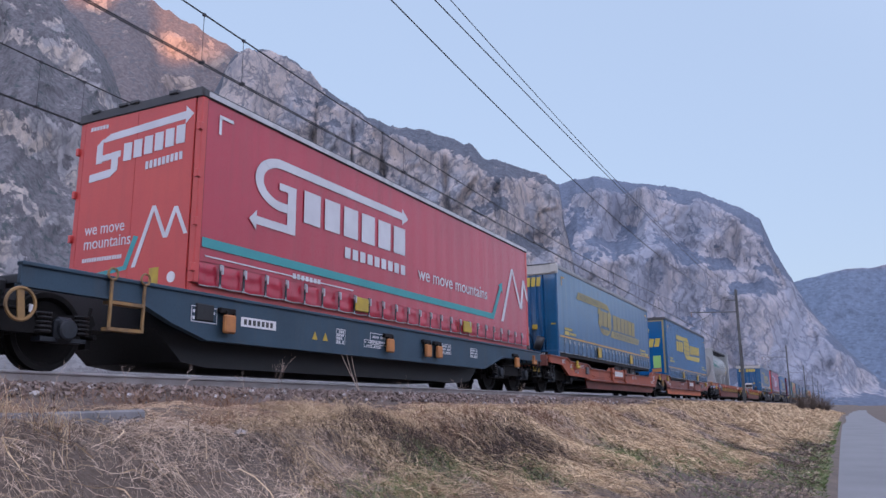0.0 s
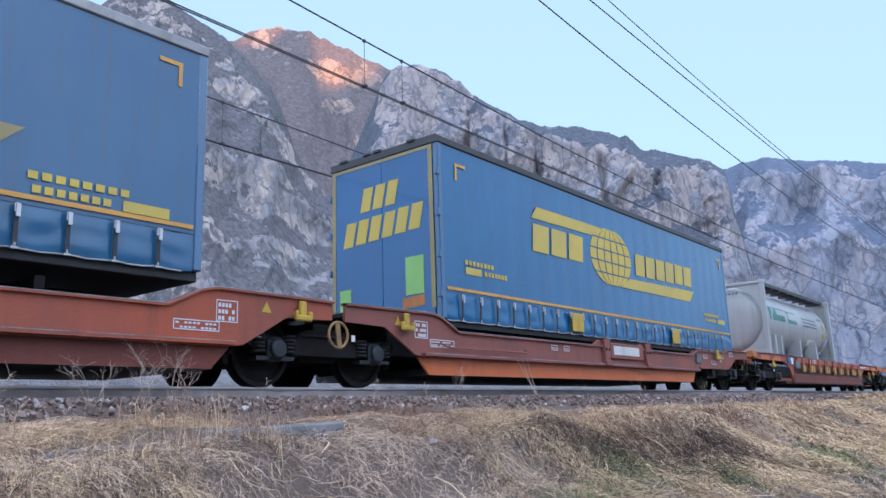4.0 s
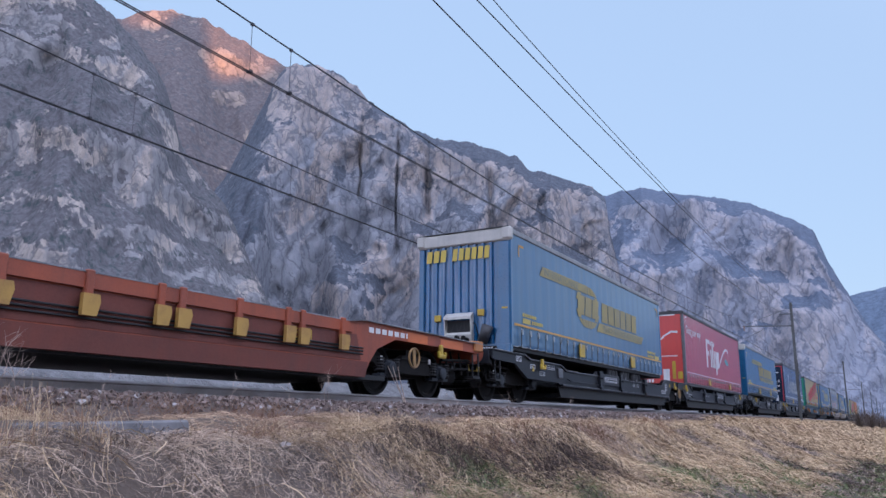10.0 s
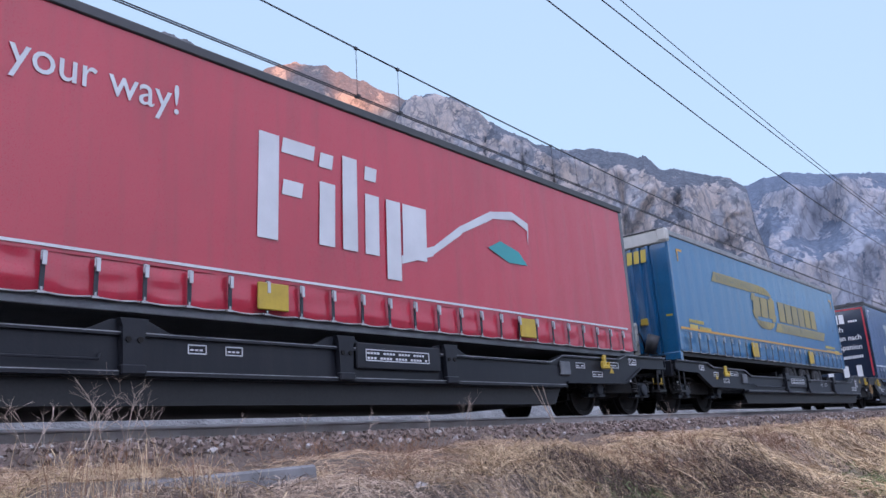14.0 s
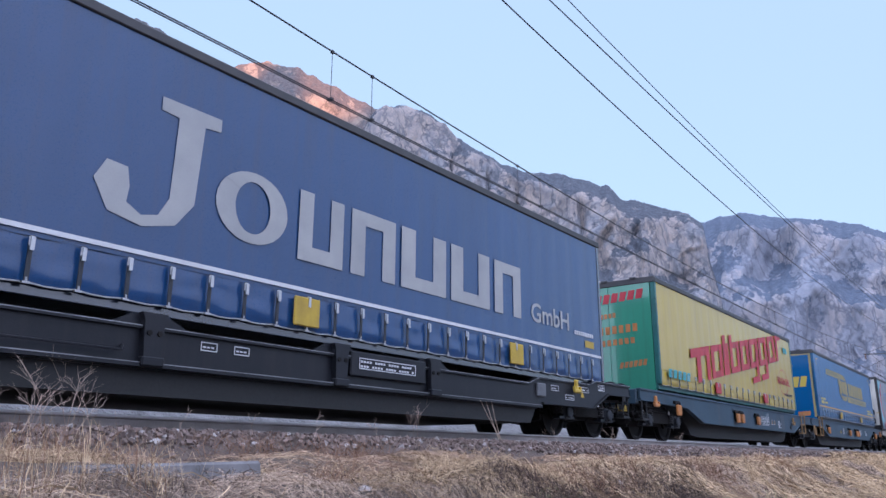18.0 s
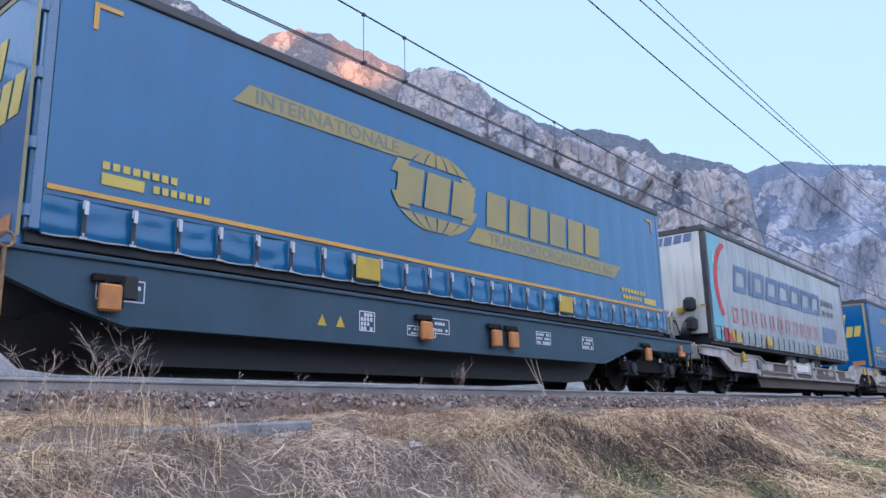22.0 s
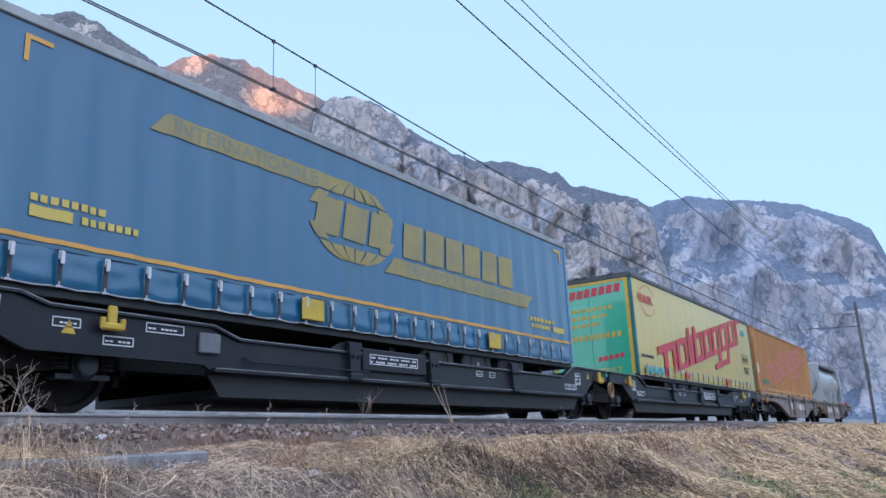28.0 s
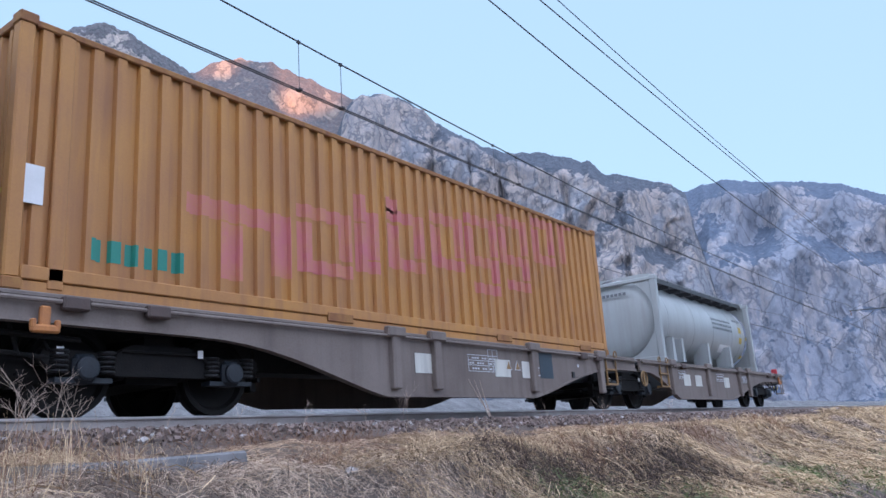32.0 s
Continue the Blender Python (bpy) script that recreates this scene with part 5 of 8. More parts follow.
    part_each("sticker", b, white_paint, thing, "white document sticker")


def navy_load():
    thing, L = curtain_load("swap_body", "dark blue curtain-sided swap body with silver lettering", "swap body", 148.4, 162.05, 3.05, navy_cloth, navy_panel, rail_dark, navy_panel, (4.75, 9.8), line=pale_print)
    y = SIDE - 0.012
    b = Build()
    on_side(b, [(2.78, 0.93), (2.90, 1.15), (2.93, 2.12), (2.70, 2.14), (2.70, 2.30), (3.50, 2.30), (3.50, 2.14), (3.28, 2.12), (3.22, 1.15), (3.0, 0.86), (2.6, 0.76), (2.2, 0.84), (2.02, 1.15), (2.14, 1.38), (2.38, 1.36), (2.42, 1.15), (2.40, 0.98), (2.58, 0.88)], y)
    for q in band(disc(4.05, 1.34, 0.55, 0.45, 28, 0, 359.9), disc(4.05, 1.34, 0.27, 0.33, 28, 0, 359.9)):
        on_side(b, q, y)
    for x_a, x_b in ((4.80, 5.62), (5.78, 6.72), (6.86, 7.98), (8.12, 9.24), (9.40, 10.28)):
        w = (x_b - x_a) * 0.30
        on_side(b, [(x_a, 0.86), (x_a + w, 0.86), (x_a + w, 1.80), (x_a, 1.80)], y)
        on_side(b, [(x_b - w, 0.86), (x_b, 0.86), (x_b, 1.80), (x_b - w, 1.80)], y)
        z_a = 1.60 if int(x_a) % 2 else 0.86
        on_side(b, [(x_a + w, z_a), (x_b - w, z_a), (x_b - w, z_a + 0.20), (x_a + w, z_a + 0.20)], y)
    part_each("logo_block", b, silver_print, thing, "silver blocks of the haulier's mark")
    side_words("GmbH", 0.5, silver_print, thing, 10.62, 0.88, 1.5, y, 0.008)
    b = Build()
    slant_bars(b, L - 1.3, L - 0.45, 0.84, 0.92, 10, 0, 0.3, y)
    part_each("small_print", b, pale_print, thing)
    b = Build()
    on_side(b, [(L - 0.85, 0.62), (L - 0.45, 0.62), (L - 0.45, 0.76), (L - 0.85, 0.76)], y)
    part("sticker", b, yellow_paint, thing, "yellow number plate")
    lashing_mark(thing, 0.35, 2.45, pale_print)
    b = Build()
    end_bars(b, 0.12, 1.75, 2.22, 2.6, 7, 0.0, 0.2, -0.016, 0.06)
    end_bars(b, 1.85, 2.2, 2.3, 2.38, 4, 0.0, 0.2, -0.016)
    part_each("logo_block", b, white_paint, thing, "white blocks of the haulier's mark")
    for k, (line_, u, z, w) in enumerate((("täglich", 0.75, 1.95, 0.85), ("von Sachsen nach", 0.28, 1.58, 1.95), ("Italien & Spanien", 0.3, 1.2, 1.9))):
        end_words(line_, 0.3, white_paint, thing, u, z, w, bold=0.003)
    b = Build()
    end_bars(b, 0.2, 2.2, 0.78, 0.9, 24, 0.0, 0.3, -0.016, 0.06)
    for u in (0.75, 1.35, 1.85):
        end_shape(b, [(u, 0.1), (u + 0.2, 0.1), (u + 0.2, 0.55), (u, 0.55)], -0.016)
    part_each("small_print", b, white_paint, thing)
    b = Build()
    for u in (0.03, 2.40):
        end_shape(b, [(u, 0.1), (u + 0.06, 0.1), (u + 0.06, 2.85), (u, 2.85)], -0.016)
    end_shape(b, [(0.03, 2.8), (2.46, 2.8), (2.46, 2.86), (0.03, 2.86)], -0.018)
    part("end_frame", b, red_plate, thing, "red edging")


def rise(x, k, foot=(2.4, 0.36, 0.168, 0.95, 0.0)):
    """Height on the rising line of the wide mark: k in block heights over its foot."""
    return foot[1] + foot[2] * (x - foot[0]) + k * (foot[3] + foot[4] * x)


# the wide mark: a long bar on two stems, then square blocks with open middles, two of them tall and two hanging low
WIDE = [(2.22, 3.80, 0.74, 1.0), (2.70, 3.02, 0.0, 0.74), (3.50, 3.80, 0.0, 0.74)]
for a0, a1, k0, k1 in ((3.92, 4.94, 0.0, 1.0), (5.05, 5.58, 0.0, 1.0), (5.72, 6.68, 0.0, 1.0), (6.79, 7.73, 0.0, 1.0), (7.84, 8.80, 0.0, 1.0), (8.94, 9.92, 0.0, 1.0), (10.09, 11.02, 0.0, 1.0)):
    WIDE += [(a0, a1, k0, 0.20), (a0, a1, 0.80, k1), (a0, a0 + 0.27, 0.20, 0.80), (a1 - 0.27, a1, 0.20, 0.80)]
WIDE += [(5.05, 5.32, 1.0, 1.27), (5.72, 5.99, 1.0, 1.25), (8.53, 8.80, -0.32, 0.0), (7.95, 8.80, -0.52, -0.32), (9.65, 9.92, -0.32, 0.0), (9.05, 9.92, -0.52, -0.32), (11.2, 11.47, 0.0, 1.0), (11.47, 11.92, 0.78, 1.0)]


def wide_blocks(b, y, foot, start=2.22, stretch=1.0):
    """The wide mark as plain blocks on a rising line."""
    for i, (x0, x1, k0, k1) in enumerate(WIDE):
        x0, x1 = start + (x0 - 2.22) * stretch, start + (x1 - 2.22) * stretch
        on_side(b, [(x0, rise(x0, k0, foot)), (x1, rise(x1, k0, foot)), (x1, rise(x1, k1, foot)), (x0, rise(x0, k1, foot))], y - (i % 4) * 0.0008)


def yellow_load(x0, x1, label, side, end, mark, height, second):
    thing, L = curtain_load("swap_body" if not second else "semi_trailer", label, "swap body" if not second else "trailer", x0, x1, height, side, end, rail_dark, teal_post, (4.0, 8.9), red_plate,
                            straps=0.6)
    y = SIDE - 0.022
    b = Build()
    if second:
        wide_blocks(b, y, (2.27, 0.06, 0.184, 0.93, 0.008), 1.70, 1.074)
    else:
        wide_blocks(b, y, (2.73, 0.40, 0.165, 0.95, 0.0))
    part_each("logo_block", b, mark, thing, "broad red blocks of the haulier's mark")
    b = Build()
    slant_bars(b, 12.2, 12.8, 2.2, 2.42, 2, 0.02, 0.2, y)
    slant_bars(b, 0.40, 2.0, *((0.08, 0.28) if second else (0.36, 0.58)), 5, 0.05, 0.3, SIDE - 0.07)
    part_each("small_print", b, teal_print, thing, "turquoise print")
    xw, zw = (0.42, 2.10) if second else (11.0, 1.0)
    side_words("WIR BRINGENS...", 0.36, mark, thing, xw, zw, 1.3 if second else 1.75, y, 0.004)
    b = Build()
    for q in band(disc(xw + 0.8, zw + 0.1, 0.62, 0.45, 20, 25, 155), disc(xw + 0.8, zw + 0.1, 0.6, 0.43, 20, 25, 155)) + band(disc(xw + 0.8, zw + 0.1, 0.62, 0.45, 20, 205, 335), disc(xw + 0.8, zw + 0.1, 0.6, 0.43, 20, 205, 335)):
        on_side(b, q, y)
    part("logo_mark", b, mark, thing, "thin ring round the slogan")
    if second:
        side_words("BAHN", 0.34, black_print, thing, 12.0, 1.12, 0.75, y, 0.003)
        side_words("BT057", 0.36, black_print, thing, 12.0, 0.66, 0.85, y, 0.003)
        b = Build()
        for q in ([(11.9, 1.05), (12.85, 1.05), (12.85, 1.07), (11.9, 1.07)], [(11.9, 1.40), (12.85, 1.40), (12.85, 1.42), (11.9, 1.42)], [(11.9, 1.05), (11.92, 1.05), (11.92, 1.42), (11.9, 1.42)], [(12.83, 1.05), (12.85, 1.05), (12.85, 1.42), (12.83, 1.42)]):
            on_side(b, q, y)
        slant_bars(b, 0.3, 1.3, 0.52, 0.6, 9, 0, 0.3, y)
        part_each("small_print", b, black_print, thing)
        trailer_wheels(thing, (2.9, 4.2, 5.5))
    else:
        b = Build()
        slant_bars(b, L - 1.6, L - 0.5, 0.62, 0.7, 9, 0, 0.3, y)
        part_each("small_print", b, black_print, thing)
    b = Build()
    end_bars(b, 0.2, 2.25, height - 0.62, height - 0.38, 9, 0.06, 0.25, -0.016, 0.12)
    part_each("logo_block", b, red_plate, thing, "red blocks of the haulier's mark")
    b = Build()
    if second:
        for k in range(3):
            end_bars(b, 0.25, 2.0 - 0.2 * k, height - 1.0 - 0.22 * k, height - 0.9 - 0.22 * k, 11 - k, 0, 0.35, -0.016, 0.04)
        end_bars(b, 0.25, 2.2, 1.05, 1.2, 12, 0, 0.35, -0.016, 0.06)
        for u in (0.02, 2.36):
            end_shape(b, [(u, 0.05), (u + 0.1, 0.05), (u + 0.1, height - 0.2), (u, height - 0.2)], -0.014)
        end_shape(b, [(0.02, height - 0.22), (2.46, height - 0.22), (2.46, height - 0.14), (0.02, height - 0.14)], -0.014)
        part("end_frame", b, yellow_paint, thing, "yellow edging and print")
        b = Build()
        end_bars(b, 1.4, 2.2, 0.45, 0.58, 5, 0.04, 0.3, -0.016, 0.08)
        part("logo_mark", b, red_plate, thing)
        end_words("BT057", 0.26, yellow_paint, thing, 1.2, 0.08, 0.9)
    else:
        end_bars(b, 0.8, 1.5, height - 0.98, height - 0.86, 6, 0, 0.35, -0.016, 0.04)
        end_bars(b, 0.6, 2.1, height - 1.4, height - 1.2, 8, 0, 0.35, -0.016, 0.06)
        end_bars(b, 0.55, 2.0, height - 1.7, height - 1.55, 9, 0, 0.35, -0.016, 0.06)
        end_bars(b, 1.5, 2.25, 0.6, 0.75, 6, 0.04, 0.3, -0.016, 0.06)
        part_each("small_print", b, lug_orange, thing, "faded orange print")
        b = Build()
        end_shape(b, [(0.25, height - 0.3), (0.75, height - 0.27), (0.75, height - 0.2), (0.25, height - 0.23)], -0.016)
        end_shape(b, [(1.25, 0.1), (1.5, 0.1), (1.5, 0.2), (1.25, 0.2)], -0.016)
        part("sticker", b, white_paint, thing)


def white_trailer():
    thing, L = curtain_load("semi_trailer", "grubby white curtain-sided trailer with blue lettering and cyan front panel", "trailer", 198.7, 211.95, 3.05, white_cloth, white_panel, rail_dark, rail_dark, (3.9, 8.75), line=None, end_z=0.3)
    navy = surf("navy_print", (0.065, 0.12, 0.235), (0.13, 0.18, 0.27), 0.5, bump=0.02)
    cyan = surf("cyan_print", (0.15, 0.39, 0.45), (0.12, 0.33, 0.40), 0.45, bump=0.02, streak=0.2)
    y = SIDE - 0.012
    b = Build()
    on_side(b, [(0.13, 0.50), (0.95, 0.50), (0.55, 1.0), (0.42, 1.6), (0.60, 2.2), (1.05, 2.88), (0.13, 2.88)], y)
    part("panel_print", b, cyan, thing, "cyan printed panel")
    b = Build()
    for q in band(disc(1.38, 1.65, 1.0, 1.12, 24, 98, 232), disc(1.46, 1.64, 0.82, 1.02, 24, 98, 232)):
        on_side(b, q, y - 0.004)
    part("panel_print", b, red_plate, thing, "red printed arc")
    for x_a, x_b, mat in ((0.14, 0.72, cyan), (0.76, 1.38, red_plate), (1.40, 2.0, yellow_paint)):
        b = Build()
        on_side(b, [(x_a, 0.16), (x_b, 0.16), (x_b - 0.25, 0.46), (x_a - (0.25 if x_a > 1 else 0), 0.46)], SIDE - 0.03)
        part("panel_print", b, mat, thing, "printed corner of the flap")
    b = Build()
    for xa, xb in ((1.74, 2.72), (2.92, 3.12), (3.24, 4.20), (4.36, 5.36), (5.48, 6.52), (6.66, 7.66), (7.82, 8.80), (8.94, 9.92)):
        st = min(0.19, xb - xa)
        bars = ((xa, xb, 1.53, 1.70), (xa, xb, 2.10, 2.27), (xa, xa + st, 1.70, 2.10), (xb - st, xb, 1.70, 2.10)) if xb - xa > 0.3 else ((xa, xb, 1.53, 2.27),)
        for j, (p0, p1, q0, q1) in enumerate(bars):
            lean = lambda x, z: (x + 0.26 * (z - 1.53), z)
            on_side(b, [lean(p0, q0), lean(p1, q0), lean(p1, q1), lean(p0, q1)], y - j * 0.0008)
    on_side(b, [(10.05, 0.66), (11.60, 0.66), (11.65, 1.18), (10.08, 1.18)], y)
    part_each("logo_block", b, navy, thing, "blue blocks of the haulier's mark")
    b = Build()
    for i in range(11):
        x_a = 1.53 + 0.745 * i
        for p0, p1, q0, q1 in ((x_a, x_a + 0.40, 0.68, 0.75), (x_a, x_a + 0.40, 1.05, 1.12), (x_a, x_a + 0.08, 0.75, 1.05), (x_a + 0.32, x_a + 0.40, 0.75, 1.05)):
            on_side(b, [(p0, q0), (p1, q0), (p1, q1), (p0, q1)], y)
    on_side(b, [(11.82, 0.68), (12.0, 0.68), (12.02, 1.18), (11.84, 1.18)], y)
    part_each("small_print", b, faded_red, thing, "faded red print")
    b = Build()
    slant_bars(b, 10.3, 11.9, 1.6, 1.78, 3, 0.0, 0.3, y)
    slant_bars(b, 10.3, 11.9, 1.95, 2.15, 4, 0.0, 0.3, y)
    part_each("small_print", b, grey_steel, thing)
    b = Build()
    on_side(b, [(0.35, 2.0), (0.85, 2.0), (0.85, 2.4), (0.35, 2.4)], y - 0.004)
    part("sticker", b, green_panel, thing, "green square sticker")
    b = Build()
    end_bars(b, 0.15, 2.25, 2.62, 2.84, 8, 0.05, 0.2, -0.016, 0.06)
    part_each("logo_block", b, navy, thing, "blue blocks on the front")
    part("cooling_unit", Build().soft_box(-0.22, 0.0, -0.25, 0.55, 0.3, 0.95, 0.04), rail_grey, thing, "grey equipment box")
    for zz in (0.35, 0.85):
        part("spray_flap", Build().soft_box(-0.3, -0.08, -0.98, -0.68, zz, zz + 0.36, 0.07), rubber, thing)
    w = Build()
    for a, c in (((-0.2, 0.62, 0.4), (-0.2, 0.62, 1.5)), ((-0.2, 0.62, 1.5), (-0.2, 0.98, 1.5)), ((-0.2, 0.98, 1.5), (-0.2, 0.98, 0.4))):
        w.tube(a, c, 0.02, 6)
    part("grab_rail", w, lug_orange, thing)
    gladhand_panel(thing)
    trailer_wheels(thing, (6.6, 7.95, 9.3))


def corrugated_container():
    x0, x1, H = 264.05, 277.0, 2.86
    L = x1 - x0
    ochre = surf("ochre_paint", (0.45, 0.215, 0.05), (0.34, 0.155, 0.058), 0.6, big=1.0, fine=50, bump=0.1, streak=0.55, streak_col=(0.20, 0.085, 0.05))
    rust = surf("rusty_paint", (0.20, 0.08, 0.035), (0.34, 0.17, 0.05), 0.8, big=8, fine=60, bump=0.3)
    pink = surf("pink_print", (0.46, 0.13, 0.15), (0.46, 0.20, 0.09), 0.6, big=3, fine=30, bump=0.03)
    thing = tagged(new("shipping_container"), "ochre corrugated steel container with faded pink and green lettering", "container")
    MOVING.append((thing, x0, BASE))

    def corr(x):
        k = ((x - 0.15) % 0.278) / 0.278
        return 0.055 * min(1.0, max(0.0, (abs(k - 0.5) - 0.20) / 0.06))

    def side_y(x, z):
        return (x, SIDE + 0.015 + corr(x), z)

    xs = []
    n = int((L - 0.4) / 0.278)
    for i in range(n):
        xs += [0.15 + 0.278 * (i + f) for f in (0.0, 0.24, 0.30, 0.70, 0.76)]
    xs = [x for x in xs if x < L - 0.2] + [L - 0.2]
    part("side_wall", Build().grid(side_y, xs, [0.2, H - 0.1]), ochre, thing)
    part("side_wall", Build().grid(lambda x, z: (x, -SIDE - 0.02 - corr(x), z), xs[::-1], [0.2, H - 0.1]), ochre, thing)
    us = []
    for i in range(10):
        us += [0.13 + 0.228 * (i + f) for f in (0.0, 0.25, 0.37, 0.63, 0.75)]

    def end_x(u, z):
        k = ((u - 0.13) % 0.228) / 0.228
        return (0.02 + 0.05 * min(1.0, max(0.0, (abs(k - 0.5) - 0.13) / 0.12)), 1.27 - u, z)

    part("end_wall", Build().grid(end_x, us + [2.41], [0.18, H - 0.1]), ochre, thing)
    part("end_wall", Build().box(L - 0.06, L - 0.02, SIDE + 0.1, -SIDE - 0.1, 0.18, H - 0.1), ochre, thing)
    part("roof", Build().box(0.1, L - 0.1, SIDE + 0.04, -SIDE - 0.04, H - 0.06, H - 0.03), ochre, thing)
    part("floor_frame", Build().box(0.1, L - 0.1, SIDE + 0.1, -SIDE - 0.1, 0.03, 0.2), rust, thing)
    for x in (0.0, L - 0.16):
        for y in (SIDE, -SIDE - 0.16):
            part("corner_post", Build().soft_box(x, x + 0.16, y, y + 0.16, 0.1, H - 0.1, 0.02), ochre, thing)
            for z in (-0.01, H - 0.11):
                part("corner_casting", Build().soft_box(x - 0.012, x + 0.178, y - 0.012, y + 0.172, z, z + 0.12, 0.012), rust, thing)
    part("side_post", Build().soft_box(0.42, 0.58, SIDE, SIDE + 0.07, 0.02, H - 0.08, 0.012), ochre, thing)
    for y in (SIDE, -SIDE - 0.06):
        part("bottom_rail", Build().soft_box(0.16, L - 0.16, y, y + 0.06, 0.10, 0.24, 0.012), ochre, thing)
        part("bottom_rail", Build().soft_box(0.16, L - 0.16, y + (0.015 if y < 0 else -0.015), y + 0.06 + (0.015 if y < 0 else -0.015), -0.02, 0.09, 0.01), ochre, thing)
        part("top_rail", Build().soft_box(0.16, L - 0.16, y, y + 0.06, H - 0.12, H - 0.04, 0.012), rust, thing)
    for y0, y1 in ((SIDE + 0.16, -SIDE - 0.16),):
        part("end_sill", Build().soft_box(0.0, 0.12, y0, y1, 0.02, 0.18, 0.012), ochre, thing)
        part("end_header", Build().soft_box(0.0, 0.12, y0, y1, H - 0.12, H - 0.02, 0.012), rust, thing)
    for x in (4.2, 8.4, 11.6):
        part("fork_pocket", Build().soft_box(x, x + 0.5, SIDE - 0.012, SIDE + 0.02, 0.03, 0.15, 0.008), rust, thing)
    # printing that follows the corrugation
    def printed(x0_, x1_, z0, z1, lay=0):
        b = Build()
        o = 0.011 - lay * 0.0008
        cut = sorted({x0_, x1_, *[x for x in xs if x0_ < x < x1_]})
        for p, q in zip(cut, cut[1:]):
            v = [(p, SIDE + o + corr(p), z0), (q, SIDE + o + corr(q), z0), (q, SIDE + o + corr(q), z1), (p, SIDE + o + corr(p), z1)]
            b.add(v, [(0, 1, 2, 3)])
        return b
    allp = Build()
    for i, (p, q, k0, k1) in enumerate(WIDE):
        p, q = 1.97 + (p - 2.22) * 1.02, 1.97 + (q - 2.22) * 1.02
        z0, z1 = rise((p + q) / 2, k0), rise((p + q) / 2, k1)
        g = printed(p, q, z0, min(z1, H - 0.15), i % 5)
        allp.add(g.v, g.f)
    part_each("logo_block", allp, pink, thing, "faded pink blocks of the haulier's mark")
    allp = Build()
    for p in (0.85, 1.05, 1.25, 1.45, 1.62, 1.82):
        g = printed(p, p + 0.13, 0.38, 0.62)
        allp.add(g.v, g.f)
    part_each("small_print", allp, green_print, thing, "faded green print")
    part("sticker", Build().box(0.05, 0.33, SIDE + 0.003, SIDE + 0.008, 0.85, 1.25), white_paint, thing, "torn white sticker")
    b = Build()
    for u, z in ((1.5, 0.35), (0.9, 1.9)):
        end_shape(b, [(u, z), (u + 0.3, z), (u + 0.3, z + 0.5), (u, z + 0.5)], 0.012)
    part("sticker", b, white_paint, thing)
    b = Build()
    end_shape(b, [(0.1, 0.42), (2.4, 0.95), (2.4, 1.0), (0.1, 0.47)], -0.004)
    part("lashing_strap", b, yellow_paint, thing, "yellow strap across the end")


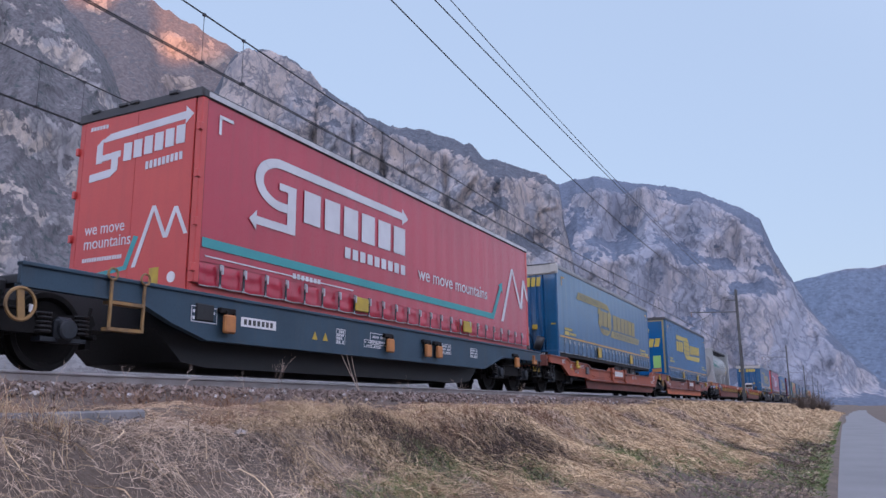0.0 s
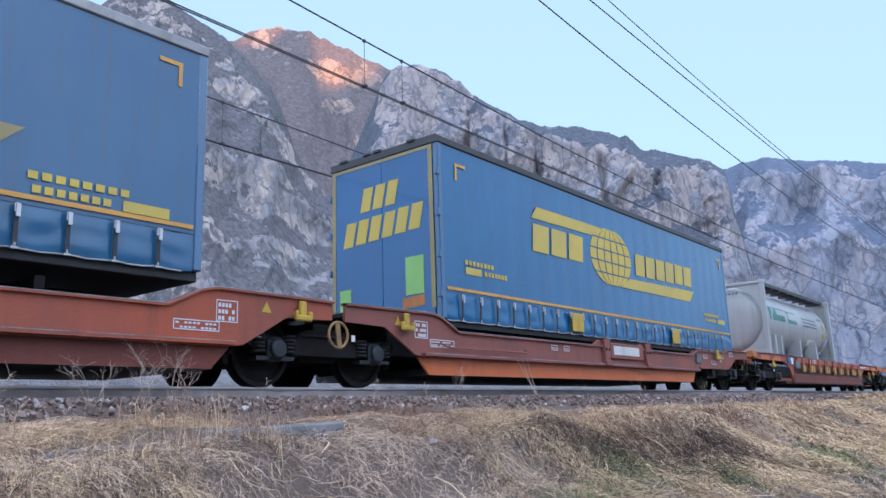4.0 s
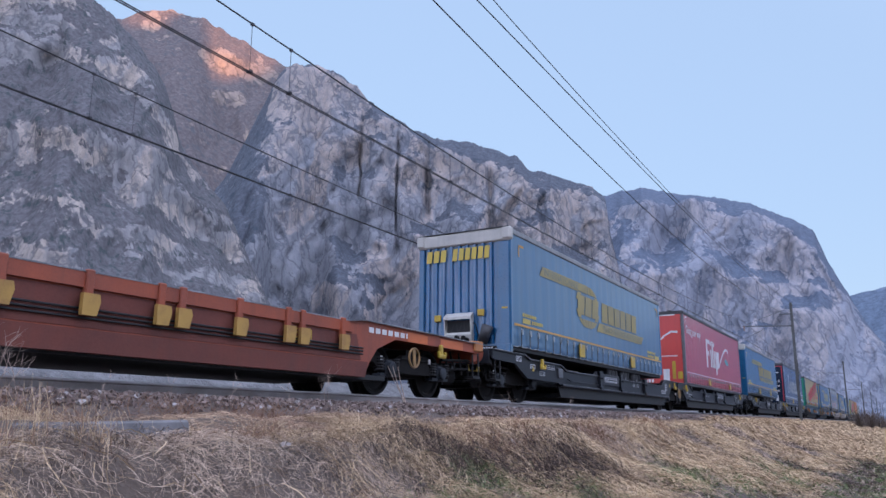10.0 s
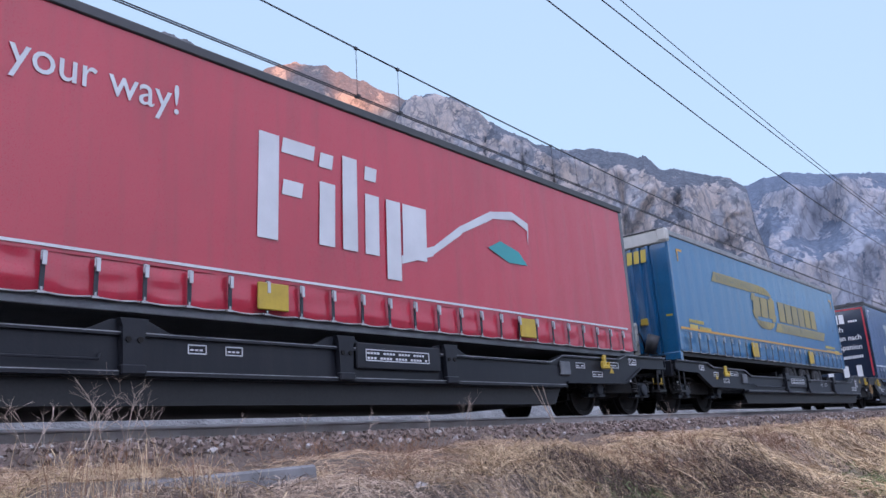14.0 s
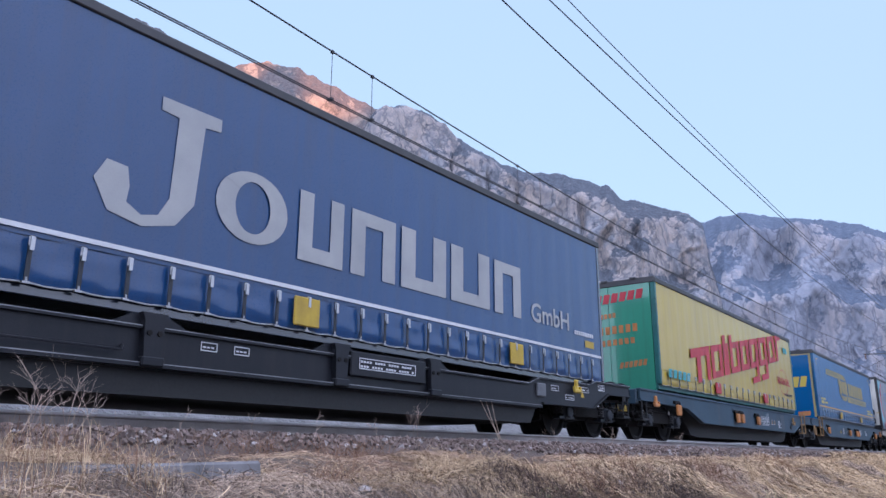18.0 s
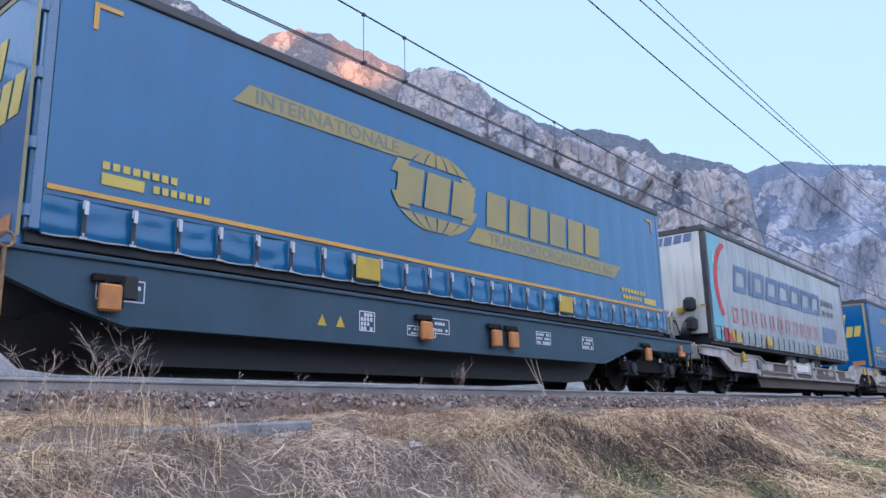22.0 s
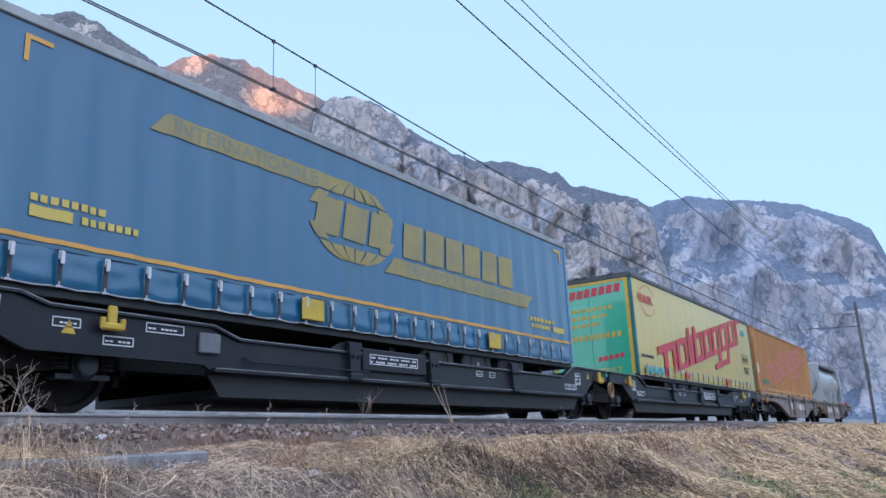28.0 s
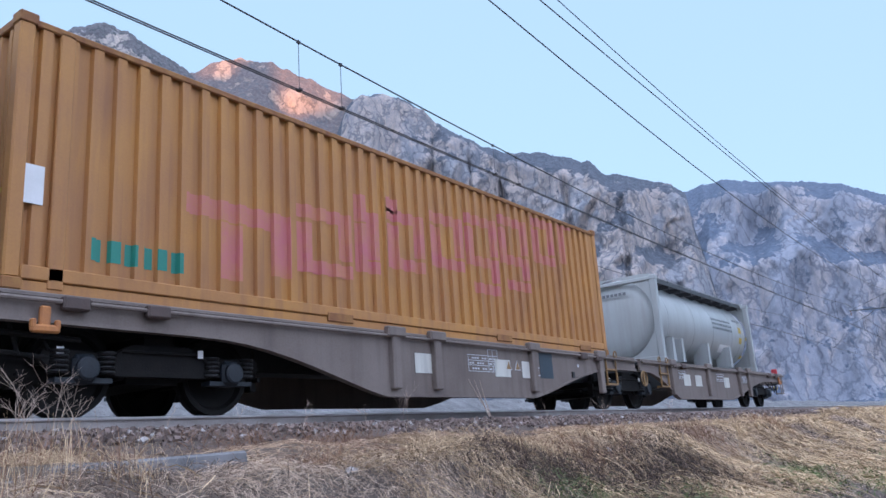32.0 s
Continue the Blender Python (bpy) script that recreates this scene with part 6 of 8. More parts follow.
def tank_container(x0, x1, H, label, lettered=True):
    L = x1 - x0
    enamel = surf("tank_enamel", (0.37, 0.39, 0.385), (0.30, 0.315, 0.31), 0.35, big=0.8, fine=50, bump=0.05, streak=0.35, streak_col=(0.22, 0.2, 0.17))
    thing = tagged(new("tank_container"), label, "tank container", "grey tank containers")
    MOVING.append((thing, x0, BASE))
    r, cz = 1.15, 1.24
    prof = [(0.10, 0.0), (0.11, 0.5), (0.14, 0.85), (0.20, 1.02), (0.32, 1.11), (0.5, r)]
    full = prof + [(L * 0.5, r)] + [(L - d, q) for d, q in prof[::-1]]
    part("barrel", Build().lathe(full, (0, 0, cz), (1, 0, 0), 48), enamel, thing, smooth=True)
    for x in (1.0, L * 0.36, L * 0.56, L * 0.78, L - 0.95):
        part("barrel_ring", Build().lathe([(x - 0.03, r - 0.01), (x - 0.02, r + 0.005), (x + 0.02, r + 0.005), (x + 0.03, r - 0.01)], (0, 0, cz), (1, 0, 0), 48), enamel, thing)
    for x in (0.0, L - 0.18):
        for y in (SIDE, -SIDE - 0.16):
            part("corner_post", Build().soft_box(x, x + 0.18, y, y + 0.16, 0.0, H, 0.02), enamel, thing)
            for z in (0.0, H - 0.12):
                part("corner_casting", Build().soft_box(x - 0.01, x + 0.19, y - 0.012, y + 0.172, z, z + 0.12, 0.012), enamel, thing)
        part("end_beam", Build().soft_box(x + 0.02, x + 0.16, SIDE + 0.16, -SIDE - 0.16, 0.0, 0.16, 0.015), enamel, thing)
        part("end_beam", Build().soft_box(x + 0.02, x + 0.16, SIDE + 0.16, -SIDE - 0.16, H - 0.12, H - 0.02, 0.015), enamel, thing)
        # plate with a round opening round the barrel's end
        b = Build()
        outer, inner = [], []
        for i in range(41):
            a = radians(360 * i / 40)
            inner.append((1.12 * math.cos(a), cz + 1.12 * math.sin(a)))
            s = 1.0 / max(abs(math.cos(a)) / 1.12, abs(math.sin(a)) / 1.14)
            outer.append((s * math.cos(a), cz + s * math.sin(a)))
        loops = [[(x + d, yy, zz) for yy, zz in ring[:40]] for ring, d in ((outer, 0.06), (inner, 0.06), (inner, 0.10), (outer, 0.10))]
        b.add(sum(loops, []), [(k * 40 + i, k * 40 + (i + 1) % 40, (k + 1) % 4 * 40 + (i + 1) % 40, (k + 1) % 4 * 40 + i) for k in range(4) for i in range(40)])
        part("end_plate", b, enamel, thing)
    part("bottom_rail", Build().soft_box(0.18, L - 0.18, -0.5, -0.35, -0.04, 0.10, 0.015), rail_dark, thing)
    part("bottom_rail", Build().soft_box(0.18, L - 0.18, 0.35, 0.5, -0.04, 0.10, 0.015), rail_dark, thing)
    for x in (0.95, 1.65, L * 0.45, L * 0.70):
        b = Build().prism([(x - 0.11, 0.05), (x + 0.11, 0.05), (x + 0.06, 0.7), (x - 0.06, 0.7)], SIDE + 0.06, -0.75)
        b.prism([(x - 0.11, 0.05), (x + 0.11, 0.05), (x + 0.06, 0.7), (x - 0.06, 0.7)], 0.75, -SIDE - 0.06)
        part_each("saddle", b, enamel, thing)
    walk_z = H - 0.03
    b = Build()
    for k in range(5):
        b.box(0.25, L - 0.25, -1.05 + 0.10 * k, -0.98 + 0.10 * k, walk_z - 0.03, walk_z)
    b.box(0.25, L - 0.25, -1.08, -1.05, walk_z - 0.09, walk_z + 0.01)
    part_each("walkway_slat", b, rail_dark, thing, "dark steel walkway bar")
    for i in range(9):
        x = 0.6 + i * (L - 1.2) / 8
        part("walkway_bracket", Build().soft_box(x - 0.03, x + 0.03, -1.08, -0.5, walk_z - 0.16, walk_z - 0.03, 0.01).tube((x, -1.06, walk_z - 0.2), (x, -1.06, walk_z + 0.05), 0.018, 6), rail_dark, thing)
    part("handrail", Build().tube((0.25, -1.06, walk_z + 0.05), (L - 0.25, -1.06, walk_z + 0.05), 0.018, 6), rail_grey, thing)
    for x in (L * 0.3, L * 0.62):
        part("manhole", Build().tube((x, 0, cz + r - 0.05), (x, 0, cz + r + 0.12), 0.3, 20), enamel, thing)

    def wrapped(x0_, x1_, z0, z1):
        """A printed patch on the round barrel."""
        b = Build()
        rr = r + 0.006

        def spot(x, z):
            dz = z - cz
            return (x, -math.sqrt(max(0.0, rr * rr - dz * dz)), z)
        return b.grid(spot, spread(x0_, x1_, 2), spread(z0, z1, 5))

    def patches(boxes, mat, lab=""):
        allp = Build()
        for q in boxes:
            g = wrapped(*q)
            allp.add(g.v, g.f)
        part_each("lettering_block", allp, mat, thing, lab)

    k = L / 8.5
    if lettered:
      patches([(0.76, 0.94, 1.22, 1.68), (0.94, 1.10, 1.44, 1.68)] + [(1.13 + 0.185 * i, 1.27 + 0.185 * i, 1.22, 1.44 + (0.18 if i in (1, 2) else 0.0)) for i in range(8)] +
              [(1.14, 2.70, 1.64, 1.68), (2.80, 3.16, 1.60, 1.66), (2.93, 3.03, 1.20, 1.60), (3.12, 3.98, 1.62, 1.66)] + [(3.06 + 0.14 * i, 3.16 + 0.14 * i, 1.22, 1.36) for i in range(7)], green_print, "green blocks of the haulier's mark")
    patches([((4.7 + 0.13 * i) * k, (4.79 + 0.13 * i) * k, 1.5 - 0.14 * j, 1.57 - 0.14 * j) for i in range(15) for j in range(3)] + [((7.0 + 0.13 * i) * k, (7.09 + 0.13 * i) * k, 1.62, 1.70) for i in range(7)], grey_steel, "small grey print")
    patches([(7.35 * k, 7.65 * k, 1.25, 1.45), (7.35 * k, 7.65 * k, 0.9, 1.1), (8.05 * k, 8.2 * k, 1.05, 1.15), (7.9 * k, 8.15 * k, 0.45, 0.55)], yellow_paint, "yellow hazard labels")
    patches([(5.45 * k, 6.45 * k, 0.55, 0.78)], white_paint, "white data plate")
    b = Build()
    for i in range(8):
        u = 0.75 + 0.12 * i
        b.box(0.018, 0.022, 1.27 - u - 0.09, 1.27 - u, H - 0.42, H - 0.34)
    part_each("small_print", b, grey_steel, thing)
    return thing


# ---- loads in their order ----
first_red_load()
blue_trailer(23.2, 36.78, "faded blue curtain-sided trailer with ribbed blue bulkhead", faded_gold, blue_fade, s=2.12)
blue_swap_body(41.2, 54.62, "clean blue curtain-sided swap body with yellow globe mark", gold_print, blue_cloth, False, 3.0)
tank_container(58.35, 67.15, 2.5, "grey tank container with green lettering and rooftop walkway")
blue_trailer(96.83, 110.4, "pale faded blue curtain-sided trailer with ribbed blue bulkhead", faded_gold, blue_fade, s=1.75)
second_red_load()
blue_trailer(130.15, 143.72, "blue curtain-sided trailer with ribbed bulkhead and dulled gold mark", faded_gold, blue_cloth, 3.0)
navy_load()
yellow_load(165.2, 178.6, "yellow curtain-sided swap body with green end doors", yellow_cloth, green_panel, red_plate, 2.87, False)
blue_swap_body(182.5, 196.0, "blue curtain-sided swap body with dulled gold globe mark", faded_gold, blue_cloth, True, 2.9)
white_trailer()
blue_swap_body(216.2, 229.9, "bright blue curtain-sided swap body with dark gold mark", faded_gold, blue_cloth, True, 2.9)
blue_trailer(232.2, 245.4, "fluted greyish blue curtain-sided trailer with ribbed blue bulkhead", worn_gold, blue_old, 2.85, 0.012, 1.95)
yellow_load(249.6, 263.25, "pale yellow curtain-sided trailer with green front wall", cream_cloth, green_deep, red_plate, 2.87, True)
corrugated_container()
tank_container(280.4, 288.9, 2.3, "plain grey tank container at the train's end", False)


# ---- wagons ----
orange_frame = surf("orange_frame", (0.36, 0.076, 0.028), (0.21, 0.062, 0.040), 0.65, big=1.2, fine=40, bump=0.15, streak=0.35, streak_col=(0.07, 0.04, 0.03))
orange_dull = surf("dulled_orange", (0.25, 0.075, 0.052), (0.17, 0.066, 0.052), 0.7, big=1.2, fine=40, bump=0.15, streak=0.4, streak_col=(0.07, 0.045, 0.038))
red_brown = surf("red_brown_paint", (0.165, 0.040, 0.024), (0.10, 0.030, 0.022), 0.7, big=1.5, fine=40, bump=0.15, streak=0.3, streak_col=(0.05, 0.035, 0.03))
buffer_paint = surf("buffer_paint", (0.016, 0.024, 0.033), (0.010, 0.014, 0.019), 0.45, big=4, fine=40, bump=0.12)
# pale edge lines: scuffs, with the gloss highlight put into the colour
edge_bright = surf("scuffed_lit_edge", (0.32, 0.33, 0.345), (0.06, 0.063, 0.068), 0.5, 0.3, big=2.5, fine=30, bump=0.1)
lug_ochre = surf("ochre_pads", (0.42, 0.25, 0.06), (0.26, 0.14, 0.05), 0.7, big=6, fine=60, bump=0.15, objrand=0.8)
orange_fresh = surf("orange_fresh", (0.56, 0.135, 0.03), (0.46, 0.11, 0.03), 0.5, big=2, fine=40, bump=0.08, streak=0.15)
patch_paint = surf("patch_paint", (0.024, 0.044, 0.064), (0.019, 0.034, 0.049), 0.5, big=1.4, fine=40, bump=0.1, streak=0.2)
black_frame = surf("black_frame", (0.010, 0.0118, 0.0165), (0.017, 0.0185, 0.023), 0.42, big=1.4, fine=40, bump=0.12, streak=0.2, streak_col=(0.04, 0.036, 0.034))
blue_frame = surf("blue_grey_frame", (0.0378, 0.0756, 0.1080), (0.0297, 0.0540, 0.0756), 0.55, big=1.4, fine=40, bump=0.12, streak=0.25, streak_col=(0.09, 0.08, 0.07))
for dull in (black_frame, blue_frame, steel_dark, wheel_steel):      # dull, dusty paint and grimy steel
    dull.node_tree.nodes["Principled BSDF"].inputs["Specular IOR Level"].default_value = 0.25
worn_frame = surf("worn_grey_frame", (0.44, 0.42, 0.39), (0.24, 0.195, 0.175), 0.75, big=1.6, fine=40, bump=0.2, streak=0.5, streak_col=(0.12, 0.09, 0.075))
worn_brown = surf("worn_brown_frame", (0.07, 0.048, 0.042), (0.11, 0.08, 0.07), 0.8, big=1.6, fine=40, bump=0.2, streak=0.4)
tan_frame = surf("tan_frame", (0.20, 0.165, 0.145), (0.14, 0.11, 0.095), 0.75, big=1.2, fine=40, bump=0.2, streak=0.45, streak_col=(0.07, 0.055, 0.045))
WY = -1.36           # near face of the wagons


def flip(poly, s):
    """A side outline for the half that runs towards s, kept anticlockwise."""
    p = [(x * s, z) for x, z in poly]
    return p if s > 0 else p[::-1]


def wheel_meshes():
    b = Build()
    for s in (-1, 1):
        b.lathe([(0.0, 0.08), (0.0, 0.14), (0.035, 0.16), (0.05, 0.36), (0.0, 0.40), (0.0, 0.46), (0.10, 0.462), (0.115, 0.49), (0.14, 0.49), (0.14, 0.40), (0.09, 0.36), (0.09, 0.14), (0.13, 0.1), (0.13, 0.08)],
                (0, s * 0.82, 0), (0, -s, 0), 32)
    b.tube((0, -1.02, 0), (0, 1.02, 0), 0.08, 14)
    wheel = b.mesh("wheelset", wheel_steel)
    f = Build()
    for s in (-1, 1):
        y0, y1 = s * 1.02 - 0.06, s * 1.02 + 0.06
        f.prism([(-1.35, 0.56), (-1.2, 0.44), (-0.55, 0.40), (0.55, 0.40), (1.2, 0.44), (1.35, 0.56), (1.3, 0.66), (0.6, 0.62), (0.35, 0.74), (-0.35, 0.74), (-0.6, 0.62), (-1.3, 0.66)], y0, y1)
    f.box(-0.18, 0.18, -1.0, 1.0, 0.5, 0.85).box(-1.36, -1.26, -0.95, 0.95, 0.5, 0.62).box(1.26, 1.36, -0.95, 0.95, 0.5, 0.62)
    f.tube((0, 0, 0.8), (0, 0, 0.98), 0.22, 16)
    frame_ = f.mesh("bogie_frame", steel_dark)
    a = Build().soft_box(-0.13, 0.13, -0.12, 0.12, -0.15, 0.15, 0.05).lathe([(0.0, 0.125), (0.035, 0.12), (0.05, 0.10), (0.055, 0.04), (0.055, 0.0)], (0, -0.12, 0), (0, -1, 0), 20).box(-0.30, 0.30, -0.08, 0.08, -0.14, -0.09)
    box_ = a.mesh("axlebox", surf("axlebox_paint", (0.013, 0.019, 0.027), (0.008, 0.011, 0.015), 0.6, big=5, fine=40, bump=0.15))
    sp = Build()
    for k in range(5):
        sp.ring((0, 0, 0.03 + 0.05 * k), (0, 0, 1), 0.085, 0.02, 16, 6)
    spring = sp.mesh("spring", surf("spring_steel", (0.016, 0.016, 0.018), (0.010, 0.0095, 0.0095), 0.6, 0.2, bump=0.1))
    sh = Build().soft_box(-0.05, 0.05, -0.9, 0.9, -0.12, 0.12, 0.02).mesh("brake_block", steel_dark)
    hg = Build()
    for y in (-0.78, 0.78):
        hg.box(-0.04, 0.04, y - 0.06, y + 0.06, -0.16, 0.12).tube((0, y, 0.1), (0.05, y, 0.36), 0.022, 6)
    hg.tube((0, -0.95, -0.02), (0, 0.95, -0.02), 0.03, 8)
    rod = Build().tube((-1.6, -0.55, 0.42), (1.6, -0.55, 0.36), 0.025, 8).tube((-1.5, 0.35, 0.40), (1.5, 0.35, 0.40), 0.025, 8).box(-0.32, 0.32, -0.9, 0.9, 0.34, 0.52)
    rod.tube((-0.5, -1.10, 0.66), (0.5, -1.10, 0.66), 0.018, 6).tube((-0.5, -1.10, 0.66), (-0.62, -1.08, 0.5), 0.018, 6).tube((0.5, -1.10, 0.66), (0.62, -1.08, 0.5), 0.018, 6)
    return wheel, frame_, box_, spring, sh, hg.mesh("brake_hanger", steel_dark), rod.mesh("brake_rod", steel_dark)


GEAR = wheel_meshes()


def bogie(wagon, cx):
    """Two wheelsets in a sprung frame."""
    o = part("bogie_frame", GEAR[1], None, wagon, at=pose(cx, 0, 0))
    for dx in (-0.9, 0.9):
        w = part("wheelset", GEAR[0], None, wagon, at=pose(cx + dx, 0, 0.46))
        WHEELS.append((w, cx + dx))
        for s in (-1, 1):
            part("axlebox", GEAR[2], None, o, at=pose(dx, s * 1.04, 0.46, 0, 0, 0 if s < 0 else 180))
            for k in (-0.25, 0.25):
                part("spring", GEAR[3], None, o, at=pose(dx + k, s * 1.06, 0.40))
        part("brake_block", GEAR[4], None, o, at=pose(dx * 0.42, 0, 0.5))
        part("brake_hanger", GEAR[5], None, o, at=pose(dx * 1.62, 0, 0.44))
    part("brake_rod", GEAR[6], None, o)
    for x, y, z in ((0.42, -1.13, 0.62), (-1.2, -1.12, 0.58)):
        part("inspection_tag", Build().box(x, x + 0.07, y - 0.01, y, z, z + 0.09), white_paint, o, "small white inspection tag")


def buffers(wagon, x, s, material):
    """End beam with side buffers, hook and hoses."""
    part("end_beam", Build().soft_box(min(x, x - s * 0.16), max(x, x - s * 0.16), -1.25, 1.25, 0.78, 1.12, 0.02), material, wagon)
    for y in (-0.875, 0.875):
        b = Build().tube((x, y, 1.02), (x + s * 0.34, y, 1.02), 0.145, 18).tube((x + s * 0.32, y, 1.02), (x + s * 0.52, y, 1.02), 0.115, 18).tube((x + s * 0.30, y, 1.02), (x + s * 0.34, y, 1.02), 0.16, 18)
        b.lathe([(0.0, 0.0), (0.0, 0.12), (0.02, 0.24), (0.05, 0.24), (0.06, 0.0)], (x + s * 0.52, y, 1.02), (s, 0, 0), 20)
        part("buffer", b, buffer_paint if material not in (orange_frame, orange_dull) else orange_frame, wagon)
    part("draw_hook", Build().soft_box(min(x, x + s * 0.4), max(x, x + s * 0.4), -0.06, 0.06, 0.96, 1.08, 0.02).ring((x + s * 0.48, 0, 0.98), (0, 1, 0), 0.09, 0.03, 14, 6), steel_dark, wagon)
    for y in (-0.4, 0.4):
        b = Build()
        pts = [(0, 0.85), (0.18, 0.62), (0.34, 0.5), (0.5, 0.58)]
        for (a, az), (c, cz) in zip(pts, pts[1:]):
            b.tube((x + s * a, y, az), (x + s * c, y, cz), 0.03, 8)
        part("air_hose", b, rubber, wagon)
    part("shunter_step", Build().box(min(x - s * 0.1, x - s * 0.4), max(x - s * 0.1, x - s * 0.4), WY, WY + 0.22, 0.42, 0.46).tube((x - s * 0.12, WY + 0.03, 0.44), (x - s * 0.12, WY + 0.03, 0.9), 0.018, 6).tube((x - s * 0.38, WY + 0.03, 0.44), (x - s * 0.38, WY + 0.03, 0.9), 0.018, 6), surf_dark if material is not tan_frame else material, wagon, "step below the end beam")
    part("air_tank", Build().lathe([(0, 0.0), (0.02, 0.12), (0.07, 0.17), (0.93, 0.17), (0.98, 0.12), (1.0, 0.0)], (x - s * 0.25, -0.72, 0.46), (-s, 0, 0), 20), steel_dark, wagon)
    b = Build()
    for k in range(4):
        b.tube((x - s * (0.1 + 0.28 * k), -1.05 + 0.05 * k, 0.95), (x - s * (0.16 + 0.28 * k), -1.1, 0.42 + 0.07 * k), 0.022, 6)
    b.tube((x - s * 0.05, -1.12, 0.80), (x - s * 1.3, -1.12, 0.74), 0.03, 8).tube((x - s * 0.2, -1.12, 0.62), (x - s * 1.2, -1.05, 0.55), 0.025, 8)
    part("brake_rigging", b, steel_dark, wagon)
    b = Build()
    for p, q in (((0.0, 0.72), (0.0, 0.62)), ((0.0, 0.62), (0.45, 0.62)), ((0.45, 0.62), (0.5, 0.74))):
        b.tube((x + s * p[0], -1.0, p[1]), (x + s * q[0], -1.0, q[1]), 0.015, 6)
    part("grab_handle", b, yellow_paint, wagon)


def plate(wagon, x, z, w, h, lines, material=None, ground=None, y=WY):
    """A framed data panel with unreadable lines."""
    b = Build()
    t = 0.012
    for q in ((x, x + w, z, z + t), (x, x + w, z + h - t, z + h), (x, x + t, z, z + h), (x + w - t, x + w, z, z + h)):
        b.box(q[0], q[1], y - 0.006, y - 0.002, q[2], q[3])
    for k in range(lines):
        zz = z + h * (k + 0.6) / (lines + 0.4)
        n = max(2, int(w / 0.06))
        for i in range(n):
            if (i * 7 + k * 3 + int(x * 10)) % 5:
                b.box(x + 0.03 + (w - 0.06) * i / n, x + 0.03 + (w - 0.06) * (i + 0.7) / n, y - 0.006, y - 0.002, zz - h * 0.09, zz + h * 0.09)
    part("data_panel", b, material or pale_print, wagon)
    if ground:
        part("panel_ground", Build().box(x - 0.02, x + w + 0.02, y - 0.002, y + 0.0, z - 0.02, z + h + 0.02), ground, wagon)


def lug(wagon, x, z=0.62, material=None):
    """A folding pin bracket with its hanging pad."""
    o = part("pin_bracket", Build().soft_box(x - 0.16, x + 0.16, WY - 0.05, WY + 0.02, z + 0.26, z + 0.34, 0.01).soft_box(x - 0.05, x - 0.01, WY - 0.07, WY, z + 0.02, z + 0.3, 0.008).soft_box(x + 0.10, x + 0.14, WY - 0.07, WY, z + 0.02, z + 0.3, 0.008), steel_dark, wagon)
    part("pad", Build().soft_box(x - 0.11, x + 0.11, WY - 0.11, WY - 0.03, z - 0.02, z + 0.24, 0.02), material or lug_orange, o, "orange swing pad")


def rope_hook(wagon, x, z, material=None):
    """A cast rope hook below the sill."""
    b = Build().soft_box(x - 0.05, x + 0.05, WY - 0.07, WY - 0.01, z, z + 0.2, 0.015).soft_box(x - 0.14, x + 0.14, WY - 0.09, WY - 0.03, z - 0.06, z + 0.02, 0.02)
    b.soft_box(x - 0.14, x - 0.09, WY - 0.09, WY - 0.03, z - 0.02, z + 0.07, 0.012).soft_box(x + 0.09, x + 0.14, WY - 0.09, WY - 0.03, z - 0.02, z + 0.07, 0.012)
    part("rope_hook", b, material or yellow_paint, wagon, "painted rope hook")


def hand_wheel(wagon, x, z):
    b = Build().ring((x, WY - 0.06, z), (0, 1, 0), 0.17, 0.020, 24, 6)
    o = part("brake_wheel", b, ochre_steel, wagon, "ochre parking brake wheel")
    part("spoke", Build().add([(x - 0.06, WY - 0.07, z + 0.15), (x + 0.02, WY - 0.07, z + 0.16), (x + 0.06, WY - 0.07, z - 0.15), (x - 0.02, WY - 0.07, z - 0.16), (x - 0.06, WY - 0.05, z + 0.15), (x + 0.02, WY - 0.05, z + 0.16), (x + 0.06, WY - 0.05, z - 0.15), (x - 0.02, WY - 0.05, z - 0.16)],
         [(0, 1, 2, 3), (7, 6, 5, 4), (0, 4, 5, 1), (1, 5, 6, 2), (2, 6, 7, 3), (3, 7, 4, 0)]), ochre_steel, o)


def edge_strip(points, thick, y0, y1):
    """A flat bar that follows a line in x and z."""
    b = Build()
    for (xa, za), (xb, zb) in zip(points, points[1:]):
        if xa > xb:
            xa, za, xb, zb = xb, zb, xa, za
        b.prism([(xa, za - thick), (xb, zb - thick), (xb, zb), (xa, za)], y0, y1)
    return b


def clamp(wagon, x, material, top=1.01):
    """An upright bracket over the side, with its foot on the lower flange."""
    o = part("bracket", Build().prism([(x - 0.10, 0.52), (x + 0.10, 0.52), (x + 0.12, top - 0.08), (x + 0.15, top), (x - 0.15, top), (x - 0.12, top - 0.08)], WY - 0.06, WY + 0.03), material, wagon)
    part("bracket_foot", Build().soft_box(x - 0.13, x + 0.13, WY - 0.09, WY, 0.46, 0.56, 0.015), material, o)
    part("pin", Build().tube((x - 0.06, WY - 0.075, 0.80), (x - 0.06, WY - 0.055, 0.80), 0.03, 8).tube((x + 0.06, WY - 0.075, 0.80), (x + 0.06, WY - 0.055, 0.80), 0.03, 8), steel_dark, o)


def warning(wagon, x, z, material=None, y=WY):
    """A yellow warning triangle."""
    part("warning_mark", Build().add([(x, y - 0.006, z), (x + 0.15, y - 0.006, z), (x + 0.075, y - 0.006, z + 0.14), (x, y + 0.0, z), (x + 0.15, y + 0.0, z), (x + 0.075, y + 0.0, z + 0.14)],
         [(0, 1, 2), (5, 4, 3), (0, 3, 4, 1), (1, 4, 5, 2), (2, 5, 3, 0)]), material or yellow_paint, wagon, "yellow warning triangle")


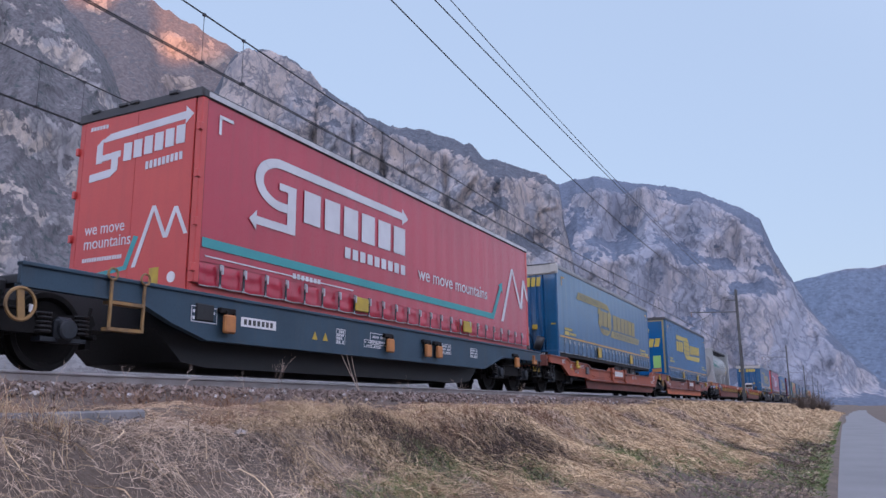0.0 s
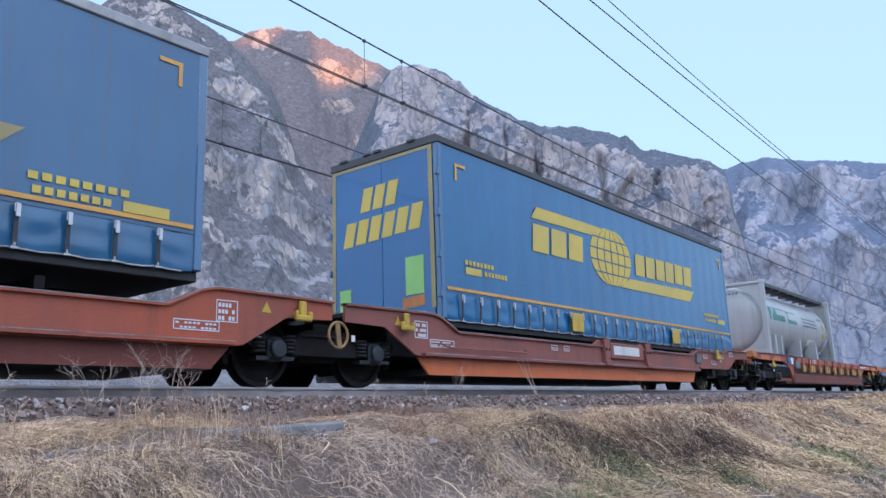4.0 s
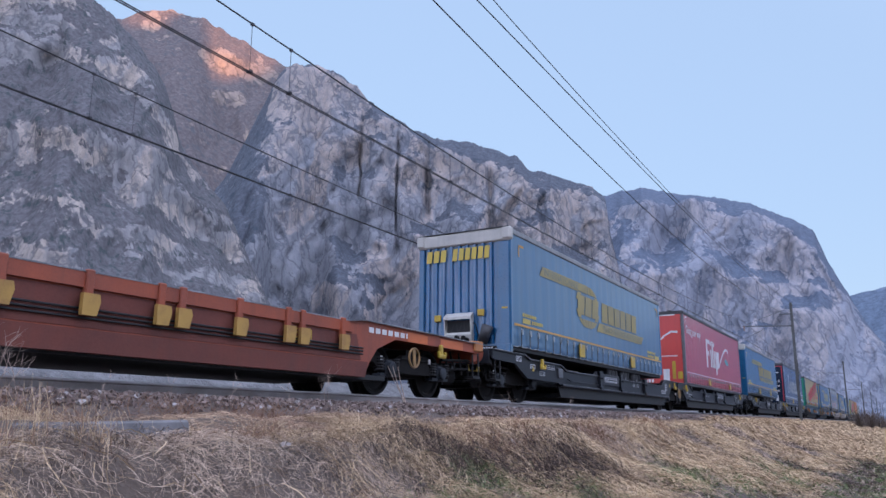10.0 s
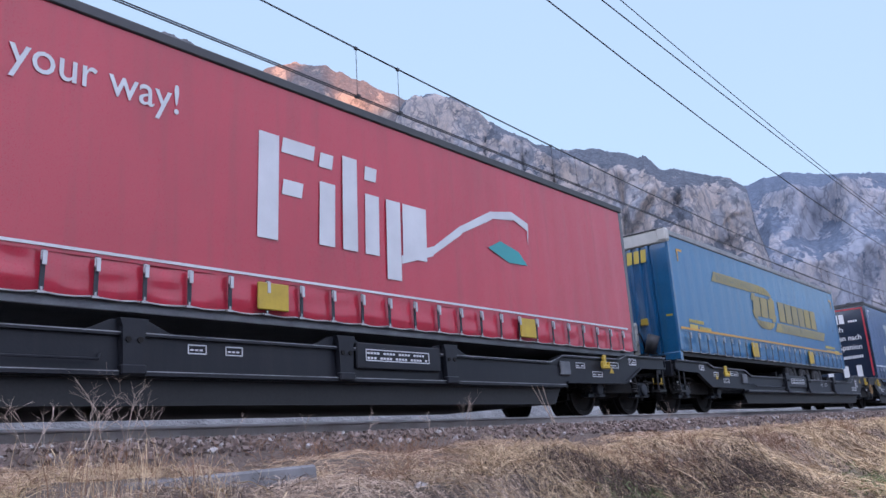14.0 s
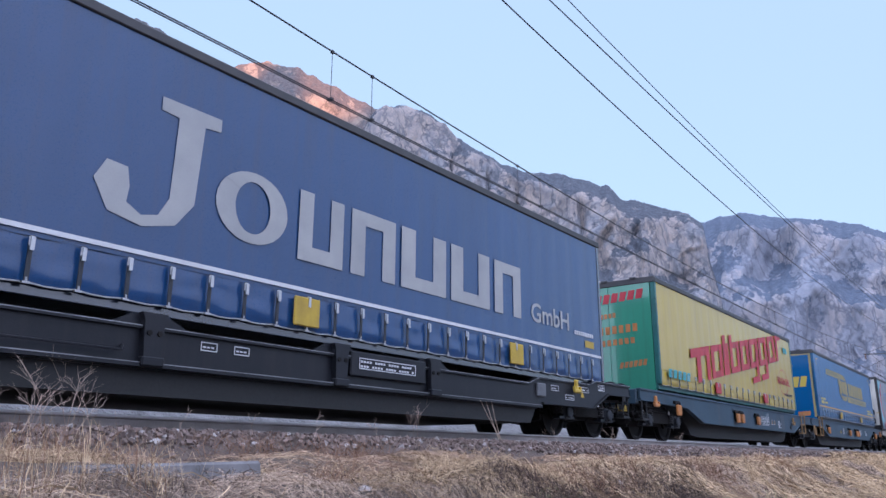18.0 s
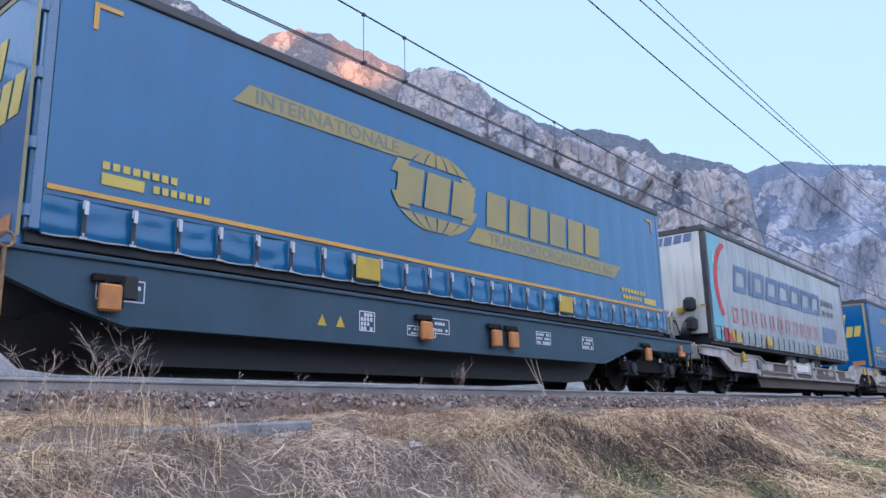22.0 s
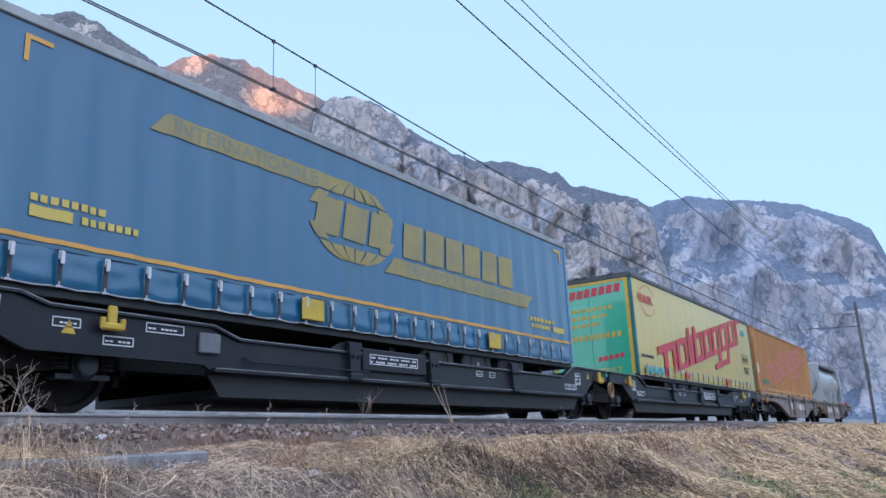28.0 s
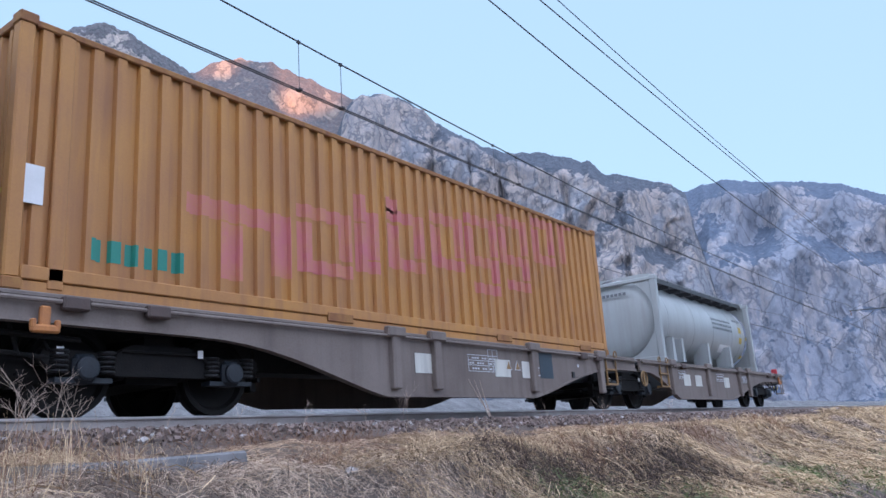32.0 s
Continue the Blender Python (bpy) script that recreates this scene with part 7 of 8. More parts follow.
def sorted_quad(o, s, x0, x1, z0, z1):
    """A rectangle on the side, given by its reach from the joint."""
    a, b = sorted((o + s * x0, o + s * x1))
    return [(a, z0), (b, z0), (b, z1), (a, z1)]


def pocket_half(wagon, s, end, frame_mat, low_mat, joint, lugs=True, labels=True, o=0.0, start_deck=2.3, fresh=None):
    """One pocket body from the joint at o out to its end: raised decks over the bogies, a plain side plate over a flange, and a recessed belly."""
    E = end
    at_ = lambda pts: [(o + s * x, z) for x, z in pts]
    ordered = lambda poly: [(x + o, z) for x, z in flip(poly, s)]
    top = [(0.12, 1.12), (1.95, 1.13), (2.15, 1.09), (2.6, 0.88), (E - 4.5, 0.88), (E - 4.1, 1.01), (E - 2.1, 1.02), (E - 1.8, 1.11), (E - 0.12, 1.12)]
    outline = [(0.12, 0.86), (0.9, 0.84), (1.55, 0.47), (1.75, 0.44), (E - 4.15, 0.44), (E - 4.0, 0.53), (E - 1.9, 0.55), (E - 1.2, 0.86), (E - 0.12, 0.88)] + top[::-1]
    for y in (WY + 0.03, -WY - 0.08):
        part("side_frame", Build().prism(ordered(outline), y, y + 0.05), frame_mat, wagon)
    belly = [(1.7, 0.44), (1.95, 0.18), (E - 4.3, 0.18), (E - 4.1, 0.46)]
    part("belly", Build().prism(ordered(belly), WY + 0.10, WY + 0.14), low_mat, wagon)
    part("top_flange", edge_strip(at_(top), 0.035, WY - 0.015, WY + 0.12), frame_mat, wagon)
    # thin pale strips paint the edge highlight along with scuffs
    part("worn_edge", edge_strip(at_(top), 0.010, WY - 0.018, WY - 0.014), edge_bright, wagon, "pale edge of scuffs and painted highlight")
    part("worn_edge", edge_strip(at_([(1.72, 0.502), (E - 4.12, 0.502)]), 0.010, WY - 0.048, WY - 0.044), edge_bright, wagon, "pale edge of scuffs and painted highlight")
    part("lower_flange", edge_strip(at_([(1.7, 0.50), (E - 4.1, 0.50)]), 0.045, WY - 0.045, WY + 0.12), frame_mat, wagon)
    part("end_flange", edge_strip(at_([(E - 4.0, 0.56), (E - 1.9, 0.58), (E - 1.2, 0.89), (E - 0.12, 0.91)]), 0.03, WY - 0.01, WY + 0.08), frame_mat, wagon)
    a, b_ = sorted((o + s * 1.9, o + s * (E - 4.3)))
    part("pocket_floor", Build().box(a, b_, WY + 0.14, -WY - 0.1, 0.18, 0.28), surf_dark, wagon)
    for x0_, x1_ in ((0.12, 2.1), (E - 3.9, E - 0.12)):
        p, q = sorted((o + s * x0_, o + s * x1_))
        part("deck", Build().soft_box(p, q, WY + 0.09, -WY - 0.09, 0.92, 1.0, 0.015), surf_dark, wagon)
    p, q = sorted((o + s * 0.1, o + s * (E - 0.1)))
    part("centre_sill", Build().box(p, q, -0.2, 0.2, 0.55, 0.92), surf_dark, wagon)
    # added near-black sheet inside the far frame closes the view below the load, as shade
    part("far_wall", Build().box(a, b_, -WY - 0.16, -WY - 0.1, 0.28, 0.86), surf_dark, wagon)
    if frame_mat is worn_frame:
        part("side_web", Build().prism(sorted_quad(o, s, 2.0, E - 4.2, 0.505, 0.64), WY + 0.024, WY + 0.031), worn_brown, wagon, "brown rusted lower web")
        for xa, xb in ((3.4, 4.5), (5.5, 6.9), (10.0, 11.3)):
            part("paint_patch", Build().prism(sorted_quad(o, s, xa, xb, 0.645, 0.84), WY + 0.024, WY + 0.031), worn_brown, wagon, "brown patch where the grey paint has gone")
    k = 1.0
    for x in (4.85, 7.6, 9.6) if frame_mat not in (orange_frame, orange_dull) else (7.6, 9.6):
        xx = o + s * x
        part("sill_hump", Build().prism([(xx - 0.5, 0.86), (xx + 0.5, 0.86), (xx + 0.2, 1.0), (xx - 0.2, 1.0)], WY + 0.025, WY + 0.085), frame_mat, wagon)
        clamp(wagon, xx, frame_mat)
    p, q = sorted((o + s * 7.8, o + s * 9.4))
    part("cover_panel", Build().soft_box(p, q, WY - 0.03, WY + 0.04, 0.62, 0.95, 0.015), frame_mat, wagon)
    part("handrail", Build().tube((a + 0.35, WY - 0.06, 0.60), (a + 2.6, WY - 0.06, 0.60), 0.013, 6).tube((a + 0.35, WY - 0.06, 0.60), (a + 0.3, WY + 0.02, 0.66), 0.013, 6).tube((a + 2.6, WY - 0.06, 0.60), (a + 2.65, WY + 0.02, 0.66), 0.013, 6), frame_mat, wagon)
    if lugs:
        for i in range(4):
            xx = o + s * (E - 5.4 - 0.85 * i) if s < 0 else o + 3.1 + 0.6 * i
            part("swing_pad", Build().soft_box(xx, xx + 0.17, WY - 0.05, WY + 0.03, 0.60, 0.76, 0.02), lug_orange, wagon, "folded bracket pad")
    if labels:
        plate(wagon, p + 0.15, 0.72, min(1.2, q - p - 0.3), 0.15, 2, y=WY - 0.032, ground=fresh)
        xo = o + s * (E - 2.9)
        plate(wagon, xo - 0.2, 0.66, 0.36, 0.10, 1, y=WY + 0.028)
        plate(wagon, xo + 0.3, 0.84, 0.5, 0.11, 1, y=WY + 0.028)
        plate(wagon, xo - 0.75, 0.80, 0.3, 0.10, 1, y=WY + 0.028)
        plate(wagon, o + s * (E - 1.5) - 0.16, 0.92, 0.3, 0.13, 3, y=WY + 0.028)
        part("card_box", Build().soft_box(o + s * (E - 4.05) - 0.15, o + s * (E - 4.05) + 0.15, WY - 0.02, WY + 0.04, 0.66, 0.90, 0.015), grey_steel, wagon, "grey card holder")
        for g in (5.6, 6.05):
            plate(wagon, o + s * g * k - 0.12, 0.70, 0.22, 0.10, 1, y=WY + 0.028)
        plate(wagon, o + s * 1.75 - 0.2, 0.72, 0.30, 0.26, 3, y=WY + 0.028)
        plate(wagon, o + s * 2.2 - 0.3, 0.60, 0.6, 0.12, 2, y=WY + 0.028)
        if joint:
            warning(wagon, o + s * 1.2 - 0.1, 0.88, y=WY + 0.028)
            warning(wagon, o + s * (E - 2.35) - 0.1, 0.74, y=WY + 0.028)
    rope_hook(wagon, o + s * (E - 2.75), 0.86)
    if joint:
        rope_hook(wagon, o + s * 1.0 + 0.3, 0.86)


def pocket_pair(x_l, joint, x_r, frame_mat, low_mat, label, lugs, group="pocket wagons", fresh=None, other=None):
    """Two pockets on three bogies, the middle one shared."""
    wagon = tagged(new("pocket_wagon"), label, "freight wagon", group)
    MOVING.append((wagon, joint, 0.0))
    for s, end in ((-1, joint - x_l), (1, x_r - joint)):
        half = (frame_mat, low_mat) if s > 0 or other is None else other
        pocket_half(wagon, s, end, *half, True, lugs, fresh=fresh)
        bogie(wagon, s * (end - 1.75))
        buffers(wagon, s * (end - 0.1), s, frame_mat)
    bogie(wagon, 0)
    part("pivot", Build().tube((0, 0, 0.6), (0, 0, 1.12), 0.3, 18).soft_box(-0.35, 0.35, -0.5, 0.5, 0.85, 1.05, 0.03), surf_dark, wagon)
    hand_wheel(wagon, -0.1, 0.66)
    return wagon


def pocket_single(x_l, x_r, label):
    wagon = tagged(new("pocket_wagon"), label, "freight wagon", "single pocket wagons")
    mid = (x_l + x_r) / 2
    MOVING.append((wagon, mid, 0.0))
    E = x_r - x_l
    outline = [(0.12, 0.95), (3.4, 0.95), (3.95, 0.74), (4.2, 0.46), (4.3, 0.27), (E - 4.3, 0.27), (E - 4.2, 0.46), (E - 3.95, 0.74), (E - 3.4, 0.95), (E - 0.12, 0.95), (E - 0.12, 1.15),
               (E - 4.35, 1.19), (E - 4.85, 1.12), (4.85, 1.12), (4.35, 1.19), (0.12, 1.15)]
    o = -E / 2
    for y in (WY, -WY - 0.05):
        part("side_frame", Build().prism([(x + o, z) for x, z in outline], y + (0.03 if y < 0 else 0), y + 0.05 + (0.03 if y < 0 else 0)), orange_frame, wagon)
    part("lower_sill", Build().prism([(x + o, z) for x, z in ((4.32, 0.25), (E - 4.32, 0.25), (E - 4.25, 0.50), (4.25, 0.50))], WY, WY + 0.10), red_brown, wagon, "dark red-brown lower sill")
    # the panel's dark red-brown also carries the shadow between the sills
    part("side_web", Build().prism([(x + o, z) for x, z in ((4.42, 0.52), (E - 4.42, 0.52), (E - 4.55, 0.93), (4.55, 0.93))], WY + 0.022, WY + 0.030), red_brown, wagon, "red-brown web between the sills, darkened as if in shadow")
    part("worn_edge", edge_strip([(o + 0.12, 1.155), (o + 4.35, 1.195), (o + 4.85, 1.135), (-o - 4.85, 1.135), (-o - 4.35, 1.195), (-o - 0.12, 1.155)], 0.016, WY - 0.026, WY + 0.03), edge_bright, wagon, "pale edge of scuffs and painted highlight")
    part("upper_sill", Build().prism([(x + o, z) for x, z in ((4.7, 0.95), (E - 4.7, 0.95), (E - 4.82, 1.13), (4.82, 1.13))], WY - 0.02, WY + 0.08), orange_frame, wagon)
    for k in range(3):
        part("groove_rail", Build().tube((o + 4.4, WY - 0.0, 0.62 + 0.05 * k), (-o - 4.4, WY - 0.0, 0.62 + 0.05 * k), 0.013, 6), surf_dark, wagon)
    part("pocket_floor", Build().box(o + 3.6, -o - 3.6, WY + 0.1, -WY - 0.1, 0.22, 0.30), surf_dark, wagon)
    part("centre_sill", Build().box(o + 0.2, -o - 0.2, -0.2, 0.2, 0.55, 0.95), surf_dark, wagon)
    for s in (-1, 1):
        p, q = sorted((s * (-o - 0.12), s * (-o - 3.9)))
        part("deck", Build().soft_box(p, q, WY + 0.05, -WY - 0.05, 1.02, 1.12, 0.015), orange_frame, wagon)
        bogie(wagon, s * (-o - 2.35))
        buffers(wagon, s * (-o - 0.1), s, orange_frame)
        rope_hook(wagon, s * (-o - 1.9), 0.78)
        part("end_corner", Build().soft_box(s * (-o - 0.25) - 0.18, s * (-o - 0.25) + 0.18, WY - 0.02, WY + 0.25, 0.98, 1.2, 0.02), lug_orange, wagon, "orange end corner block")
        p, q = sorted((s * (-o - 0.9), s * (-o - 1.8)))
        part("paint_patch", Build().box(p, q, WY + 0.024, WY + 0.029, 0.95, 1.11), orange_fresh, wagon, "freshly painted panel")
        p, q = sorted((s * (-o - 2.3), s * (-o - 3.0)))
        part("paint_patch", Build().box(p, q, WY + 0.024, WY + 0.029, 0.95, 1.12), orange_fresh, wagon, "freshly painted panel")
    b = Build()
    slant_bars(b, -o - 4.2, -o - 2.85, 1.0, 1.09, 7, 0.0, 0.3, WY + 0.028)
    part("maker_plate", b, white_paint, wagon, "white owner's plate blocks")
    part("blue_panel", Build().box(o + 3.72, o + 4.05, WY - 0.012, WY + 0.03, 0.88, 1.10), blue_cloth, wagon, "blue data card holder")
    part("blue_panel", Build().box(o + 4.12, o + 4.35, WY - 0.012, WY + 0.03, 0.88, 1.10), white_paint, wagon, "white data card")
    part("control_box", Build().soft_box(o + 4.5, o + 5.05, WY - 0.05, WY + 0.03, 0.74, 1.0, 0.02), grey_steel, wagon, "grey brake control box")
    for i in range(9):
        x = o + 5.4 + i * (E - 10.4) / 8
        for k in (0.0,) if i % 2 == 0 else (-0.16, 0.16):
            part("stiffener", Build().soft_box(x + k - 0.05, x + k + 0.05, WY - 0.06, WY + 0.02, 0.80, 1.15, 0.012), orange_frame, wagon)
            part("swing_pad", Build().prism([(x + k - 0.10, 0.64), (x + k + 0.08, 0.64), (x + k + 0.12, 0.80), (x + k + 0.10, 0.88), (x + k - 0.10, 0.88)], WY - 0.10, WY - 0.04), lug_ochre, wagon, "ochre folded bracket pad")
    for x in (o + 7.3, o + 10.2, o + 13.0):
        part("paint_patch", Build().box(x, x + 0.6, WY + 0.024, WY + 0.029, 0.76, 0.90), orange_fresh, wagon, "freshly painted panel")
    plate(wagon, o + 6.5, 0.98, 0.8, 0.12, 2, y=WY - 0.022)
    plate(wagon, -o - 6.2, 0.70, 0.5, 0.18, 2, yellow_paint, y=WY + 0.026)
    hand_wheel(wagon, -o - 2.9, 0.66)
    return wagon


def load_table(wagon, x, y):
    """The ruled load table, two outlined triangles, a block of small lines and a repainted square along a sill."""
    b = Build()
    for z in (0.62, 0.72, 0.80, 0.89):
        b.box(x, x + 0.9, y - 0.006, y - 0.002, z, z + 0.010)
    b.box(x + 0.6, x + 0.9, y - 0.006, y - 0.002, 1.0, 1.010)
    for xx, z1 in ((x, 0.89), (x + 0.6, 1.0), (x + 0.74, 1.0), (x + 0.89, 1.0)):
        b.box(xx, xx + 0.010, y - 0.0055, y - 0.0015, 0.62, z1)
    table = part("load_table", b, pale_print, wagon, "white ruled load table")
    b = Build()
    for k, z in enumerate((0.67, 0.76, 0.845)):
        for i in range(7):
            if (i + 2 * k) % 4:
                b.box(x + 0.04 + 0.075 * i, x + 0.09 + 0.075 * i, y - 0.006, y - 0.002, z - 0.014, z + 0.014)
        b.box(x + 0.63, x + 0.71, y - 0.006, y - 0.002, z - 0.014, z + 0.014)
        b.box(x + 0.77, x + 0.85, y - 0.006, y - 0.002, z - 0.014, z + 0.014)
    part_each("print_bar", b, pale_print, table)
    for xx in (x + 1.15, x + 1.45):
        tri = lambda m, d: [(xx + m, y - d, 0.68 + 0.6 * m), (xx + 0.2 - m, y - d, 0.68 + 0.6 * m), (xx + 0.1, y - d, 0.86 - 1.1 * m)]
        o = part("warning_mark", Build().add(tri(0, 0.005) + tri(0, 0.0), [(0, 1, 2), (5, 4, 3), (0, 3, 4, 1), (1, 4, 5, 2), (2, 5, 3, 0)]), pale_print, wagon, "pale warning triangle with ochre centre")
        part("centre", Build().add(tri(0.022, 0.008) + tri(0.022, 0.004), [(0, 1, 2), (5, 4, 3), (0, 3, 4, 1), (1, 4, 5, 2), (2, 5, 3, 0)]), ochre_steel, o)
    b = Build()
    for k in range(7):
        b.box(x + 2.0, x + 2.34 - 0.05 * (k * 3 % 4), y - 0.006, y - 0.002, 0.60 + 0.035 * k, 0.616 + 0.035 * k)
    part_each("print_line", b, pale_print, wagon)
    part("paint_patch", Build().box(x + 2.36, x + 2.86, y - 0.002, y + 0.001, 0.56, 1.06), patch_paint, wagon, "darker repainted square")
    part("print_square", Build().box(x + 3.9, x + 3.97, y - 0.006, y - 0.002, 0.82, 0.88), pale_print, wagon)
    part("card_box", Build().soft_box(x + 3.62, x + 3.72, y - 0.03, y + 0.01, 0.60, 0.72, 0.01), surf_dark, wagon, "small dark card holder")


def flat_half(wagon, s, end, material, curved, lugs, ladder=True, owner=False, table=False):
    """One container platform from the joint out to its end, with a deep sill between the bogies."""
    E = end
    if curved:
        c0, c1, c2, c3 = (1.1, 4.9, E - 5.8, E - 2.6) if s < 0 else (0.4, 2.6, E - 6.4, E - 2.0)
        bottom = [(0.15, 0.85)] + [(c0 + (c1 - c0) * k / 9, 0.21 + 0.64 * math.cos(k / 9 * math.pi / 2) ** 1.2) for k in range(10)]
        bottom += [(c2 + (c3 - c2) * k / 9, 0.21 + 0.64 * math.sin(k / 9 * math.pi / 2) ** 1.2) for k in range(10)] + [(E - 0.15, 0.88)]
    else:
        bottom = [(0.15, 0.88), (1.8, 0.87), (2.3, 0.68), (2.95, 0.50), (E - 4.3, 0.50), (E - 3.1, 0.84), (E - 0.15, 0.88)]
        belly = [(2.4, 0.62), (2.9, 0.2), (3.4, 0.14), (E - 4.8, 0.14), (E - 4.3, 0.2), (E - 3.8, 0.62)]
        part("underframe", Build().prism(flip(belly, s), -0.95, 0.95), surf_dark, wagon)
    outline = bottom + [(E - 0.15, 1.12), (0.15, 1.12)]
    for y in (WY + 0.03, -WY - 0.08):
        part("side_frame", Build().prism(flip(outline, s), y, y + 0.05), material, wagon)
    xs = [x for x, _ in bottom]
    zs = [z for _, z in bottom]
    top = Build()
    p, q = sorted((s * 0.15, s * (E - 0.15)))
    part("top_flange", top.soft_box(p, q, WY, WY + 0.12, 1.09, 1.14, 0.01), material, wagon)
    fl = Build()
    for (ax, az), (cx, cz) in zip(bottom, bottom[1:]):
        fl.prism(flip([(ax, az - 0.02), (cx, cz - 0.02), (cx, cz + 0.02), (ax, az + 0.02)], s), WY, WY + 0.12)
    part("bottom_flange", fl, material, wagon)
    part("centre_sill", Build().box(p, q, -0.25, 0.25, 0.6, 1.05), surf_dark, wagon)
    for i in range(6):
        x = s * (0.6 + i * (E - 1.4) / 5)
        part("cross_beam", Build().soft_box(x - 0.1, x + 0.1, WY + 0.08, -WY - 0.08, 0.98, 1.10, 0.015), surf_dark, wagon)
    for x in lugs:
        if curved:
            part("stiffener", Build().soft_box(s * x - 0.09, s * x + 0.09, WY - 0.06, WY + 0.04, 0.30, 1.16, 0.015), material, wagon)
            part("pin_bracket", Build().soft_box(s * x - 0.2, s * x + 0.2, WY - 0.09, WY + 0.02, 1.05, 1.2, 0.02), tan_frame, wagon)
        elif table and x < 3.5:
            rope_hook(wagon, s * x, 0.80, ochre_steel)
        else:
            lug(wagon, s * x, 0.62)
    for x, w, n in () if table else ((2.9, 0.5, 2), (E * 0.45, 0.7, 2), (E * 0.62, 0.45, 3), (E - 4.9, 0.4, 3)):
        plate(wagon, s * x - w / 2, 0.72, w, 0.22, n, y=WY + 0.028)
    if owner:
        part("owner_plate", Build().box(min(s * 3.65, s * 4.45), max(s * 3.65, s * 4.45), WY + 0.022, WY + 0.028, 0.74, 0.88), white_paint, wagon, "white owner's plate")
        b = Build()
        for i in range(7):
            xx = min(s * 3.65, s * 4.45) + 0.06 + 0.1 * i
            b.box(xx, xx + 0.06, WY + 0.018, WY + 0.022, 0.77, 0.85)
        part("plate_mark", b, black_print, wagon)
    if table:
        load_table(wagon, -7.0, WY + 0.028)
    if not curved and not table:
        warning(wagon, s * 5.4, 0.68, y=WY + 0.028)
        warning(wagon, s * 5.7, 0.68, y=WY + 0.028)
        plate(wagon, s * 6.3 - 0.2, 0.66, 0.28, 0.26, 4, y=WY + 0.028)
        plate(wagon, s * 7.2 - 0.2, 0.66, 0.6, 0.14, 2, y=WY + 0.028)
        part("card_box", Build().soft_box(s * 2.9 - 0.17, s * 2.9 + 0.17, WY - 0.0, WY + 0.05, 0.74, 0.98, 0.015), surf_dark, wagon, "dark card holder")
    if curved:
        for xx in (c1 + 0.4, c1 + 1.3, c2 - 0.7):
            part("paint_patch", Build().box(min(s * xx, s * xx + 0.5), max(s * xx, s * xx + 0.5), WY + 0.022, WY + 0.028, 0.55, 0.85), white_panel, wagon, "overpainted pale patch")
        part("pipe", Build().tube((p, WY - 0.03, 1.06), (q, WY - 0.03, 1.06), 0.025, 8), material, wagon)
        for xx in (2.2, 2.9, E - 1.2, E - 2.1):
            part("hinge_block", Build().soft_box(s * xx - 0.14, s * xx + 0.14, WY - 0.08, WY + 0.02, 0.98, 1.12, 0.02), worn_brown, wagon)
    if ladder:
        b = Build()
        for k in (1.3, 1.8):
            b.tube((s * k, WY - 0.01, 0.48), (s * k, WY - 0.01, 1.1), 0.022, 8)
        part_each("ladder_rail", b, ochre_steel, wagon)
        for z in (0.48, 0.80):
            part("ladder_step", Build().box(min(s * 1.3, s * 1.8), max(s * 1.3, s * 1.8), WY - 0.03, WY + 0.12, z, z + 0.04), ochre_steel, wagon, "dull ochre step")
        for k in (1.3, 1.8):
            part("grab_ring", Build().ring((s * k, WY - 0.02, 1.16), (0, 1, 0), 0.07, 0.015, 16, 6), ochre_steel, wagon)


def flat_pair(x_l, joint, x_r, material, label, curved, lugs):
    wagon = tagged(new("container_wagon"), label, "freight wagon", "container wagons")
    MOVING.append((wagon, joint, 0.0))
    for s, end in ((-1, joint - x_l), (1, x_r - joint)):
        flat_half(wagon, s, end, material, curved, lugs if s > 0 or curved else [l + 0.4 for l in lugs], ladder=True, owner=x_l < 0, table=s < 0 < x_l)
        bogie(wagon, s * (end - (2.37 if curved else 1.9)))
        buffers(wagon, s * (end - 0.1), s, material)
        rope_hook(wagon, s * (end - 0.9), 0.8, lug_orange)
    bogie(wagon, 0)
    part("pivot", Build().tube((0, 0, 0.6), (0, 0, 1.12), 0.3, 18).soft_box(-0.5, 0.5, -0.6, 0.6, 0.85, 1.05, 0.03), surf_dark, wagon)
    hand_wheel(wagon, 0.12, 0.66)
    return wagon


flat_pair(-12.2, 4.6, 21.4, blue_frame, "blue-grey articulated container wagon with orange swing pads", False, [3.3, 7.8, 9.37, 9.88, 14.5])
pocket_pair(21.95, 38.9, 55.75, orange_dull, orange_fresh, "weathered orange articulated pocket wagon", False, fresh=white_panel, other=(orange_frame, red_brown))
pocket_single(56.1, 75.5, "weathered orange single pocket wagon with yellow pads")
pocket_single(75.75, 95.25, "empty weathered orange pocket wagon with yellow pads")
pocket_pair(95.6, 112.4, 129.15, black_frame, surf_dark, "black articulated pocket wagon", False)
pocket_pair(129.5, 146.35, 163.25, black_frame, surf_dark, "black articulated pocket wagon", False)
flat_pair(163.6, 180.5, 197.3, blue_frame, "dark blue-grey articulated container wagon with orange pads", False, [2.75, 7.3, 8.95, 9.4, 14.2])
pocket_pair(197.6, 214.2, 230.7, worn_frame, worn_brown, "grimy pale grey articulated pocket wagon", False, fresh=white_paint)
pocket_pair(231.0, 247.2, 263.15, black_frame, surf_dark, "black articulated pocket wagon", False)
last = flat_pair(263.5, 278.4, 291.9, tan_frame, "dirty tan articulated container wagon with curved sills", True, [2.1, 4.94, 7.9, 8.9])
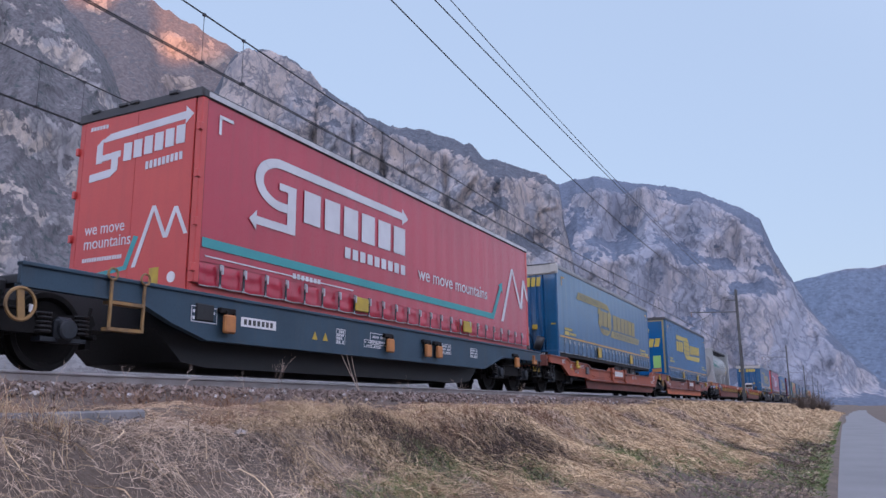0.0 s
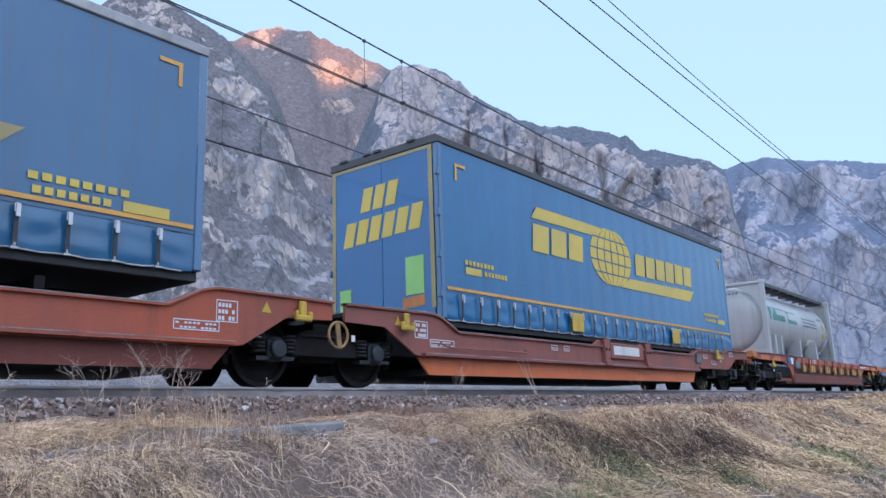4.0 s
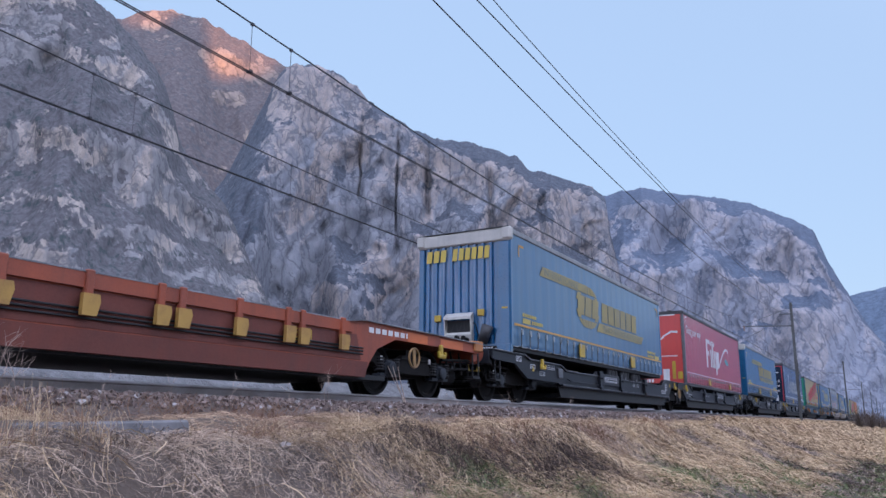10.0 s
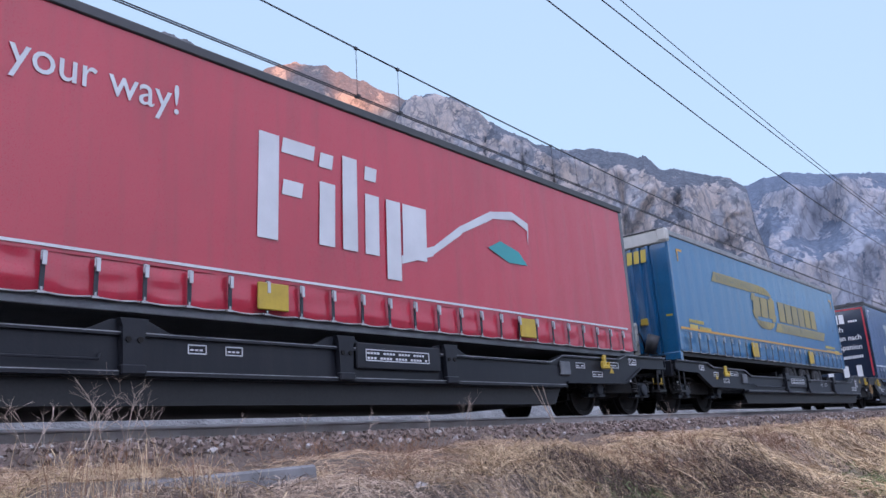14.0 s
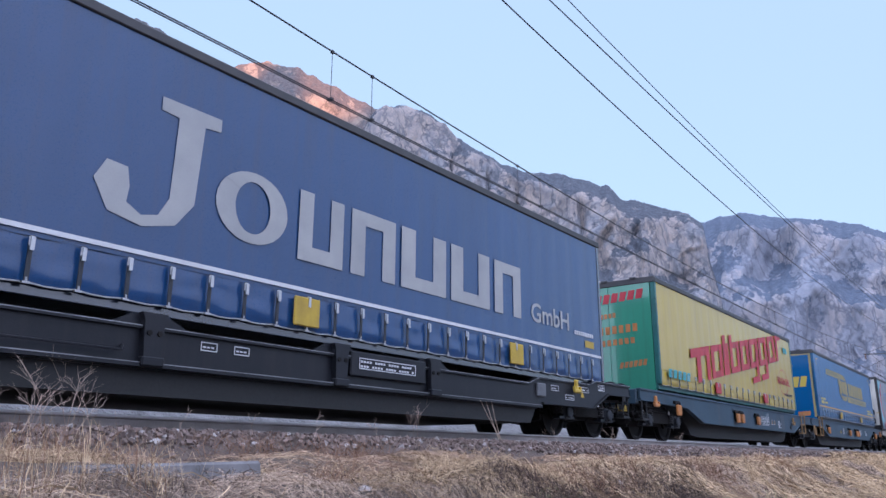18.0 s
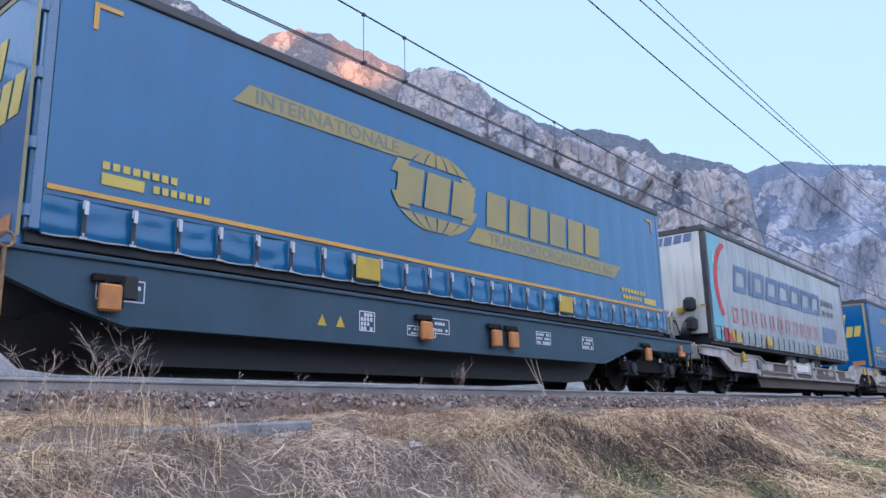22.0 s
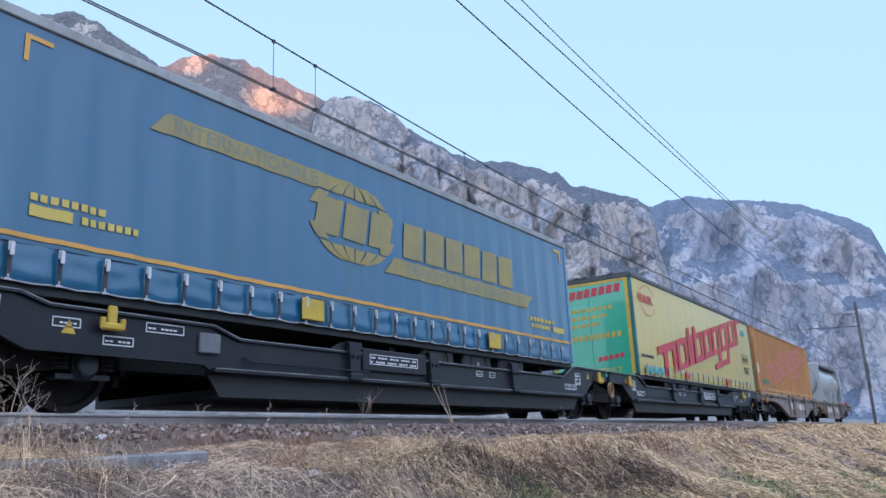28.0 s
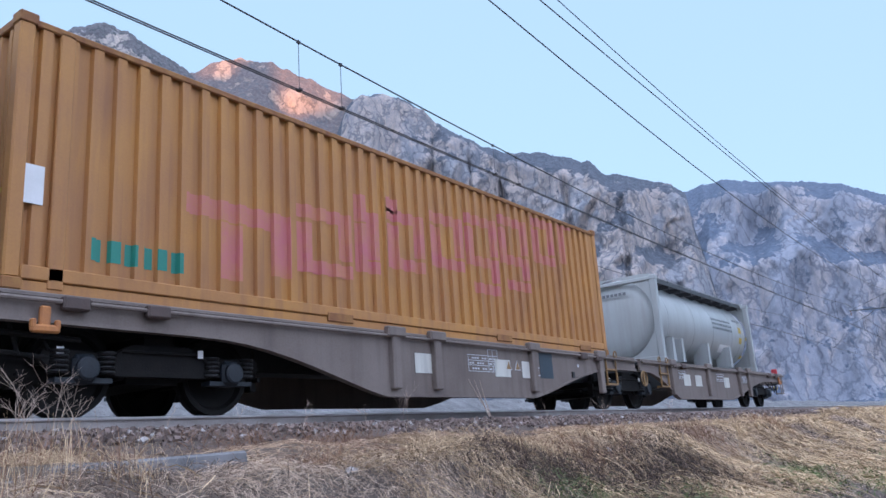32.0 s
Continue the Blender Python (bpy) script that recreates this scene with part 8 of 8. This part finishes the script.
part("tail_lamp", Build().soft_box(13.32, 13.42, -1.2, -1.0, 1.1, 1.35, 0.02), red_plate, last, "red tail plate")
side_line = "YOU BETTER RAIL IT"
for thing, x0, z0 in MOVING[:]:
    if thing.name.startswith("pocket_wagon") and x0 == 247.2:
        words(side_line, 0.08, pale_print, thing, pose(7.95, WY - 0.034, 0.64, 90, 0, 0), width=1.2, bold=0.002)


# ---- grass, stones and weeds beside the line ----
def near_x(rnd, x0=-1.6, x1=75.0):
    """Spots along the line, thick near the road and thinner far off."""
    return x0 + (x1 - x0) * rnd.random() ** 1.9


def strands(name, label, n, draw, material, seed, width=0.003, category="grass"):
    """Bent dry strands as one mass: draw gives a foot, a heading, a length and how high the strand arches before it droops."""
    rnd = random.Random(seed)
    v, f = [], []
    for _ in range(n):
        x, y, a, length, arch, stand = draw(rnd)
        if 1.8 < x < 4.22 and 4.5 < y < 5.16 and rnd.random() < 0.9:      # the trough lids lie bare
            continue
        z = ground_z(x, y)
        w = width * rnd.uniform(0.6, 1.5) * max(1.0, math.hypot(x, y) / 7)
        bend = rnd.gauss(0, 0.9)
        roll = rnd.uniform(-1.4, 1.4)
        flat, tall = math.cos(roll), math.sin(roll)
        k = len(v)
        for i, u in enumerate((0.0, 0.35, 0.7, 1.0)):
            aa = a + bend * u
            px, py = x + math.cos(aa) * length * u, y + math.sin(aa) * length * u
            pz = (z if i == 0 else ground_z(px, py)) + arch * 4 * u * (1 - u) + stand * u
            tw = w * (1.0 - 0.6 * u)
            v += [(px - math.sin(aa) * tw * flat, py + math.cos(aa) * tw * flat, pz - tw * tall), (px + math.sin(aa) * tw * flat, py - math.cos(aa) * tw * flat, pz + tw * tall)]
        f += [(k + 2 * i, k + 2 * i + 1, k + 2 * i + 3, k + 2 * i + 2) for i in range(3)]
    return tagged(part(name, Build().add(v, f), material), label, category, kind="stuff")


def vegetation():
    straw = surf("straw", (0.72, 0.535, 0.325), (0.30, 0.20, 0.118), 0.8, big=0.9, fine=8, bump=0, island=1.1)
    mat_grass = surf("matted_grass", (0.70, 0.535, 0.40), (0.17, 0.118, 0.090), 0.85, big=1.1, fine=8, bump=0, island=1.1)
    litter = surf("grass_litter", (0.66, 0.475, 0.315), (0.26, 0.168, 0.118), 0.85, big=0.8, fine=8, bump=0, island=1.6)
    dark_stem = surf("dark_stems", (0.10, 0.066, 0.05), (0.035, 0.024, 0.02), 0.9, big=0.8, fine=8, bump=0, island=1.2)
    rusty = surf("rusty_stems", (0.30, 0.17, 0.10), (0.20, 0.11, 0.07), 0.85, big=0.6, fine=8, bump=0, island=0.8)
    scrub = surf("scrub_twigs", (0.13, 0.10, 0.08), (0.08, 0.06, 0.05), 0.85, big=0.6, fine=8, bump=0, island=0.8)
    green = surf("green_grass", (0.09, 0.16, 0.035), (0.16, 0.18, 0.07), 0.7, big=0.6, fine=8, bump=0, island=0.9)
    hills = lambda x, y, s: noise.noise((x * s, y * s, 3.3))
    swirl = lambda x, y: 3.6 * noise.noise((x * 0.45, y * 0.6, 8.1)) - 1.1
    by_lid = lambda x, y: 2.2 < x < 4.6 and y < 4.9

    # the mat of old grass, in swirls, over the whole bank
    def mat(rnd):
        while True:
            x = near_x(rnd, -1.6, 60)
            e = road_edge(x)
            y = 4.6 - abs(rnd.gauss(0, 0.9)) if rnd.random() < 0.75 else rnd.uniform(e + 0.25, 4.8)
            if y > e + 0.2 and hills(x, y, 1.3) > rnd.uniform(-0.9, 0.2):
                a = swirl(x, y) + rnd.gauss(0, 0.9)
                return x, y, a, rnd.uniform(0.06, 0.22), rnd.uniform(0.0, 0.05), rnd.uniform(-0.02, 0.08)

    strands("matted_grass", "matted grey-brown dead grass lying on the bank", 105000, mat, mat_grass, 2, 0.0019)

    # dark broken stems tangled in the mat
    def snarl(rnd):
        while True:
            x = near_x(rnd, -1.6, 40)
            e = road_edge(x)
            y = rnd.uniform(e + 0.3, 4.6)
            if hills(x + 7, y, 1.0) > rnd.uniform(-0.4, 0.35):
                return x, y, rnd.uniform(0, math.tau), rnd.uniform(0.05, 0.2), rnd.uniform(0.01, 0.07), rnd.uniform(0.0, 0.12)

    strands("dark_stems", "dark brown broken stems tangled in the dead grass", 30000, snarl, dark_stem, 31, 0.0019)

    # a dark reddish thicket of dead weeds on the bank
    def thicket(rnd):
        cx, cy = rnd.choice(((6.6, 3.9), (7.6, 3.7), (8.6, 3.6), (9.8, 3.5)))
        return cx + rnd.gauss(0, 0.55), cy + rnd.gauss(0, 0.30), rnd.uniform(0, math.tau), rnd.uniform(0.05, 0.2), rnd.uniform(0.02, 0.08), rnd.uniform(0.02, 0.16)

    strands("dead_weeds", "dark reddish thicket of dead weed stems", 9000, thicket, dark_stem, 33, 0.0021, "weed")

    # coarse grass further along the bank
    def coarse(rnd):
        while True:
            x = 32 + 120 * rnd.random() ** 1.3
            y = rnd.uniform(road_edge(x) + 0.6, 6.4)
            if hills(x, y, 0.3) > rnd.uniform(-0.7, 0.2):
                return x, y, rnd.uniform(0, math.tau), rnd.uniform(0.2, 0.6), rnd.uniform(0.03, 0.12), rnd.uniform(0.05, 0.30)

    strands("dry_grass", "coarse dry grass along the far bank", 16000, coarse, straw, 34, 0.0030)

    # straw tussocks: fountains of strands, thickest along the rim
    def tussocks(seed, n, x1, where):
        rnd = random.Random(seed)
        out = []
        while len(out) < n:
            x, y = near_x(rnd, -1.6, x1), where(rnd)
            if hills(x, y, 0.8) > rnd.uniform(-0.5, 0.3) and not by_lid(x, y):
                out.append((x, y, rnd.uniform(0.6, 1.25)))
        return out

    def fountain(spots, reach, rise, droop=-0.03):
        def draw(rnd):
            x, y, k = rnd.choice(spots)
            return (x + rnd.gauss(0, 0.07), y + rnd.gauss(0, 0.06), rnd.uniform(0, math.tau), k * reach * rnd.uniform(0.5, 1.2), k * rise * rnd.uniform(0.3, 1.2), k * rnd.uniform(droop, rise * 1.4))
        return draw

    strands("dry_grass", "straw-coloured dry grass tussocks along the bank's rim", 26000, fountain(tussocks(21, 420, 60, lambda r: r.gauss(4.75, 0.42)), 0.26, 0.07), straw, 1, 0.0021)
    strands("dry_grass", "thin straw tussocks down the bank", 12000, fountain(tussocks(22, 260, 45, lambda r: r.uniform(1.2, 4.3)), 0.26, 0.06), straw, 3, 0.0021)
    strands("tall_grass", "taller bent dry stems standing over the mat", 4200, fountain(tussocks(23, 260, 40, lambda r: r.gauss(4.5, 0.5)), 0.15, 0.12, 0.10), straw, 4, 0.0022)
    strands("dry_grass", "low straw tussocks near the lane", 9000, fountain(tussocks(24, 240, 12, lambda r: r.uniform(2.6, 4.5)), 0.2, 0.05), straw, 11, 0.0020)

    # brown litter between the rim and the stones
    def low(rnd):
        while True:
            x, y = near_x(rnd, -1.6, 60), rnd.uniform(4.7, 6.95)
            if rnd.random() < (7.6 - y) / 1.8 and hills(x, y, 1.1) > rnd.uniform(-0.9, 0.3):
                return x, y, rnd.uniform(0, math.tau), rnd.uniform(0.1, 0.3), rnd.uniform(0.0, 0.035), rnd.uniform(-0.01, 0.03)

    strands("grass_litter", "rusty brown litter of dead grass by the ballast", 52000, low, litter, 5, 0.0022)

    # long pale grass combed down the bank further along
    def drift(rnd):
        while True:
            x, y = 6.0 + 34 * rnd.random() ** 1.6, rnd.uniform(1.4, 4.7)
            if hills(x, y, 0.7) > rnd.uniform(-0.15, 0.25):
                return x, y, rnd.gauss(-1.75, 0.85) + 1.4 * hills(x, y, 0.9), rnd.uniform(0.2, 0.6), rnd.uniform(0.03, 0.13), rnd.uniform(0.0, 0.06)

    strands("dry_grass", "long pale grass combed down the bank", 15000, drift, straw, 6, 0.0026)

    def tufts(rnd):
        x, y = rnd.choice(((6.8, 3.45), (7.5, 3.4), (6.3, 3.2), (8.6, 3.0), (12.0, 2.7), (14.5, 2.2), (13.0, 2.9), (5.2, 3.0), (19, 2.2), (17, 1.6)))
        return x + rnd.gauss(0, 0.2 + 0.03 * x), y + rnd.gauss(0, 0.12 + 0.01 * x), rnd.uniform(0, math.tau), rnd.uniform(0.05, 0.16), rnd.uniform(0, 0.03), rnd.uniform(0.04, 0.13)

    strands("green_grass", "fresh green tufts among dead grass", 4200, tufts, green, 7, 0.0035)

    def verge(rnd):
        while True:
            x = 9 + 70 * rnd.random() ** 1.5
            y = road_edge(x) + 0.12 + abs(rnd.gauss(0, 0.9))
            if hills(x, y, 0.35) > rnd.uniform(-0.5, 0.4):
                return x, y, rnd.uniform(0, math.tau), rnd.uniform(0.04, 0.12), 0.01, rnd.uniform(0.02, 0.08)

    strands("green_grass", "short green verge beside the lane", 9000, verge, green, 8, 0.004)

    def red(rnd):
        cx, cy = rnd.choice(((7.6, 4.1), (8.2, 4.0), (4.9, 4.6), (9.4, 4.2), (12, 4.1), (16, 4.2), (3.2, 5.6), (6.5, 6.0), (5.4, 6.4)))
        return cx + rnd.gauss(0, 0.35), cy + rnd.gauss(0, 0.22), rnd.uniform(0, math.tau), rnd.uniform(0.05, 0.2), 0.02, rnd.uniform(0.08, 0.26)

    strands("rusty_weeds", "reddish brown dead weed stems", 2400, red, rusty, 9, 0.0024)
    # a stand of tall wispy stems on the rim, and dead bines before it
    def wisps(rnd):
        cx, cy, k = rnd.choice(((2.15, 4.5, 1.0), (2.4, 4.4, 1.1), (2.65, 4.5, 0.9), (1.85, 4.6, 0.8), (2.95, 4.3, 0.7), (5.6, 4.5, 0.6), (7.2, 4.4, 0.55), (9.5, 4.3, 0.6)))
        return cx + rnd.gauss(0, 0.13), cy + rnd.gauss(0, 0.12), rnd.uniform(0, math.tau), rnd.uniform(0.03, 0.16), rnd.uniform(0.0, 0.03), k * rnd.uniform(0.12, 0.42)

    strands("tall_grass", "tall wispy straw stems standing on the rim", 650, wisps, straw, 12, 0.0016)
    strands("dead_bines", "thin reddish dead bines among the tall grass", 260, wisps, rusty, 13, 0.0024, "weed")

    # pale bent blades lying across the front of the bank
    def blades(rnd):
        x, y = near_x(rnd, -0.5, 14), rnd.uniform(2.4, 4.4)
        return x, y, rnd.uniform(0, math.tau), rnd.uniform(0.15, 0.4), rnd.uniform(0.02, 0.07), rnd.uniform(-0.02, 0.06)

    strands("dry_blades", "broad pale bent blades lying over the mat", 700, blades, straw, 14, 0.0045)
    # scrub at the far end of the bank
    for i, (x, y) in enumerate(((96, 3.4), (104, 2.6), (112, 3.0), (122, 2.0), (133, 1.4))):
        rnd = random.Random(40 + i)
        bush = tagged(new("bush"), "leafless brown roadside bush", "bush", "bushes on the bank")
        bush.matrix_basis = pose(x, y, ground_z(x, y))
        w = Build()
        for _ in range(130):
            a, r, h = rnd.uniform(0, math.tau), rnd.uniform(0.3, 1.7), rnd.uniform(0.8, 2.4)
            m = (math.cos(a) * r * 0.5, math.sin(a) * r * 0.5, h * 0.6)
            w.tube((math.cos(a) * 0.1, math.sin(a) * 0.1, -0.05), m, 0.02, 3, 0.015, False).tube(m, (math.cos(a) * r, math.sin(a) * r, h), 0.02, 3, 0.006, False)
        part("crown", w, scrub, bush)


def stones():
    """Ballast stones on the shoulder, and sleepers' fill."""
    grey = surf("ballast_stone", (0.25, 0.188, 0.162), (0.105, 0.077, 0.066), 0.9, big=3, fine=30, bump=0.3, island=1.2)
    pale = surf("pale_stone", (0.46, 0.43, 0.41), (0.32, 0.29, 0.275), 0.85, big=3, fine=30, bump=0.3, island=0.8)
    bed = [(6.0, -0.44), (6.15, -0.40), (6.45, -0.25), (6.85, -0.15), (7.2, -0.09), (9.0, -0.07), (9.3, -0.07)]
    for mat, n, seed, size, label in ((grey, 15000, 8, 0.027, "grey and brown ballast stones"), (pale, 1100, 9, 0.026, "pale limestone chips in the ballast")):
        rnd = random.Random(seed)
        v, f = [], []
        for _ in range(n):
            x = near_x(rnd, -3, 55)
            y = rnd.triangular(6.2, 9.2, 7.0)
            z = float(np.interp(y, [p[0] for p in bed], [p[1] for p in bed])) + rnd.uniform(-0.01, 0.03)
            r = size * rnd.uniform(0.5, 1.3) * (1 + max(0, x) / 45)
            k = len(v)
            rot = Euler((rnd.uniform(0, 6), rnd.uniform(0, 6), rnd.uniform(0, 6))).to_matrix()
            for c in ((-1, -1, -1), (1, -1, -1), (1, 1, -1), (-1, 1, -1), (-1, -1, 1), (1, -1, 1), (1, 1, 1), (-1, 1, 1)):
                p = rot @ Vector((c[0] * rnd.uniform(0.45, 0.95), c[1] * rnd.uniform(0.45, 0.95), c[2] * rnd.uniform(0.35, 0.8)))
                v.append((x + p.x * r, y + p.y * r, z + p.z * r))
            f += [tuple(k + i for i in q) for q in ((0, 3, 2, 1), (4, 5, 6, 7), (0, 1, 5, 4), (1, 2, 6, 5), (2, 3, 7, 6), (3, 0, 4, 7))]
        tagged(part("ballast", Build().add(v, f), mat), label, "ballast", kind="stuff")
    for x, y, r in ((4.6, 4.1, 0.06), (4.9, 4.05, 0.035), (0.9, 3.6, 0.05), (8.7, 4.0, 0.05), (2.2, 4.4, 0.04)):
        b = Build()
        bm = bmesh.new()
        bmesh.ops.create_icosphere(bm, subdivisions=2, radius=1.0)
        for p in bm.verts:
            p.co = Vector((p.co.x * r, p.co.y * r * 0.8, p.co.z * r * 0.6)) * (1 + 0.35 * noise.noise(p.co * 1.6 + Vector((x, y, 0))))
        bm.verts.index_update()
        b.add([tuple(p.co) for p in bm.verts], [tuple(q.index for q in face.verts) for face in bm.faces])
        bm.free()
        o = part("stone", b, pale, at=pose(x, y, ground_z(x, y) + 0.02))
        tagged(o, "pale stone lying in the dry grass", "stone", "loose stones on the bank")


def slabs():
    lid = surf("trough_concrete", (0.24, 0.232, 0.235), (0.12, 0.117, 0.12), 0.9, big=3, fine=25, bump=0.5, depth=0.01)
    for x0, x1, z, tilt, turn in ((-0.2, 1.0, -0.60, 1, 1), (1.75, 2.62, -0.53, -1.5, 0), (2.72, 4.2, -0.445, -1.0, 1)):
        o = part("cable_trough_lid", Build().soft_box(0, x1 - x0, -0.22, 0.22, -0.16, 0.05, 0.02), lid, at=pose(x0, 4.95, z, -6, tilt, turn))
        tagged(o, "weathered concrete cable trough lid sunk in grass", "concrete slab", "trough lids")


def weeds():
    stem = surf("dead_stem", (0.56, 0.45, 0.37), (0.34, 0.25, 0.20), 0.85, bump=0, objrand=0.6)
    spots = ((2.95, 0.5), (3.1, 0.42), (3.42, 0.72), (3.55, 0.55), (3.8, 0.50), (3.92, 0.62), (4.05, 0.45), (5.9, 0.30), (7.9, 0.34), (4.92, 0.28), (6.8, 0.34), (8.75, 0.55), (2.1, 0.4), (1.5, 0.45), (12.5, 0.4), (14.8, 0.45), (18.5, 0.5))
    for i, (x, h) in enumerate(spots):
        rnd = random.Random(70 + i)
        w = tagged(new("dead_weed"), "branched pale dead weed at the ballast's edge", "weed", "dead weeds by the rail")
        w.matrix_basis = pose(x, 6.95, -0.15)
        for _ in range(1 if h < 0.35 else 2):
            b = Build()

            def grow(p, d, length, r, depth):
                q = p + d * length
                b.tube(p, q, r, 5, r * 0.7, False)
                if depth:
                    for _ in range(rnd.choice((2, 2, 3))):
                        nd = (d + Vector((rnd.gauss(0, 0.75), rnd.gauss(0, 0.4), rnd.uniform(-0.15, 0.35)))).normalized()
                        grow(p + d * length * rnd.uniform(0.55, 1.0), nd, length * rnd.uniform(0.5, 0.8), r * 0.65, depth - 1)

            grow(Vector((rnd.gauss(0, 0.08), 0, 0)), Vector((rnd.gauss(0, 0.35), 0, 1)).normalized(), (h + 0.12) * 0.40, 0.0034, 3)
            part("stem", b, stem, w)
    for x, dx in ((10.2, 0.55), (10.35, 0.35), (10.5, 0.25)):
        b = Build().tube((0, 0, 0.62), (dx * 0.45, 0.01, 0.36), 0.004, 6, 0.006).tube((dx * 0.45, 0.01, 0.36), (dx, 0, 0.05), 0.006, 6, 0.008)
        tagged(part("dead_stalk", b, stem, at=pose(x, 6.9, -0.1)), "leaning pale dead stalk by the rail", "weed", "dead weeds by the rail")


vegetation()
stones()
slabs()
weeds()


# ---- movement ----
def gone(t):
    return float(np.interp(t, [r[0] for r in GONE], [r[1] for r in GONE]))


def motions():
    """The whole train rolls by, its wheels turning."""
    for thing, x0, z0 in MOVING:
        walk(thing, [(t, pose(x0 - s, TRACK, RAIL + z0)) for t, s in GONE])
    for wheel, x in WHEELS:
        walk(wheel, [(k / 15, pose(x, 0, 0.46, 0, -math.degrees(gone(k / 15) / 0.46) % 360, 0)) for k in range(0, 481)])


motions()
